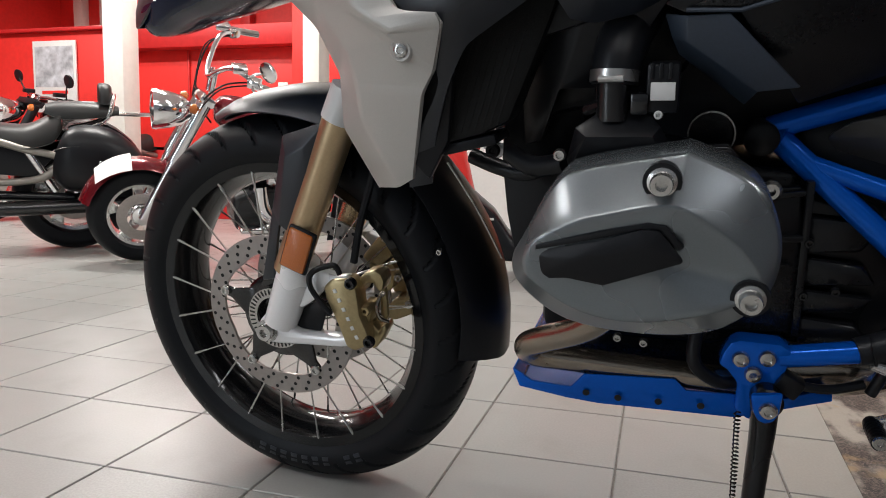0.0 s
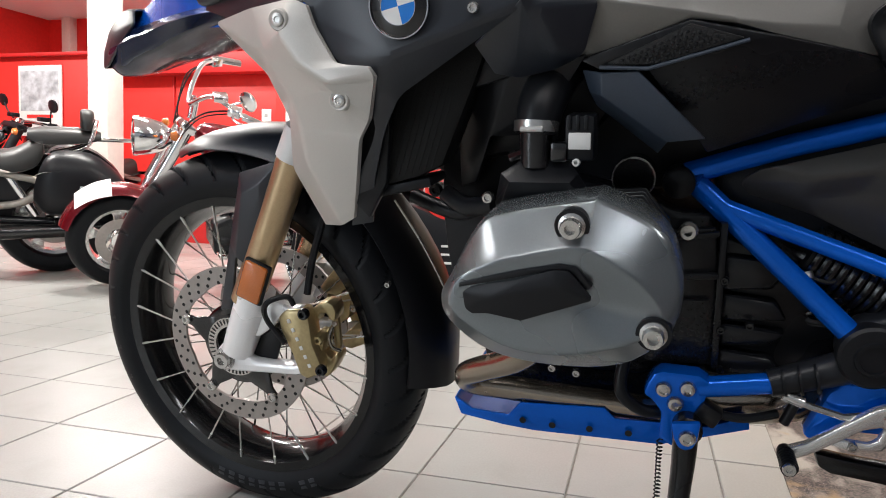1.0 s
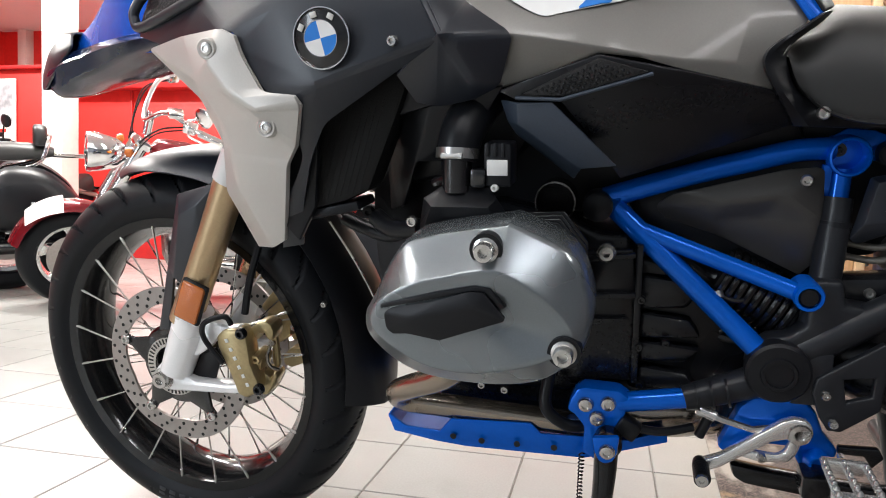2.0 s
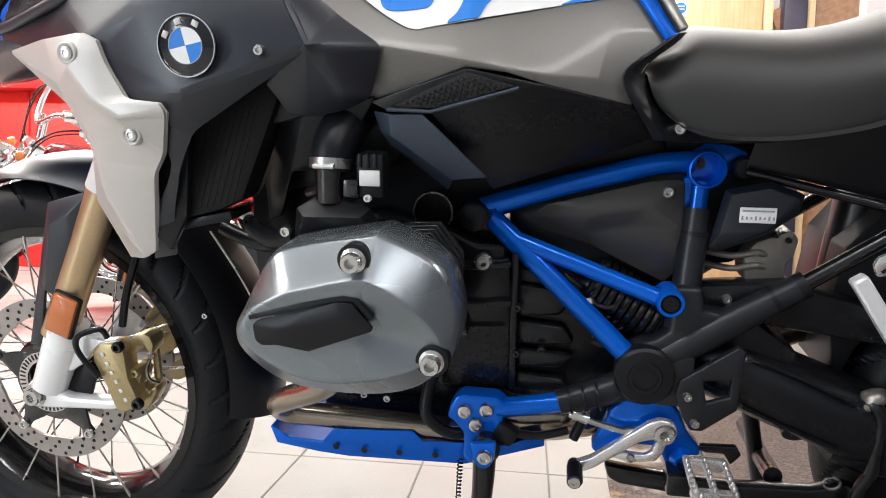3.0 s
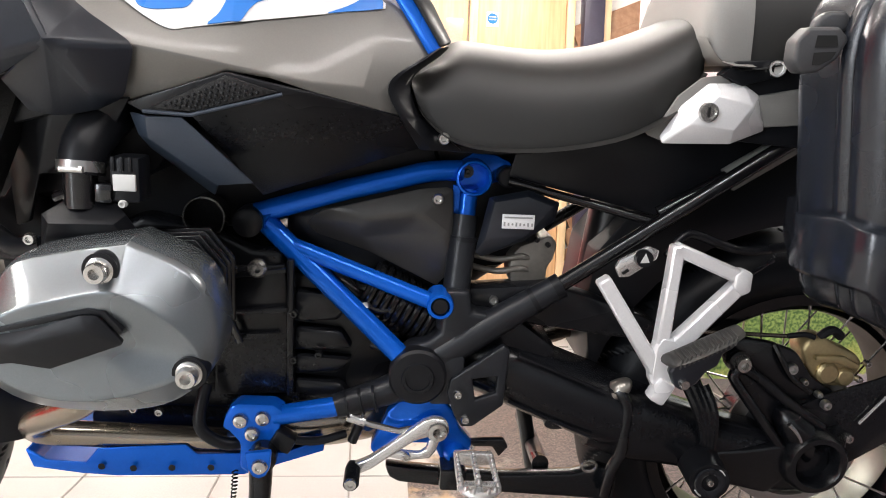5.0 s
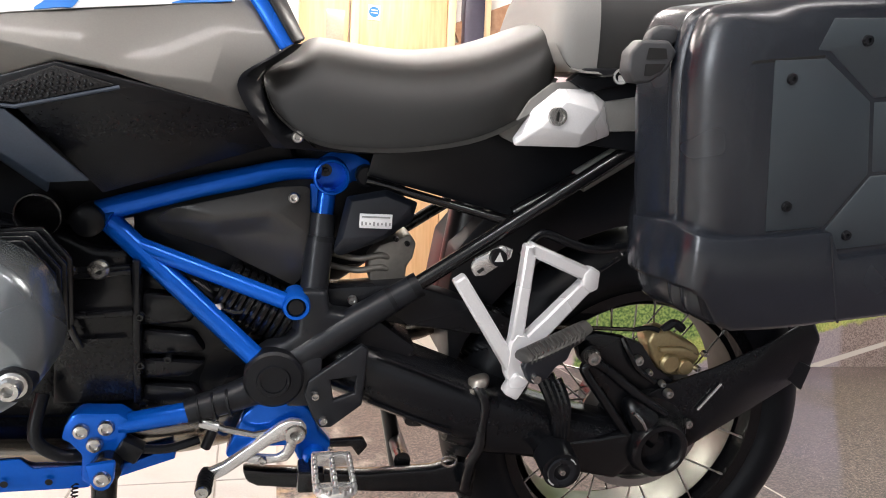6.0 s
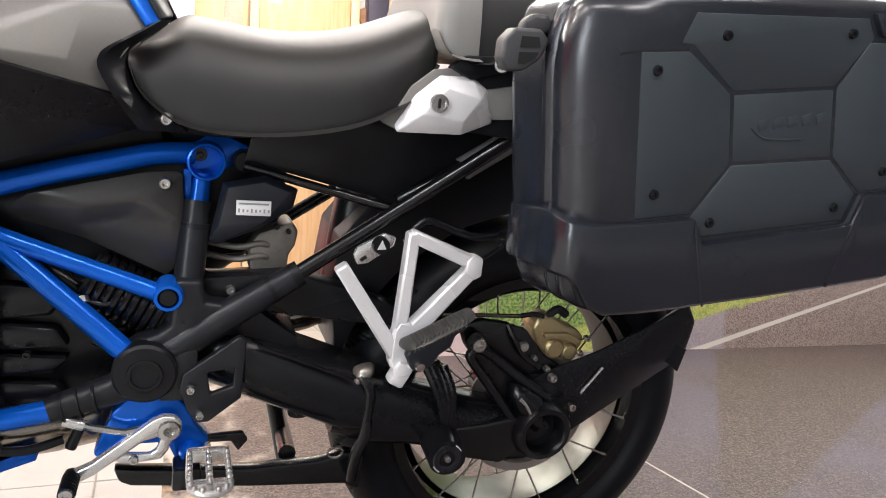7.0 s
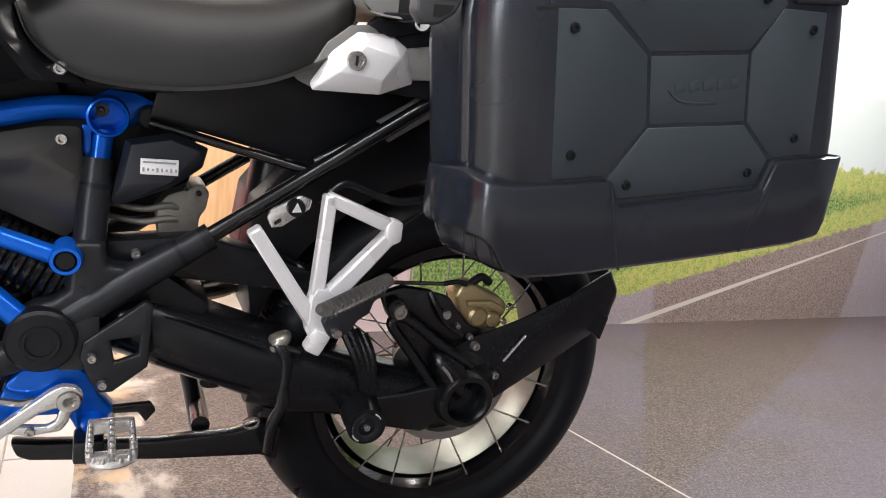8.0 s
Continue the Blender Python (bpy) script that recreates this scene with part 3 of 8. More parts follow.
slots = [moved(box((0.0455, 0, 0), (0.009, 0.0008, 0.0022), 0), Matrix.Translation((0, -0.0794, 0.325)) @ Matrix.Rotation(2 * math.pi * k / 40, 4, "Y")) for k in range(40)]
tagged(part("sensor_slot", join(*slots), SHADE_BLACK, front), kind="stuff")

# fork
for y in (-0.1, 0.1):
    part("fork_tube", tube([(0.045, y, 0.42), (0.165, y, 0.68)], 0.0258, 24, 1), GOLD, bike, "gold anodised fork tube")
    foot = part("fork_foot", tube([(0.018, y, 0.33), (0.066, y, 0.442)], (0.0265, 0.0305), 20, 1), ALU_PAINT, bike, "cast silver fork foot")
    out = y - 0.014 if y < 0 else y - 0.016
    part("axle_clamp", prism([(-0.016, 0.322), (-0.013, 0.308), (0.0, 0.299), (0.02, 0.2985), (0.06, 0.301), (0.13, 0.304), (0.152, 0.309), (0.156, 0.318), (0.148, 0.325), (0.12, 0.3185), (0.06, 0.318), (0.04, 0.325), (0.036, 0.345), (0.045, 0.362), (0.03, 0.366), (0.0, 0.348), (-0.012, 0.336)], out, out + 0.03, 0.0045, 3), ALU_PAINT, foot)
    part("caliper_lug", prism([(0.05, 0.425), (0.085, 0.432), (0.105, 0.424), (0.128, 0.417), (0.146, 0.42), (0.148, 0.407), (0.128, 0.402), (0.108, 0.4), (0.088, 0.378), (0.066, 0.362), (0.05, 0.364)], out + 0.004, out + 0.026, 0.004, 3), ALU_PAINT, foot)
    part("clamp_rib", prism([(0.124, 0.405), (0.136, 0.405), (0.139, 0.37), (0.15, 0.322), (0.134, 0.316), (0.128, 0.35)], out + 0.006, out + 0.022, 0.003), ALU_PAINT, foot)
    part("clamp_web", prism([(0.04, 0.32), (0.06, 0.358), (0.09, 0.374), (0.1, 0.36), (0.085, 0.318)], out + 0.02, out + 0.026, 0.002), BLACK_PLASTIC, foot, "black sensor bracket")
    part("fork_seal", tube([(0.15, y, 0.65), (0.172, y, 0.695)], 0.0275, 20, 1), WHITE_PAINT, bike, "pale fork seal sleeve")
part("axle_nut", lathe([(0, 0.006), (0.006, 0.006), (0.007, 0.012), (0.0125, 0.012), (0.0135, 0.009), (0.0135, 0), (0.019, 0), (0.019, -0.004)], (0.0, -0.114, 0.319), 20), STEEL, bike, "bright axle nut")
front.matrix_basis = Matrix.Translation((0, 0, 0.325)) @ Matrix.Rotation(radians(-4), 4, "Z") @ Matrix.Translation((0, 0, -0.325))
part("reflector_frame", moved(box((0, 0.003, 0), (0.046, 0.01, 0.07), 0.004), pose(0.079, -0.13, 0.463, 0, 22, 0)), BLACK_PLASTIC, bike)
part("reflector", moved(box((0, 0, 0), (0.04, 0.012, 0.064), 0.004), pose(0.079, -0.13, 0.463, 0, 22, 0)), AMBER, bike, "amber side reflector")
part("brake_hose", tube([(0.138, -0.115, 0.425), (0.13, -0.12, 0.44), (0.1, -0.13, 0.43), (0.09, -0.12, 0.4), (0.12, -0.12, 0.36)], 0.0045, 8), BLACK_PLASTIC, bike, "black sensor cable loop")
part("brake_hose", tube([(0.2, -0.06, 0.66), (0.19, -0.08, 0.58), (0.17, -0.1, 0.5), (0.155, -0.1, 0.44)], 0.006, 8), BLACK_PLASTIC, bike, "black brake hose")
# near caliper: an outer block bolted to a bridged inner body; the far one shows its inner face
CAL_BLOCK = [(0.108, 0.402), (0.122, 0.415), (0.15, 0.418), (0.162, 0.405), (0.165, 0.36), (0.176, 0.33), (0.174, 0.312), (0.152, 0.3), (0.138, 0.306), (0.128, 0.34), (0.11, 0.385)]
cal = part("front_caliper", prism(CAL_BLOCK, -0.116, -0.08, 0.005), CALIPER_GOLD, bike, "gold four-piston brake caliper")
part("caliper_half", prism([(0.15, 0.406), (0.166, 0.42), (0.182, 0.425), (0.192, 0.42), (0.196, 0.408), (0.194, 0.394), (0.188, 0.394), (0.184, 0.396), (0.18, 0.405), (0.168, 0.404), (0.157, 0.385)], -0.09, -0.055, 0.005), CALIPER_GOLD, cal)
part("caliper_half", prism([(0.142, 0.305), (0.174, 0.295), (0.184, 0.308), (0.196, 0.33), (0.193, 0.339), (0.188, 0.332), (0.182, 0.325), (0.173, 0.34), (0.152, 0.333)], -0.09, -0.055, 0.005), CALIPER_GOLD, cal)
part("piston_boss", prism([(0.153, 0.362), (0.161, 0.373), (0.172, 0.372), (0.177, 0.362), (0.172, 0.341), (0.157, 0.343)], -0.098, -0.06, 0.004), CALIPER_GOLD, cal)
part("caliper_bridge", prism([(0.177, 0.402), (0.188, 0.406), (0.19, 0.34), (0.182, 0.33), (0.176, 0.345)], -0.066, -0.055, 0.005), CALIPER_GOLD, cal)
part("bleed_screw", tube([(0.19, -0.08, 0.386), (0.196, -0.098, 0.391), (0.199, -0.102, 0.394)], 0.0042, 10, 1), EXHAUST, cal, "small brassy bleed screw")
part("fluid_pipe", tube([(0.19, -0.084, 0.39), (0.185, -0.095, 0.37), (0.188, -0.095, 0.352), (0.198, -0.085, 0.342)], 0.0032, 8), EXHAUST, cal)
part("caliper_nut", lathe([(0.0035, -0.002), (0.0035, 0.007), (0.0075, 0.007), (0.0085, 0.004), (0.0085, -0.002)], (0.169, -0.099, 0.364), 6, closed=True), CALIPER_GOLD, cal)
for bx, bz in ((0.155, 0.412), (0.178, 0.32)):
    part("caliper_bolt", bolt((bx, -0.115, bz), 0.0092, depth=0.008), BLACK_METAL, cal)
cal = part("front_caliper", prism(CAL_BLOCK, 0.088, 0.116, 0.005), CALIPER_GOLD, bike, "gold four-piston brake caliper")
for outline in ([(0.098, 0.399), (0.124, 0.429), (0.144, 0.446), (0.156, 0.436), (0.162, 0.416), (0.151, 0.4), (0.132, 0.382), (0.106, 0.387)],
                [(0.169, 0.359), (0.185, 0.355), (0.2, 0.339), (0.201, 0.321), (0.189, 0.302), (0.17, 0.293), (0.151, 0.285), (0.136, 0.289), (0.134, 0.307), (0.153, 0.324), (0.172, 0.326), (0.176, 0.337)],
                [(0.161, 0.413), (0.175, 0.407), (0.185, 0.385), (0.178, 0.369), (0.169, 0.371), (0.165, 0.392)],
                [(0.108, 0.386), (0.132, 0.383), (0.15, 0.398), (0.16, 0.38), (0.152, 0.345), (0.13, 0.33), (0.114, 0.35)]):
    part("caliper_half", prism(outline, 0.045, 0.09, 0.005), CALIPER_GOLD, cal)
for bx, bz in ((0.144, 0.434), (0.163, 0.365), (0.18, 0.318)):
    part("caliper_nut", lathe([(0.003, -0.002), (0.003, 0.004), (0.0065, 0.004), (0.0075, 0.002), (0.0075, -0.002)], (bx, 0.045, bz), 12, closed=True), STEEL, cal)
for k in range(6):
    part("caliper_mark", moved(box((0, 0, 0), (0.0065, 0.0012, 0.0055), 0.0004), pose(0.128 + 0.006 * k, -0.1172, 0.398 - 0.0145 * k, 0, 68, 0)), WHITE_LABEL, bike)


def arch(radius, widths, a0, a1, drop, centre=FW, grow=0.0):
    rows = []
    n = len(widths)
    for k, w in enumerate(widths):
        a = radians(a0 + (a1 - a0) * k / (n - 1))
        row = []
        for u in (-1, -0.85, -0.45, 0, 0.45, 0.85, 1):
            r = radius + grow * k / (n - 1) - drop * (0.25 + 0.75 * k / (n - 1)) * abs(u) ** 3
            row.append((centre[0] + r * math.cos(a), w * u, centre[2] + r * math.sin(a)))
        rows.append(row)
    return rows


part("front_mudguard", sheet(arch(0.345, (0.012, 0.05, 0.078, 0.092, 0.096, 0.1, 0.104), 111, 56, 0.055, grow=0.052), 0.004, 2, 2), DARK_PLASTIC, bike, "dark grey front mudguard with a pointed tip")
part("mudguard_rear", sheet(arch(0.366, (0.085, 0.085, 0.085, 0.085, 0.084, 0.08, 0.07), 60, -8, 0.06), 0.004, 2, 2), BLACK_PLASTIC, bike, "black splash guard behind the front wheel")
part("mudguard_bolt", bolt((0.288, -0.09, 0.462), 0.005), STEEL, bike)
for y in (-0.108, 0.108):
    part("fork_deflector", facets([(0.06, y, 0.63), (0.138, y * 1.05, 0.652), (0.13, y * 1.05, 0.625), (0.1, y * 1.1, 0.57), (0.062, y * 1.1, 0.485), (0.045, y * 1.1, 0.497), (0.018, y, 0.405), (-0.002, y, 0.402), (0.03, y, 0.52), (0.068, y * 1.12, 0.6), (0.1, y * 1.13, 0.615)],
         [(0, 1, 10, 9), (1, 2, 10), (2, 3, 10), (9, 10, 3, 4, 5), (0, 9, 5, 8), (8, 5, 6, 7)], 0.006, 0.002), DARK_PLASTIC, bike, "dark plastic fork deflector")

# beak
part("beak", skin([[(-0.2, -0.02, 0.795), (-0.2, -0.024, 0.82), (-0.185, -0.018, 0.858), (-0.185, 0.018, 0.858), (-0.2, 0.024, 0.82), (-0.2, 0.02, 0.795)],
                   [(-0.13, -0.055, 0.8), (-0.14, -0.066, 0.825), (-0.11, -0.05, 0.882), (-0.11, 0.05, 0.882), (-0.14, 0.066, 0.825), (-0.13, 0.055, 0.8)],
                   [(-0.03, -0.11, 0.825), (-0.03, -0.12, 0.845), (-0.02, -0.1, 0.93), (-0.02, 0.1, 0.93), (-0.03, 0.12, 0.845), (-0.03, 0.11, 0.825)],
                   [(0.06, -0.14, 0.84), (0.05, -0.15, 0.865), (0.06, -0.13, 0.96), (0.06, 0.13, 0.96), (0.05, 0.15, 0.865), (0.06, 0.14, 0.84)],
                   [(0.2, -0.17, 0.83), (0.2, -0.18, 0.88), (0.2, -0.14, 0.99), (0.2, 0.14, 0.99), (0.2, 0.18, 0.88), (0.2, 0.17, 0.83)]], True, True, 4, 1), BLUE_MID, bike, "glossy blue front beak", 30)
part("beak_lower", skin([[(x, -w * 0.45, zk), (x, -w * 0.85, zk + 0.01), (x, -w, zk * 0.62 + zt * 0.38), (x, -w * 0.98, zt), (x, w * 0.98, zt), (x, w, zk * 0.62 + zt * 0.38), (x, w * 0.85, zk + 0.01), (x, w * 0.45, zk)]
                         for x, w, zk, zt in ((-0.224, 0.024, 0.778, 0.808), (-0.205, 0.044, 0.772, 0.822), (-0.175, 0.064, 0.774, 0.832), (-0.125, 0.09, 0.788, 0.842), (-0.067, 0.114, 0.8, 0.85), (-0.013, 0.136, 0.814, 0.858), (0.06, 0.16, 0.83, 0.866), (0.17, 0.184, 0.848, 0.872))], True, True, 3, 2), BLUE_DEEP, bike, "gloss navy lower beak", 50)
cap_side = [(-0.235, 0.02, 0.81), (-0.208, 0.03, 0.845), (-0.169, 0.04, 0.873), (-0.132, 0.06, 0.872), (-0.1, 0.1, 0.85), (-0.146, 0.084, 0.821), (-0.196, 0.058, 0.79), (-0.226, 0.034, 0.792), (-0.17, 0.066, 0.836)]
part("beak_corner", facets([(x, -y, z) for x, y, z in cap_side] + cap_side,
                           [(0, 1, 8, 7), (1, 2, 8), (2, 3, 4, 8), (4, 5, 8), (5, 6, 7, 8)] + [tuple(k + 9 for k in f) for f in ((7, 8, 1, 0), (8, 2, 1), (8, 4, 3, 2), (8, 5, 4), (8, 7, 6, 5))] + [(0, 9, 10, 1), (1, 10, 11, 2), (2, 11, 12, 3), (7, 16, 9, 0)], 0.004, 0.001, 2, 0.006), DARK_PLASTIC, bike, "grey plastic cap over the beak's tip", 60)

# shrouds beside the tank, with the wing panels
for s_ in (-1, 1):
    def P(x, y, z):
        return (x, s_ * y, z)
    part("radiator_shroud", facets([P(0.09, 0.192, 0.86), P(0.1, 0.197, 0.873), P(0.157, 0.22, 0.842), P(0.22, 0.243, 0.899), P(0.277, 0.292, 0.862), P(0.298, 0.298, 0.855), P(0.305, 0.298, 0.83), P(0.335, 0.308, 0.79), P(0.376, 0.305, 0.767),
                                    P(0.398, 0.292, 0.754), P(0.489, 0.296, 0.811), P(0.545, 0.306, 0.845), P(0.395, 0.32, 0.795), P(0.5, 0.285, 0.93), P(0.345, 0.292, 0.893), P(0.315, 0.268, 0.925),
                                    P(0.375, 0.285, 0.714), P(0.362, 0.282, 0.706), P(0.352, 0.266, 0.655), P(0.326, 0.268, 0.65), P(0.338, 0.245, 0.597), P(0.31, 0.248, 0.592)],
         [(0, 1, 3, 2), (2, 3, 4), (3, 15, 14, 4), (15, 13, 14), (4, 14, 5), (5, 14, 12, 6), (6, 12, 7), (14, 13, 11, 12), (7, 12, 8), (12, 11, 10, 9, 8), (8, 9, 16, 17), (17, 16, 18, 19), (19, 18, 20, 21)], 0.004, 0.001, 2, 0.009), DARK_PLASTIC, bike, "matt dark grey radiator shroud panel", 60)
    part("shroud_lip", tube([P(0.3, 0.262, 0.925), P(0.21, 0.24, 0.9), P(0.105, 0.2, 0.872), P(0.086, 0.193, 0.88), P(0.09, 0.19, 0.9), P(0.13, 0.18, 0.945)], 0.007, 10), DARK_PLASTIC, bike, "rounded lip of the shroud intake")
    part("intake_mesh", facets([P(0.09, 0.185, 0.88), P(0.22, 0.23, 0.898), P(0.32, 0.26, 0.925), P(0.3, 0.25, 0.98), P(0.12, 0.175, 0.95)], [(0, 1, 4), (1, 2, 3, 4)], 0.004, 0.001), GRILLE, bike, "black intake mesh")
    part("shroud_end", facets([P(0.49, 0.286, 0.935), P(0.535, 0.264, 0.905), P(0.564, 0.264, 0.879), P(0.61, 0.263, 0.848), P(0.594, 0.254, 0.792), P(0.562, 0.247, 0.777), P(0.522, 0.247, 0.769), P(0.499, 0.262, 0.775), P(0.481, 0.277, 0.806), P(0.545, 0.306, 0.844), P(0.58, 0.284, 0.846), P(0.565, 0.272, 0.796)],
         [(0, 1, 2, 9), (2, 3, 10, 9), (3, 4, 11, 10), (9, 10, 11), (4, 5, 11), (9, 11, 5, 6), (6, 7, 8, 9)], 0.004, 0.001, 2, 0.008), DARK_PLASTIC, bike, "matt dark grey shroud end", 60)
    wing_points = [P(0.128, 0.228, 0.842), P(0.2, 0.262, 0.855), P(0.277, 0.302, 0.861), P(0.298, 0.305, 0.853), P(0.306, 0.306, 0.83), P(0.332, 0.313, 0.79), P(0.375, 0.322, 0.787), P(0.381, 0.32, 0.776), P(0.364, 0.302, 0.728), P(0.349, 0.298, 0.706), P(0.318, 0.258, 0.604), P(0.297, 0.25, 0.592), P(0.262, 0.264, 0.672), P(0.263, 0.272, 0.71), P(0.248, 0.268, 0.754), P(0.212, 0.258, 0.803), P(0.262, 0.3115, 0.825), P(0.29, 0.318, 0.79), P(0.33, 0.3225, 0.768), P(0.272, 0.304, 0.792), P(0.315, 0.313, 0.765),
                                        P(0.15, 0.205, 0.812), P(0.18, 0.2, 0.776), P(0.207, 0.2, 0.72), P(0.209, 0.205, 0.655), P(0.256, 0.215, 0.583)]
    wing_faces = [(0, 1, 15), (1, 2, 16, 15), (2, 3, 4, 16), (16, 4, 5, 17), (5, 6, 7, 18, 17), (16, 17, 19, 15), (17, 18, 20, 19), (18, 7, 8, 20), (15, 19, 20, 14), (14, 20, 8, 9, 13), (13, 9, 10, 12), (12, 10, 11), (0, 15, 22, 21), (15, 14, 23, 22), (14, 13, 12, 24, 23), (12, 11, 25, 24)]
    spo = part("radiator_wing", facets(wing_points, wing_faces, 0.006, 0.0015, 2, 0.006), SILVER_PAINT, bike, "satin silver radiator wing panel", 60)
    part("wing_core", facets([(x, y - s_ * 0.006, z) for x, y, z in wing_points], wing_faces, 0.003, 0), SILVER_PAINT, spo)
    for bx, by, bz in ((0.264, 0.3095, 0.839), (0.334, 0.3125, 0.751)):
        part("wing_bolt", bolt((bx, s_ * by, bz), 0.0075, (0, 0, 0 if s_ < 0 else 180), depth=0.0022), STEEL, spo)
        part("bolt_collar", lathe([(0.0078, -0.008), (0.0128, -0.008), (0.0122, -0.001), (0.0108, 0.0006), (0.0078, -0.0004)], (bx, s_ * by, bz), 20, (0, 0, 0 if s_ < 0 else 180), closed=True), SILVER_PAINT, spo)
    part("wing_backing", prism([(0.232, 0.81), (0.29, 0.838), (0.375, 0.78), (0.372, 0.71), (0.365, 0.65), (0.34, 0.605), (0.28, 0.67), (0.255, 0.75)], s_ * 0.262, s_ * 0.25, 0.003), BLACK_PLASTIC, bike, "black backing of the wing panel")
    # black ducting and radiator inside
    part("radiator", prism([(0.33, 0.636), (0.36, 0.745), (0.395, 0.785), (0.495, 0.822), (0.475, 0.77), (0.432, 0.67), (0.4, 0.655)], s_ * 0.25, s_ * 0.2, 0.006), RADIATOR, bike, "black finned radiator core")
    for k in range(9):
        part("radiator_fin", prism([(0.349 + 0.0085 * k, 0.651 + 0.002 * k), (0.3515 + 0.0085 * k, 0.6515 + 0.002 * k), (0.3895 + 0.0085 * k, 0.766 + 0.002 * k), (0.387 + 0.0085 * k, 0.7655 + 0.002 * k)], s_ * 0.2508, s_ * 0.248, 0), RADIATOR, bike)
    part("radiator_frame", prism([(0.315, 0.622), (0.32, 0.636), (0.415, 0.656), (0.418, 0.645)], s_ * 0.25, s_ * 0.19, 0.003), BLACK_PLASTIC, bike)
    part("air_duct", facets([P(0.43, 0.17, 0.83), P(0.46, 0.22, 0.79), P(0.51, 0.235, 0.778), P(0.595, 0.24, 0.792), P(0.56, 0.22, 0.74), P(0.48, 0.21, 0.7), P(0.455, 0.19, 0.64), P(0.43, 0.17, 0.63), P(0.43, 0.18, 0.72), P(0.535, 0.2, 0.7)],
         [(0, 1, 8), (1, 2, 5, 8), (2, 3, 4, 5), (8, 5, 6, 7), (4, 9, 5)], 0.006, 0.003), BLACK_PLASTIC, bike, "black air intake duct")
part("inner_body", prism([(0.2, 0.84), (0.3, 0.68), (0.42, 0.6), (0.56, 0.6), (0.7, 0.62), (0.78, 0.64), (0.95, 0.7), (0.92, 0.8), (0.56, 0.88), (0.3, 0.92)], -0.085, 0.085, 0.02), BLACK_PLASTIC, bike, "black inner body behind the panels")
part("duct_rear", prism([(0.44, 0.66), (0.44, 0.8), (0.6, 0.8), (0.64, 0.76), (0.6, 0.7), (0.54, 0.68)], -0.17, 0.17, 0.02), BLACK_PLASTIC, bike, "black airbox")
part("front_housing", prism([(0.45, 0.6), (0.445, 0.46), (0.44, 0.37), (0.52, 0.37), (0.52, 0.66), (0.45, 0.66)], -0.12, 0.12, 0.015), BLACK_PLASTIC, bike, "black housing ahead of the engine")
part("splash_web", prism([(0.398, 0.6), (0.4, 0.66), (0.5, 0.68), (0.5, 0.44), (0.44, 0.44), (0.412, 0.49), (0.403, 0.54)], -0.15, -0.142, 0.003), BLACK_PLASTIC, bike, "black splash web")
part("splash_web", prism([(0.42, 0.625), (0.4, 0.65), (0.42, 0.68), (0.5, 0.69), (0.5, 0.58), (0.45, 0.575)], -0.15, -0.14, 0.003), BLACK_PLASTIC, bike, "black splash web")
part("wiring_cover", prism([(0.96, 0.56), (0.97, 0.72), (1.08, 0.735), (1.098, 0.7), (1.09, 0.62), (1.04, 0.57)], -0.06, 0.02, 0.008), BLACK_PLASTIC, bike, "black wiring cover")
part("seat_pan", prism([(0.91, 0.7), (0.91, 0.78), (1.06, 0.79), (1.08, 0.715), (0.99, 0.68)], -0.055, 0.055, 0.006), BLACK_PLASTIC, bike, "black tray under the seat")
part("duct_backing", prism([(0.44, 0.75), (0.45, 0.82), (0.56, 0.87), (0.6, 0.85), (0.58, 0.79)], -0.238, -0.22, 0.004), BLACK_PLASTIC, bike, "black plate behind the shroud end")
part("battery_box", prism([(0.74, 0.56), (0.74, 0.66), (0.97, 0.71), (0.975, 0.55), (0.9, 0.5), (0.8, 0.53)], -0.085, 0.085, 0.01), BLACK_PLASTIC, bike, "black inner battery box")
# pale clip with a rubber grommet under the duct
part("duct_lip", tube([(0.365, -0.17, 0.617), (0.4, -0.18, 0.606), (0.435, -0.19, 0.601), (0.47, -0.2, 0.615)], 0.01, 12), BLACK_PLASTIC, bike, "black lip under the duct")
clip = part("clip", prism([(0.35, 0.619), (0.357, 0.63), (0.378, 0.624), (0.393, 0.62), (0.389, 0.607), (0.381, 0.601), (0.372, 0.604), (0.362, 0.615)], -0.106, -0.1, 0.002), ALU_PAINT, bike, "pale metal clip with a rubber grommet")
part("grommet", lathe([(0, 0.004), (0.003, 0.004), (0.004, 0.007), (0.008, 0.007), (0.0098, 0.003), (0.0098, 0)], (0.3745, -0.106, 0.6125), 20), RUBBER, clip, "black rubber grommet")
part("tag", box((0.352, -0.108, 0.616), (0.01, 0.003, 0.008), 0.001, (0, 30, 0)), RED, clip, "small red tag")

# round badge
badge = part("badge", lathe([(0, 0), (0.0325, 0), (0.0325, 0.004), (0.029, 0.006), (0, 0.006)], (0.412, -0.314, 0.8465), 40), BLACK_GLOSS, bike, "round black badge with blue and white quarters")
part("badge_rim", lathe([(0.0315, 0.004), (0.0328, 0.004), (0.0328, 0.0068), (0.0315, 0.0068)], (0.412, -0.314, 0.8465), 48, closed=True), CHROME, badge)
part("badge_ring", lathe([(0.0186, 0.005), (0.0193, 0.005), (0.0193, 0.0078), (0.0186, 0.0078)], (0.412, -0.314, 0.8465), 40, closed=True), CHROME, badge)
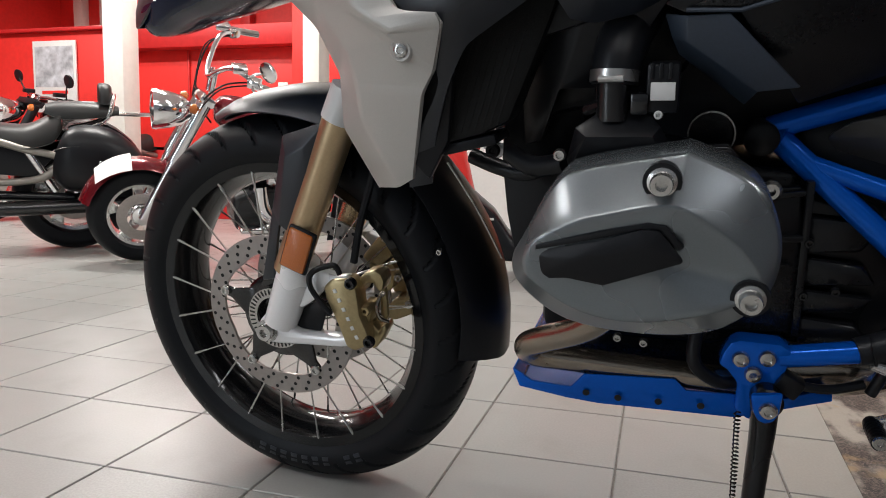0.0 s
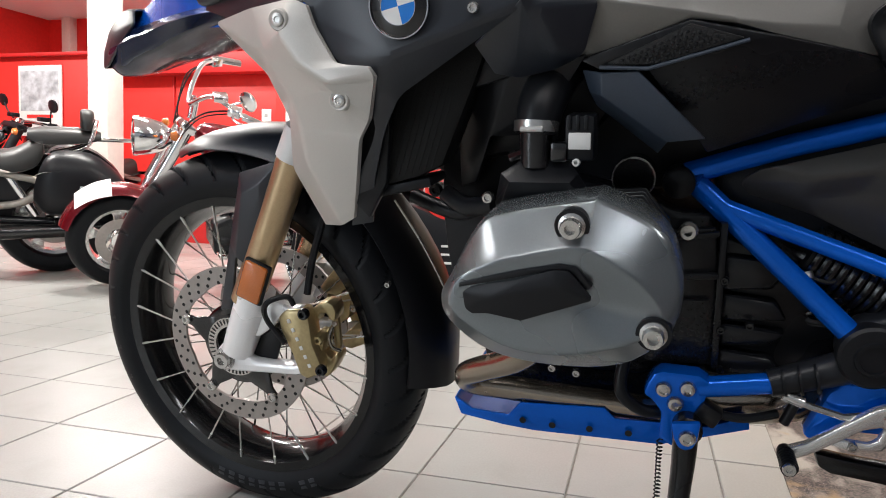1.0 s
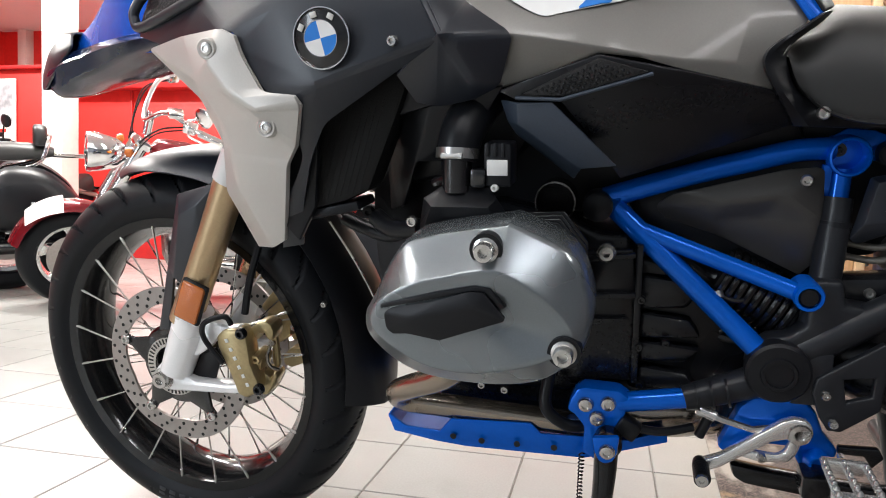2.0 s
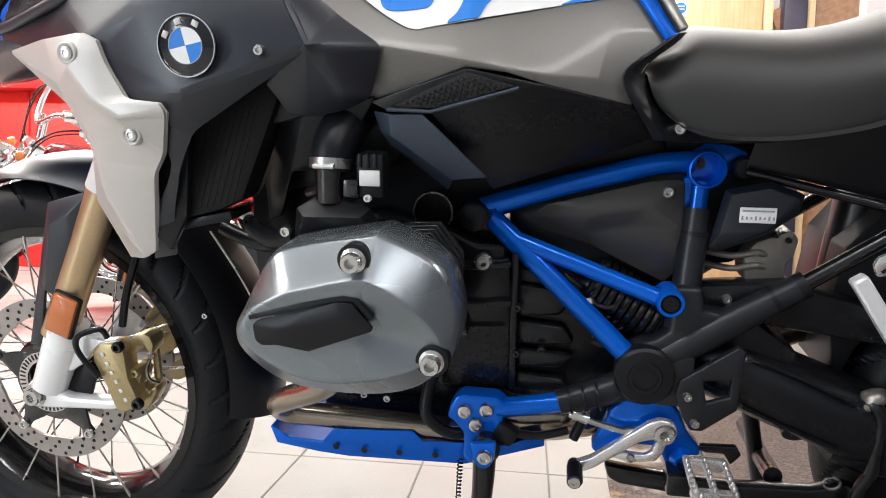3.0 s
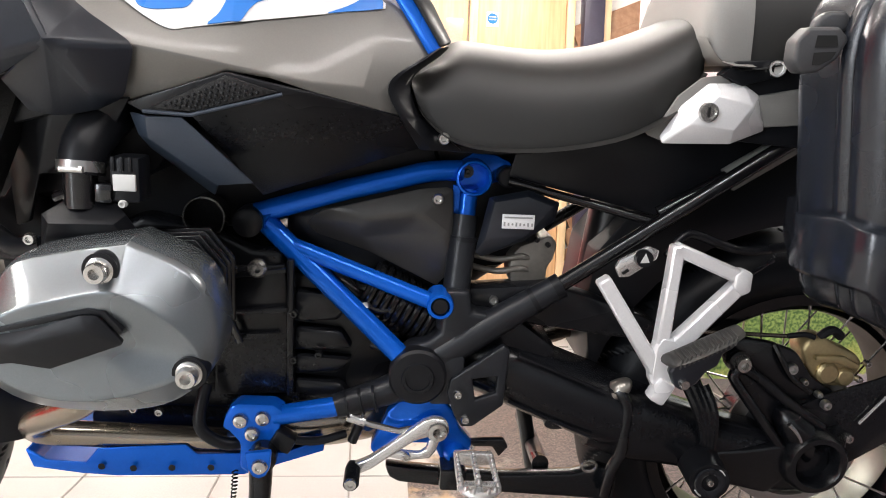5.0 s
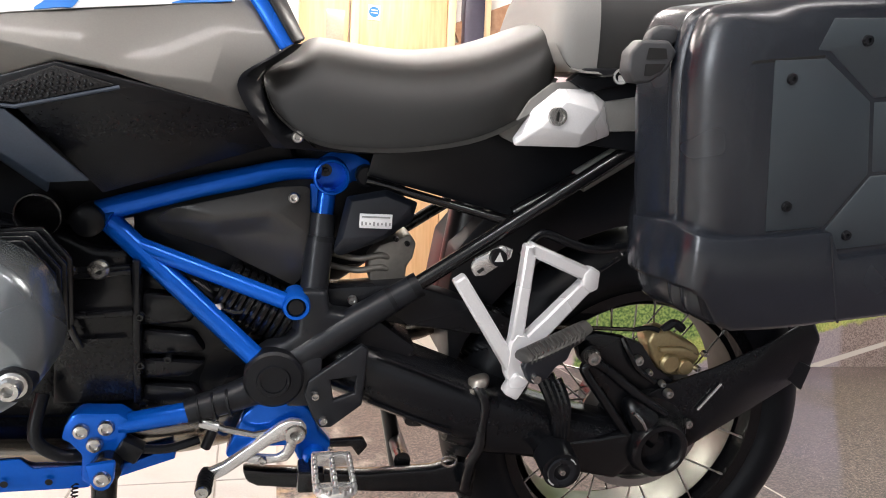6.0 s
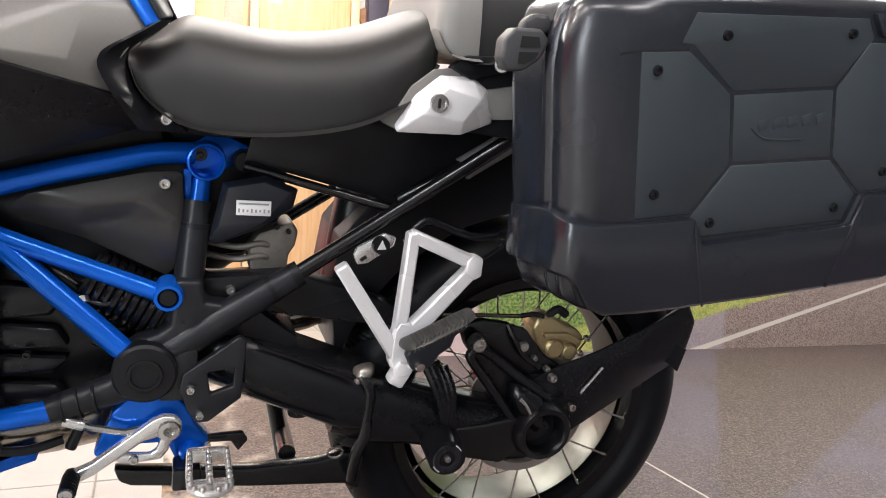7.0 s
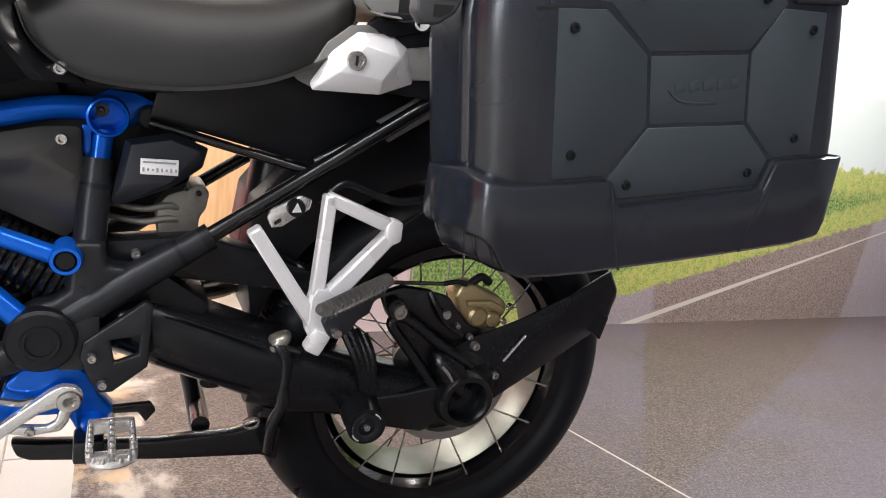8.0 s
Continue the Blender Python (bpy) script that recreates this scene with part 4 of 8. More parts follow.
for k, mm in enumerate((BLUE_ROUNDEL, WHITE_PAINT, BLUE_ROUNDEL, WHITE_PAINT)):
    a0 = radians(90 * k + 103)
    fan = [(0.0, 0.0)] + [(0.0186 * math.cos(a0 + radians(90) * j / 8), 0.0186 * math.sin(a0 + radians(90) * j / 8)) for j in range(9)]
    part("badge_quarter", prism([(0.412 + u, 0.8465 + v) for u, v in fan], -0.3215, -0.3195, 0), mm, badge)
for a in (61, 107, 153):
    part("badge_mark", moved(box((0, 0, 0), (0.0075, 0.0015, 0.0062), 0.0004), Matrix.Translation((0.412 + 0.0252 * math.cos(radians(a)), -0.3208, 0.8465 + 0.0252 * math.sin(radians(a)))) @ Matrix.Rotation(radians(90 - a), 4, "Y")), SILVER_PAINT, badge)
part("shroud_bolt", bolt((0.49, -0.311, 0.842), 0.0062), STEEL, bike)

# fuel tank
half = [[(0.46, 0.215, 0.82), (0.47, 0.25, 0.865), (0.47, 0.212, 0.925), (0.47, 0.14, 1.0), (0.47, 0.05, 1.03)],
        [(0.587, 0.232, 0.788), (0.607, 0.257, 0.847), (0.6, 0.212, 0.905), (0.6, 0.145, 0.985), (0.59, 0.05, 1.02)],
        [(0.7, 0.246, 0.8255), (0.7, 0.2485, 0.832), (0.695, 0.204, 0.895), (0.695, 0.145, 0.97), (0.7, 0.05, 1.01)],
        [(0.786, 0.2235, 0.807), (0.788, 0.222, 0.818), (0.79, 0.18, 0.886), (0.79, 0.135, 0.955), (0.8, 0.05, 1.0)],
        [(0.885, 0.185, 0.783), (0.886, 0.178, 0.812), (0.915, 0.16, 0.857), (0.89, 0.142, 0.905), (0.83, 0.05, 0.98)]]
tank_rows = [[(x, -y, z) for x, y, z in row] + [(x, y, z) for x, y, z in row[::-1]] for row in half]
part("fuel_tank", soften(skin(tank_rows, True, True, 2, 1), 0.003, 2, 14), TANK_PAINT, bike, "titanium grey fuel tank with white and blue flanks", 50)


def flank(x, z):
    """Half width of the tank flank above its crease."""
    for a, b in zip(half, half[1:]):
        if x <= b[1][0] or b is half[-1]:
            k = (x - a[1][0]) / (b[1][0] - a[1][0])
            lo, mi, up = [[p + (q - p) * k for p, q in zip(a[i], b[i])] for i in (1, 2, 3)]
            u, v = (lo, mi) if z < mi[2] else (mi, up)
            return u[1] + (v[1] - u[1]) * (z - u[2]) / (v[2] - u[2])


def flank_decal(name, rows, lift, material, side, label):
    """A thin print on the flank: rows of (x, lower z, upper z)."""
    line = smooth_line([(x, a, b) for x, a, b in rows], 5)
    grid = [[(p.x, side * (flank(p.x, p.y + (p.z - p.y) * k / 8) + lift), p.y + (p.z - p.y) * k / 8) for k in range(9)] for p in line]
    return part(name, sheet(grid, 0.0012, 1, 1), material, bike, label)


for s_ in (-1, 1):
    flank_decal("tank_decal", [(0.55, 0.925, 0.975), (0.583, 0.898, 0.975), (0.615, 0.877, 0.972), (0.639, 0.8665, 0.97), (0.66, 0.8695, 0.968), (0.722, 0.881, 0.96), (0.79, 0.893, 0.95), (0.842, 0.902, 0.93), (0.865, 0.906, 0.912)], 0.0035, WHITE_PAINT, s_, "white tank flank decal")
    for shape in ([(0.597, 0.908, 0.95), (0.6, 0.895, 0.95), (0.608, 0.888, 0.95), (0.622, 0.8865, 0.95), (0.64, 0.8885, 0.95), (0.652, 0.891, 0.95), (0.658, 0.9, 0.95), (0.66, 0.912, 0.95)],
                  [(0.676, 0.8735, 0.8755), (0.686, 0.8755, 0.887), (0.693, 0.877, 0.906), (0.7, 0.8785, 0.93), (0.709, 0.88, 0.935), (0.716, 0.893, 0.94), (0.724, 0.902, 0.945), (0.735, 0.906, 0.95)],
                  [(0.8, 0.8955, 0.8965), (0.818, 0.8985, 0.904), (0.832, 0.9005, 0.912), (0.845, 0.9025, 0.92), (0.862, 0.9055, 0.915)]):
        flank_decal("decal_shape", shape, 0.005, BLUE_ROUNDEL, s_, "blue shape on the tank decal")
    part("tank_edge", facets([(0.868, s_ * 0.15, 0.935), (0.889, s_ * 0.152, 0.904), (0.92, s_ * 0.168, 0.8575), (0.936, s_ * 0.155, 0.862), (0.906, s_ * 0.138, 0.912), (0.884, s_ * 0.13, 0.945)], [(0, 1, 4, 5), (1, 2, 3, 4)], 0.006, 0.0025), BLUE, bike, "blue edge strip at the rear of the tank")
    part("edge_backing", facets([(0.884, s_ * 0.14, 0.945), (0.906, s_ * 0.144, 0.912), (0.934, s_ * 0.158, 0.866), (0.948, s_ * 0.14, 0.872), (0.925, s_ * 0.12, 0.915), (0.9, s_ * 0.11, 0.95)], [(0, 1, 4, 5), (1, 2, 3, 4)], 0.006, 0.003), BLACK_SATIN, bike, "black rubber edge behind the tank strip")

    def P(x, y, z):
        return (x, s_ * y, z)
    part("tank_side_cover", facets([P(0.585, 0.234, 0.787), P(0.7, 0.25, 0.8245), P(0.786, 0.227, 0.806), P(0.885, 0.189, 0.782), P(0.925, 0.14, 0.745), P(0.726, 0.18, 0.68), P(0.76, 0.232, 0.804), P(0.659, 0.242, 0.776), P(0.61, 0.238, 0.776)],
         [(0, 1, 6, 7, 8), (1, 2, 6), (2, 3, 4, 5, 7, 6)], 0.005, 0.002), BLACK_SATIN, bike, "black lower tank side cover")
    part("cover_wedge", facets([P(0.589, 0.228, 0.776), P(0.611, 0.243, 0.773), P(0.651, 0.248, 0.774), P(0.722, 0.222, 0.701), P(0.682, 0.224, 0.697), P(0.612, 0.24, 0.749), P(0.597, 0.226, 0.752), P(0.672, 0.196, 0.681), P(0.604, 0.208, 0.735)],
         [(0, 1, 5, 6), (1, 2, 3, 4, 5), (5, 4, 7, 8), (6, 5, 8)], 0.004, 0.0015), SLATE, bike, "slate grey wedge on the side cover")
    part("side_grille", facets([P(0.618, 0.247, 0.783), P(0.7, 0.2545, 0.8205), P(0.752, 0.2405, 0.8055), P(0.664, 0.2465, 0.7805)], [(0, 1, 2, 3)], 0.003, 0.001), GRILLE, bike, "dimpled black grille insert")
    dots = []
    for i in range(11):
        for j in range(5):
            u, v = (i + 0.5 * (j % 2) + 1.2) / 13, (j + 1) / 6
            lo_ = Vector((0.618, 0.247, 0.783)).lerp(Vector((0.664, 0.2465, 0.7805)), v)
            hi_ = Vector((0.7, 0.2545, 0.8205)).lerp(Vector((0.752, 0.2405, 0.8055)), v)
            q = lo_.lerp(hi_, u)
            dots.append(lathe([(0, 0.0012), (0.0014, 0.0006), (0.002, -0.001)], P(q.x, q.y + 0.0005, q.z), 6, (0, 0, 0 if s_ < 0 else 180)))
    tagged(part("grille_stud", join(*dots), BLACK_SATIN, bike), kind="stuff")
    part("grille_ledge", tube([P(0.61, 0.2475, 0.779), P(0.66, 0.2475, 0.777), P(0.757, 0.2385, 0.8035)], 0.0022, 8, 1), SLATE, bike, "grey ledge under the grille")
    trim = []
    for (ox, oz), (ix, iz), oy, iy in (((0.93, 0.864), (0.944, 0.866), 0.158, 0.142), ((0.905, 0.847), (0.932, 0.854), 0.17, 0.152), ((0.882, 0.832), (0.908, 0.836), 0.182, 0.16), ((0.873, 0.822), (0.899, 0.824), 0.187, 0.163), ((0.872, 0.808), (0.899, 0.812), 0.189, 0.164), ((0.885, 0.783), (0.91, 0.785), 0.187, 0.164), ((0.9, 0.76), (0.935, 0.765), 0.172, 0.156), ((0.912, 0.742), (0.965, 0.742), 0.155, 0.145)):
        trim.append([P(ox, oy - 0.008, oz), P(ox + 0.001, oy + 0.009, oz), P(ox * 0.7 + ix * 0.3, oy * 0.7 + iy * 0.3 + 0.013, oz * 0.7 + iz * 0.3), P(ix, iy + 0.004, iz), P(ix, iy - 0.02, iz)])
    part("seat_trim", skin(trim, True, True, 3, 1), BLACK_SATIN, bike, "black trim between tank and seat", 35)
    part("trim_bolt", bolt((0.9415, s_ * 0.165, 0.757), 0.0075, (0, 0, 0 if s_ < 0 else 180)), STEEL, bike)
    part("seat_base", facets([P(0.9, 0.15, 0.8), P(0.93, 0.14, 0.74), P(1.0, 0.12, 0.735), P(1.06, 0.14, 0.74), P(1.06, 0.13, 0.78), P(0.95, 0.13, 0.8)], [(0, 1, 2, 5), (2, 3, 4, 5)], 0.01, 0.003), BLACK_PLASTIC, bike, "black seat base")


# seats
def seat_ring(x, z_top, z_low, half, dz=0.02):
    """A convex cushion section: dz is how far its shoulders drop below the crown."""
    h = z_top - z_low
    side = [(0.99, 0.0), (1.0, 0.04), (1.0, 0.1), (0.985, 0.3), (0.95, 0.48), (0.89, 0.64), (0.81, min(0.77, 1 - 0.6 * dz / h) if dz > 0.01 else 0.88), (0.69, 0.88), (0.51, 0.96), (0.26, 1.0)]
    return [(x, -half * u, z_low + h * v) for u, v in side] + [(x, half * u, z_low + h * v) for u, v in side[::-1]]


part("rider_seat", skin([seat_ring(0.9, 0.83, 0.818, 0.15, 0.002), seat_ring(0.91, 0.838, 0.79, 0.156, 0.006), seat_ring(0.925, 0.85, 0.772, 0.16, 0.01), seat_ring(0.945, 0.868, 0.757, 0.163, 0.014), seat_ring(0.962, 0.8775, 0.75, 0.164, 0.02), seat_ring(0.985, 0.8775, 0.7455, 0.166, 0.03), seat_ring(1.03, 0.8735, 0.744, 0.168, 0.036), seat_ring(1.085, 0.873, 0.749, 0.17, 0.04), seat_ring(1.15, 0.882, 0.762, 0.166, 0.04), seat_ring(1.2, 0.897, 0.782, 0.156, 0.036), seat_ring(1.24, 0.914, 0.808, 0.14, 0.03), seat_ring(1.272, 0.928, 0.85, 0.125, 0.03)], True, True, 3, 2), SEAT_VINYL, bike, "black vinyl rider seat", 80)
pill = part("pillion_seat", skin([seat_ring(1.27, 0.94, 0.89, 0.12), seat_ring(1.285, 0.985, 0.862, 0.14), seat_ring(1.33, 1.02, 0.858, 0.148), seat_ring(1.5, 1.01, 0.9, 0.14), seat_ring(1.6, 1.0, 0.92, 0.1)], True, True, 3, 3), SEAT_VINYL, bike, "dark vinyl pillion seat with a grey stitched front", 60)
part("grey_insert", skin([seat_ring(1.262, 0.945, 0.895, 0.126), seat_ring(1.276, 0.988, 0.864, 0.149), seat_ring(1.318, 1.02, 0.86, 0.153)], True, True, 3, 3), GREY_VINYL, pill, "grey vinyl front of the pillion seat", 60)


def both(name, pts, r, material, label, n=14, steps=1):
    for s_ in (1, -1):
        part(name, tube([(x, y * s_, z) for x, y, z in pts], r, n, steps), material, bike, label)


# frame
both("frame_tube", [(0.705, -0.108, 0.644), (0.812, -0.104, 0.677), (0.88, -0.101, 0.6945), (0.93, -0.094, 0.7065), (0.972, -0.082, 0.7085)], 0.0142, BLUE, "blue steel frame tube", 18, 5)
both("frame_tube", [(0.712, -0.11, 0.638), (0.902, -0.145, 0.462)], 0.0142, BLUE, "blue steel frame tube", 18)
both("frame_tube", [(0.752, -0.118, 0.605), (0.945, -0.152, 0.541)], 0.0112, BLUE, "blue steel frame tube", 18)
both("frame_tube", [(0.984, -0.085, 0.682), (0.979, -0.1, 0.63)], 0.0135, BLUE, "blue steel frame tube", 18)
both("frame_node", [(0.7, -0.1, 0.64), (0.725, -0.112, 0.632)], 0.017, BLUE, "blue frame joint", 18)
for s_ in (-1, 1):
    part("frame_gusset", prism([(0.92, 0.688), (0.965, 0.69), (0.972, 0.72), (0.99, 0.732), (1.02, 0.73), (1.04, 0.722), (1.05, 0.7), (1.02, 0.692), (0.99, 0.672)], s_ * 0.062, s_ * 0.074, 0.002), BLUE, bike, "blue frame gusset plate")
    part("frame_gusset", prism([(0.742, 0.617), (0.765, 0.596), (0.8, 0.588), (0.775, 0.607)], s_ * 0.116, s_ * 0.126, 0.002), BLUE, bike, "blue frame web plate")
    part("frame_strap", prism([(0.962, 0.69), (0.972, 0.69), (0.97, 0.62), (0.962, 0.625)], s_ * 0.085, s_ * 0.1, 0.001), BLUE, bike, "blue frame strap")
ring = part("frame_ring", lathe([(0.0195, -0.03), (0.0195, 0.02), (0.0208, 0.022), (0.0232, 0.021), (0.0245, 0.018), (0.0245, -0.03)], (0.989, -0.084, 0.701), 40, closed=True), BLUE, bike, "blue frame ring boss")
part("ring_core", lathe([(0, -0.012), (0.0194, -0.012), (0.0194, -0.03), (0, -0.03)], (0.989, -0.084, 0.701), 32), BLACK_PLASTIC, ring, "black core of the frame ring")
part("ring_washer", lathe([(0.004, -0.008), (0.0085, -0.008), (0.0095, -0.013), (0.004, -0.013)], (0.982, -0.084, 0.706), 20, closed=True), BLACK_METAL, ring)
part("ring_screw", bolt((0.982, -0.078, 0.706), 0.004), BLACK_METAL, ring)
part("frame_boss", lathe([(0.0, 0.0), (0.0145, 0.0), (0.0125, 0.014), (0.0162, 0.014), (0.0178, 0.011), (0.0178, -0.03)], (0.948, -0.154, 0.5415), 28), BLUE, bike, "blue frame boss with a black cap")
for at, r in (((0.948, -0.162, 0.5415), 0.0118), ((0.697, -0.13, 0.636), 0.0195), ((1.036, -0.09, 0.703), 0.0145)):
    part("frame_cap", lathe([(0, 0.006), (r * 0.8, 0.006), (r, 0.003), (r, -0.03)], at, 24), BLACK_PLASTIC, bike, "black round frame cap")
both("sleeve_ring", [(1.1, -0.14, 0.5628), (1.11, -0.14, 0.569)], 0.0172, BLACK_PLASTIC, "black sleeve ring", 18)
part("pivot_plate", prism([(0.887, 0.44), (0.892, 0.465), (0.912, 0.48), (0.936, 0.488), (0.95, 0.5), (0.952, 0.535), (0.955, 0.56), (0.988, 0.56), (0.992, 0.53), (1.035, 0.525), (1.03, 0.505), (0.99, 0.47), (0.965, 0.44), (0.958, 0.41), (0.93, 0.395), (0.9, 0.405)], -0.152, -0.11, 0.008, 3), FRAME_BLACK, bike, "black cast swingarm pivot plate")
part("guard_edge", tube([(0.305, -0.09, 0.592), (0.345, -0.09, 0.528), (0.38, -0.09, 0.458)], 0.0016, 8), STEEL, bike, "thin bright guard edge")
cap = part("pivot_cap", lathe([(0, 0.0045), (0.016, 0.0045), (0.0165, 0.0075), (0.0205, 0.0075), (0.022, 0.0045), (0.035, 0.0035), (0.0385, 0), (0.0385, -0.02)], (0.923, -0.166, 0.443), 40), BLACK_PLASTIC, bike, "round black pivot cap")
both("down_tube", [(0.98, -0.105, 0.652), (0.977, -0.112, 0.615)], 0.0175, FRAME_BLACK, "black upright tube sleeve", 18)
both("down_tube", [(0.977, -0.112, 0.62), (0.972, -0.122, 0.56), (0.963, -0.135, 0.5)], 0.0185, FRAME_BLACK, "black upright frame tube", 18)
both("sleeve_ring", [(0.978, -0.111, 0.624), (0.9775, -0.112, 0.617)], 0.0192, BLACK_PLASTIC, "black sleeve ring", 18)
both("subframe_socket", [(0.93, -0.135, 0.448), (1.03, -0.14, 0.517), (1.105, -0.14, 0.566)], (0.0235, 0.0165), FRAME_BLACK, "black rear frame socket tube", 18)
both("sleeve_ring", [(1.072, -0.14, 0.5445), (1.0775, -0.14, 0.548)], 0.0186, BLACK_PLASTIC, "black sleeve ring", 18)
both("subframe_tube", [(1.09, -0.14, 0.556), (1.4, -0.13, 0.77)], 0.0105, BLACK_GLOSS, "black rear frame tube", 16)
both("subframe_tube", [(1.035, -0.105, 0.7), (1.224, -0.125, 0.657)], 0.006, BLACK_GLOSS, "thin black frame strut", 12)
both("lower_sleeve", [(0.915, -0.138, 0.424), (0.87, -0.15, 0.411), (0.815, -0.16, 0.396)], (0.022, 0.0165), FRAME_BLACK, "black lower frame sleeve", 16)
for x in (0.83, 0.848, 0.866):
    part("sleeve_ring", tube([(x, -0.16, 0.3995 + (x - 0.83) * 0.25), (x + 0.003, -0.16, 0.4002 + (x - 0.83) * 0.25)], 0.0188, 18, 1), BLACK_PLASTIC, bike)
both("lower_tube", [(0.82, -0.16, 0.397), (0.735, -0.16, 0.381)], 0.0135, BLUE, "blue lower frame tube", 16)

# engine
part("engine_block", prism([(0.46, 0.4), (0.48, 0.6), (0.56, 0.64), (0.66, 0.62), (0.7, 0.6), (0.745, 0.6), (0.75, 0.4), (0.66, 0.365), (0.5, 0.365)], -0.115, 0.115, 0.012, 3), BLACK_SATIN, bike, "black engine block")
for s_ in (-1, 1):
    part("engine_side_plate", prism([(0.66, 0.575), (0.745, 0.582), (0.75, 0.53), (0.75, 0.4), (0.65, 0.395), (0.655, 0.5)], s_ * 0.115, s_ * 0.132, 0.004), BLACK_SATIN, bike, "black crankcase side plate")
    part("crankcase_rib", prism([(0.67, 0.522), (0.75, 0.527), (0.75, 0.519), (0.67, 0.514)], s_ * 0.13, s_ * 0.145, 0.002), BLACK_SATIN, bike)
    part("crankcase_rib", prism([(0.67, 0.57), (0.748, 0.58), (0.748, 0.573), (0.67, 0.563)], s_ * 0.13, s_ * 0.145, 0.002), BLACK_SATIN, bike)
    part("crankcase_rib", prism([(0.672, 0.487), (0.742, 0.491), (0.7, 0.478)], s_ * 0.13, s_ * 0.142, 0.002), BLACK_SATIN, bike)
    part("crankcase_rib", prism([(0.748, 0.59), (0.757, 0.59), (0.757, 0.4), (0.748, 0.4)], s_ * 0.115, s_ * 0.14, 0.002), BLACK_SATIN, bike)
for k, (z0, z1) in enumerate(((0.385, 0.42), (0.425, 0.455), (0.46, 0.495), (0.5, 0.545))):
    part("gearbox_rib", prism([(0.755, z0), (0.757, z1), (0.82 + 0.015 * (k % 2), z1 - 0.006), (0.835 - 0.02 * (k % 2), z0 + 0.004)], -0.126, 0.126, 0.006), BLACK_SATIN, bike)
part("gearbox", prism([(0.74, 0.375), (0.74, 0.57), (0.82, 0.56), (0.9, 0.5), (0.9, 0.4), (0.82, 0.37)], -0.105, 0.105, 0.012, 3), BLACK_SATIN, bike, "black gearbox housing")
for bx, bz in ((0.757, 0.517), (0.757, 0.452), (0.76, 0.398), (0.842, 0.512), (0.79, 0.46)):
    part("crankcase_bolt", bolt((bx, -0.136, bz), 0.0055), BLACK_METAL, bike)
part("frame_nut", lathe([(0.0, 0.003), (0.0045, 0.003), (0.005, 0.012), (0.009, 0.012), (0.0125, 0.008), (0.0125, 0.0)], (0.711, -0.136, 0.578), 20), STEEL, bike, "bright flanged frame nut")
part("frame_nut", bolt((0.68, -0.138, 0.575), 0.006), STEEL, bike)
part("breather_cap", lathe([(0, -0.004), (0.0235, -0.004), (0.0245, 0.004), (0.027, 0.004), (0.027, -0.03)], (0.643, -0.13, 0.641), 36), BLACK_GLOSS, bike, "round black cap with a bright edge")
part("cap_edge", lathe([(0.0245, 0.004), (0.0268, 0.004), (0.0265, 0.0055), (0.0248, 0.0055)], (0.643, -0.13, 0.641), 40, closed=True), STEEL, bike)
part("gearbox_rear", prism([(0.86, 0.43), (0.86, 0.57), (0.97, 0.58), (0.98, 0.43)], -0.06, 0.08, 0.01), BLACK_SATIN, bike, "black housing behind the gearbox")
for k in range(9):
    c_ = Vector((0.858, -0.088, 0.542)).lerp(Vector((0.935, -0.088, 0.502)), k / 8)
    a_, b_ = Vector((0.46, 0, 0.888)), Vector((0, 1, 0))
    part("bellows_fold", tube([c_ + a_ * (0.037 * math.cos(q)) + b_ * (0.037 * math.sin(q)) for q in [math.pi * j / 10 for j in range(20)]], 0.0052, 8, 1, True), BLACK_GLOSS, bike)
part("bellows", tube([(0.85, -0.088, 0.546), (0.943, -0.088, 0.498)], 0.036, 20, 1), BLACK_PLASTIC, bike, "black ribbed rubber bellows")
for k in range(6):
    part("spring_coil", tube([(0.868 + 0.04 * math.cos(a) + 0.002 * k, -0.075 + 0.03 * math.sin(a), 0.575 - 0.02 * k - 0.02 * a / 6.28) for a in [6.28 * j / 10 for j in range(11)]], 0.006, 8, 1), BLACK_METAL, bike)

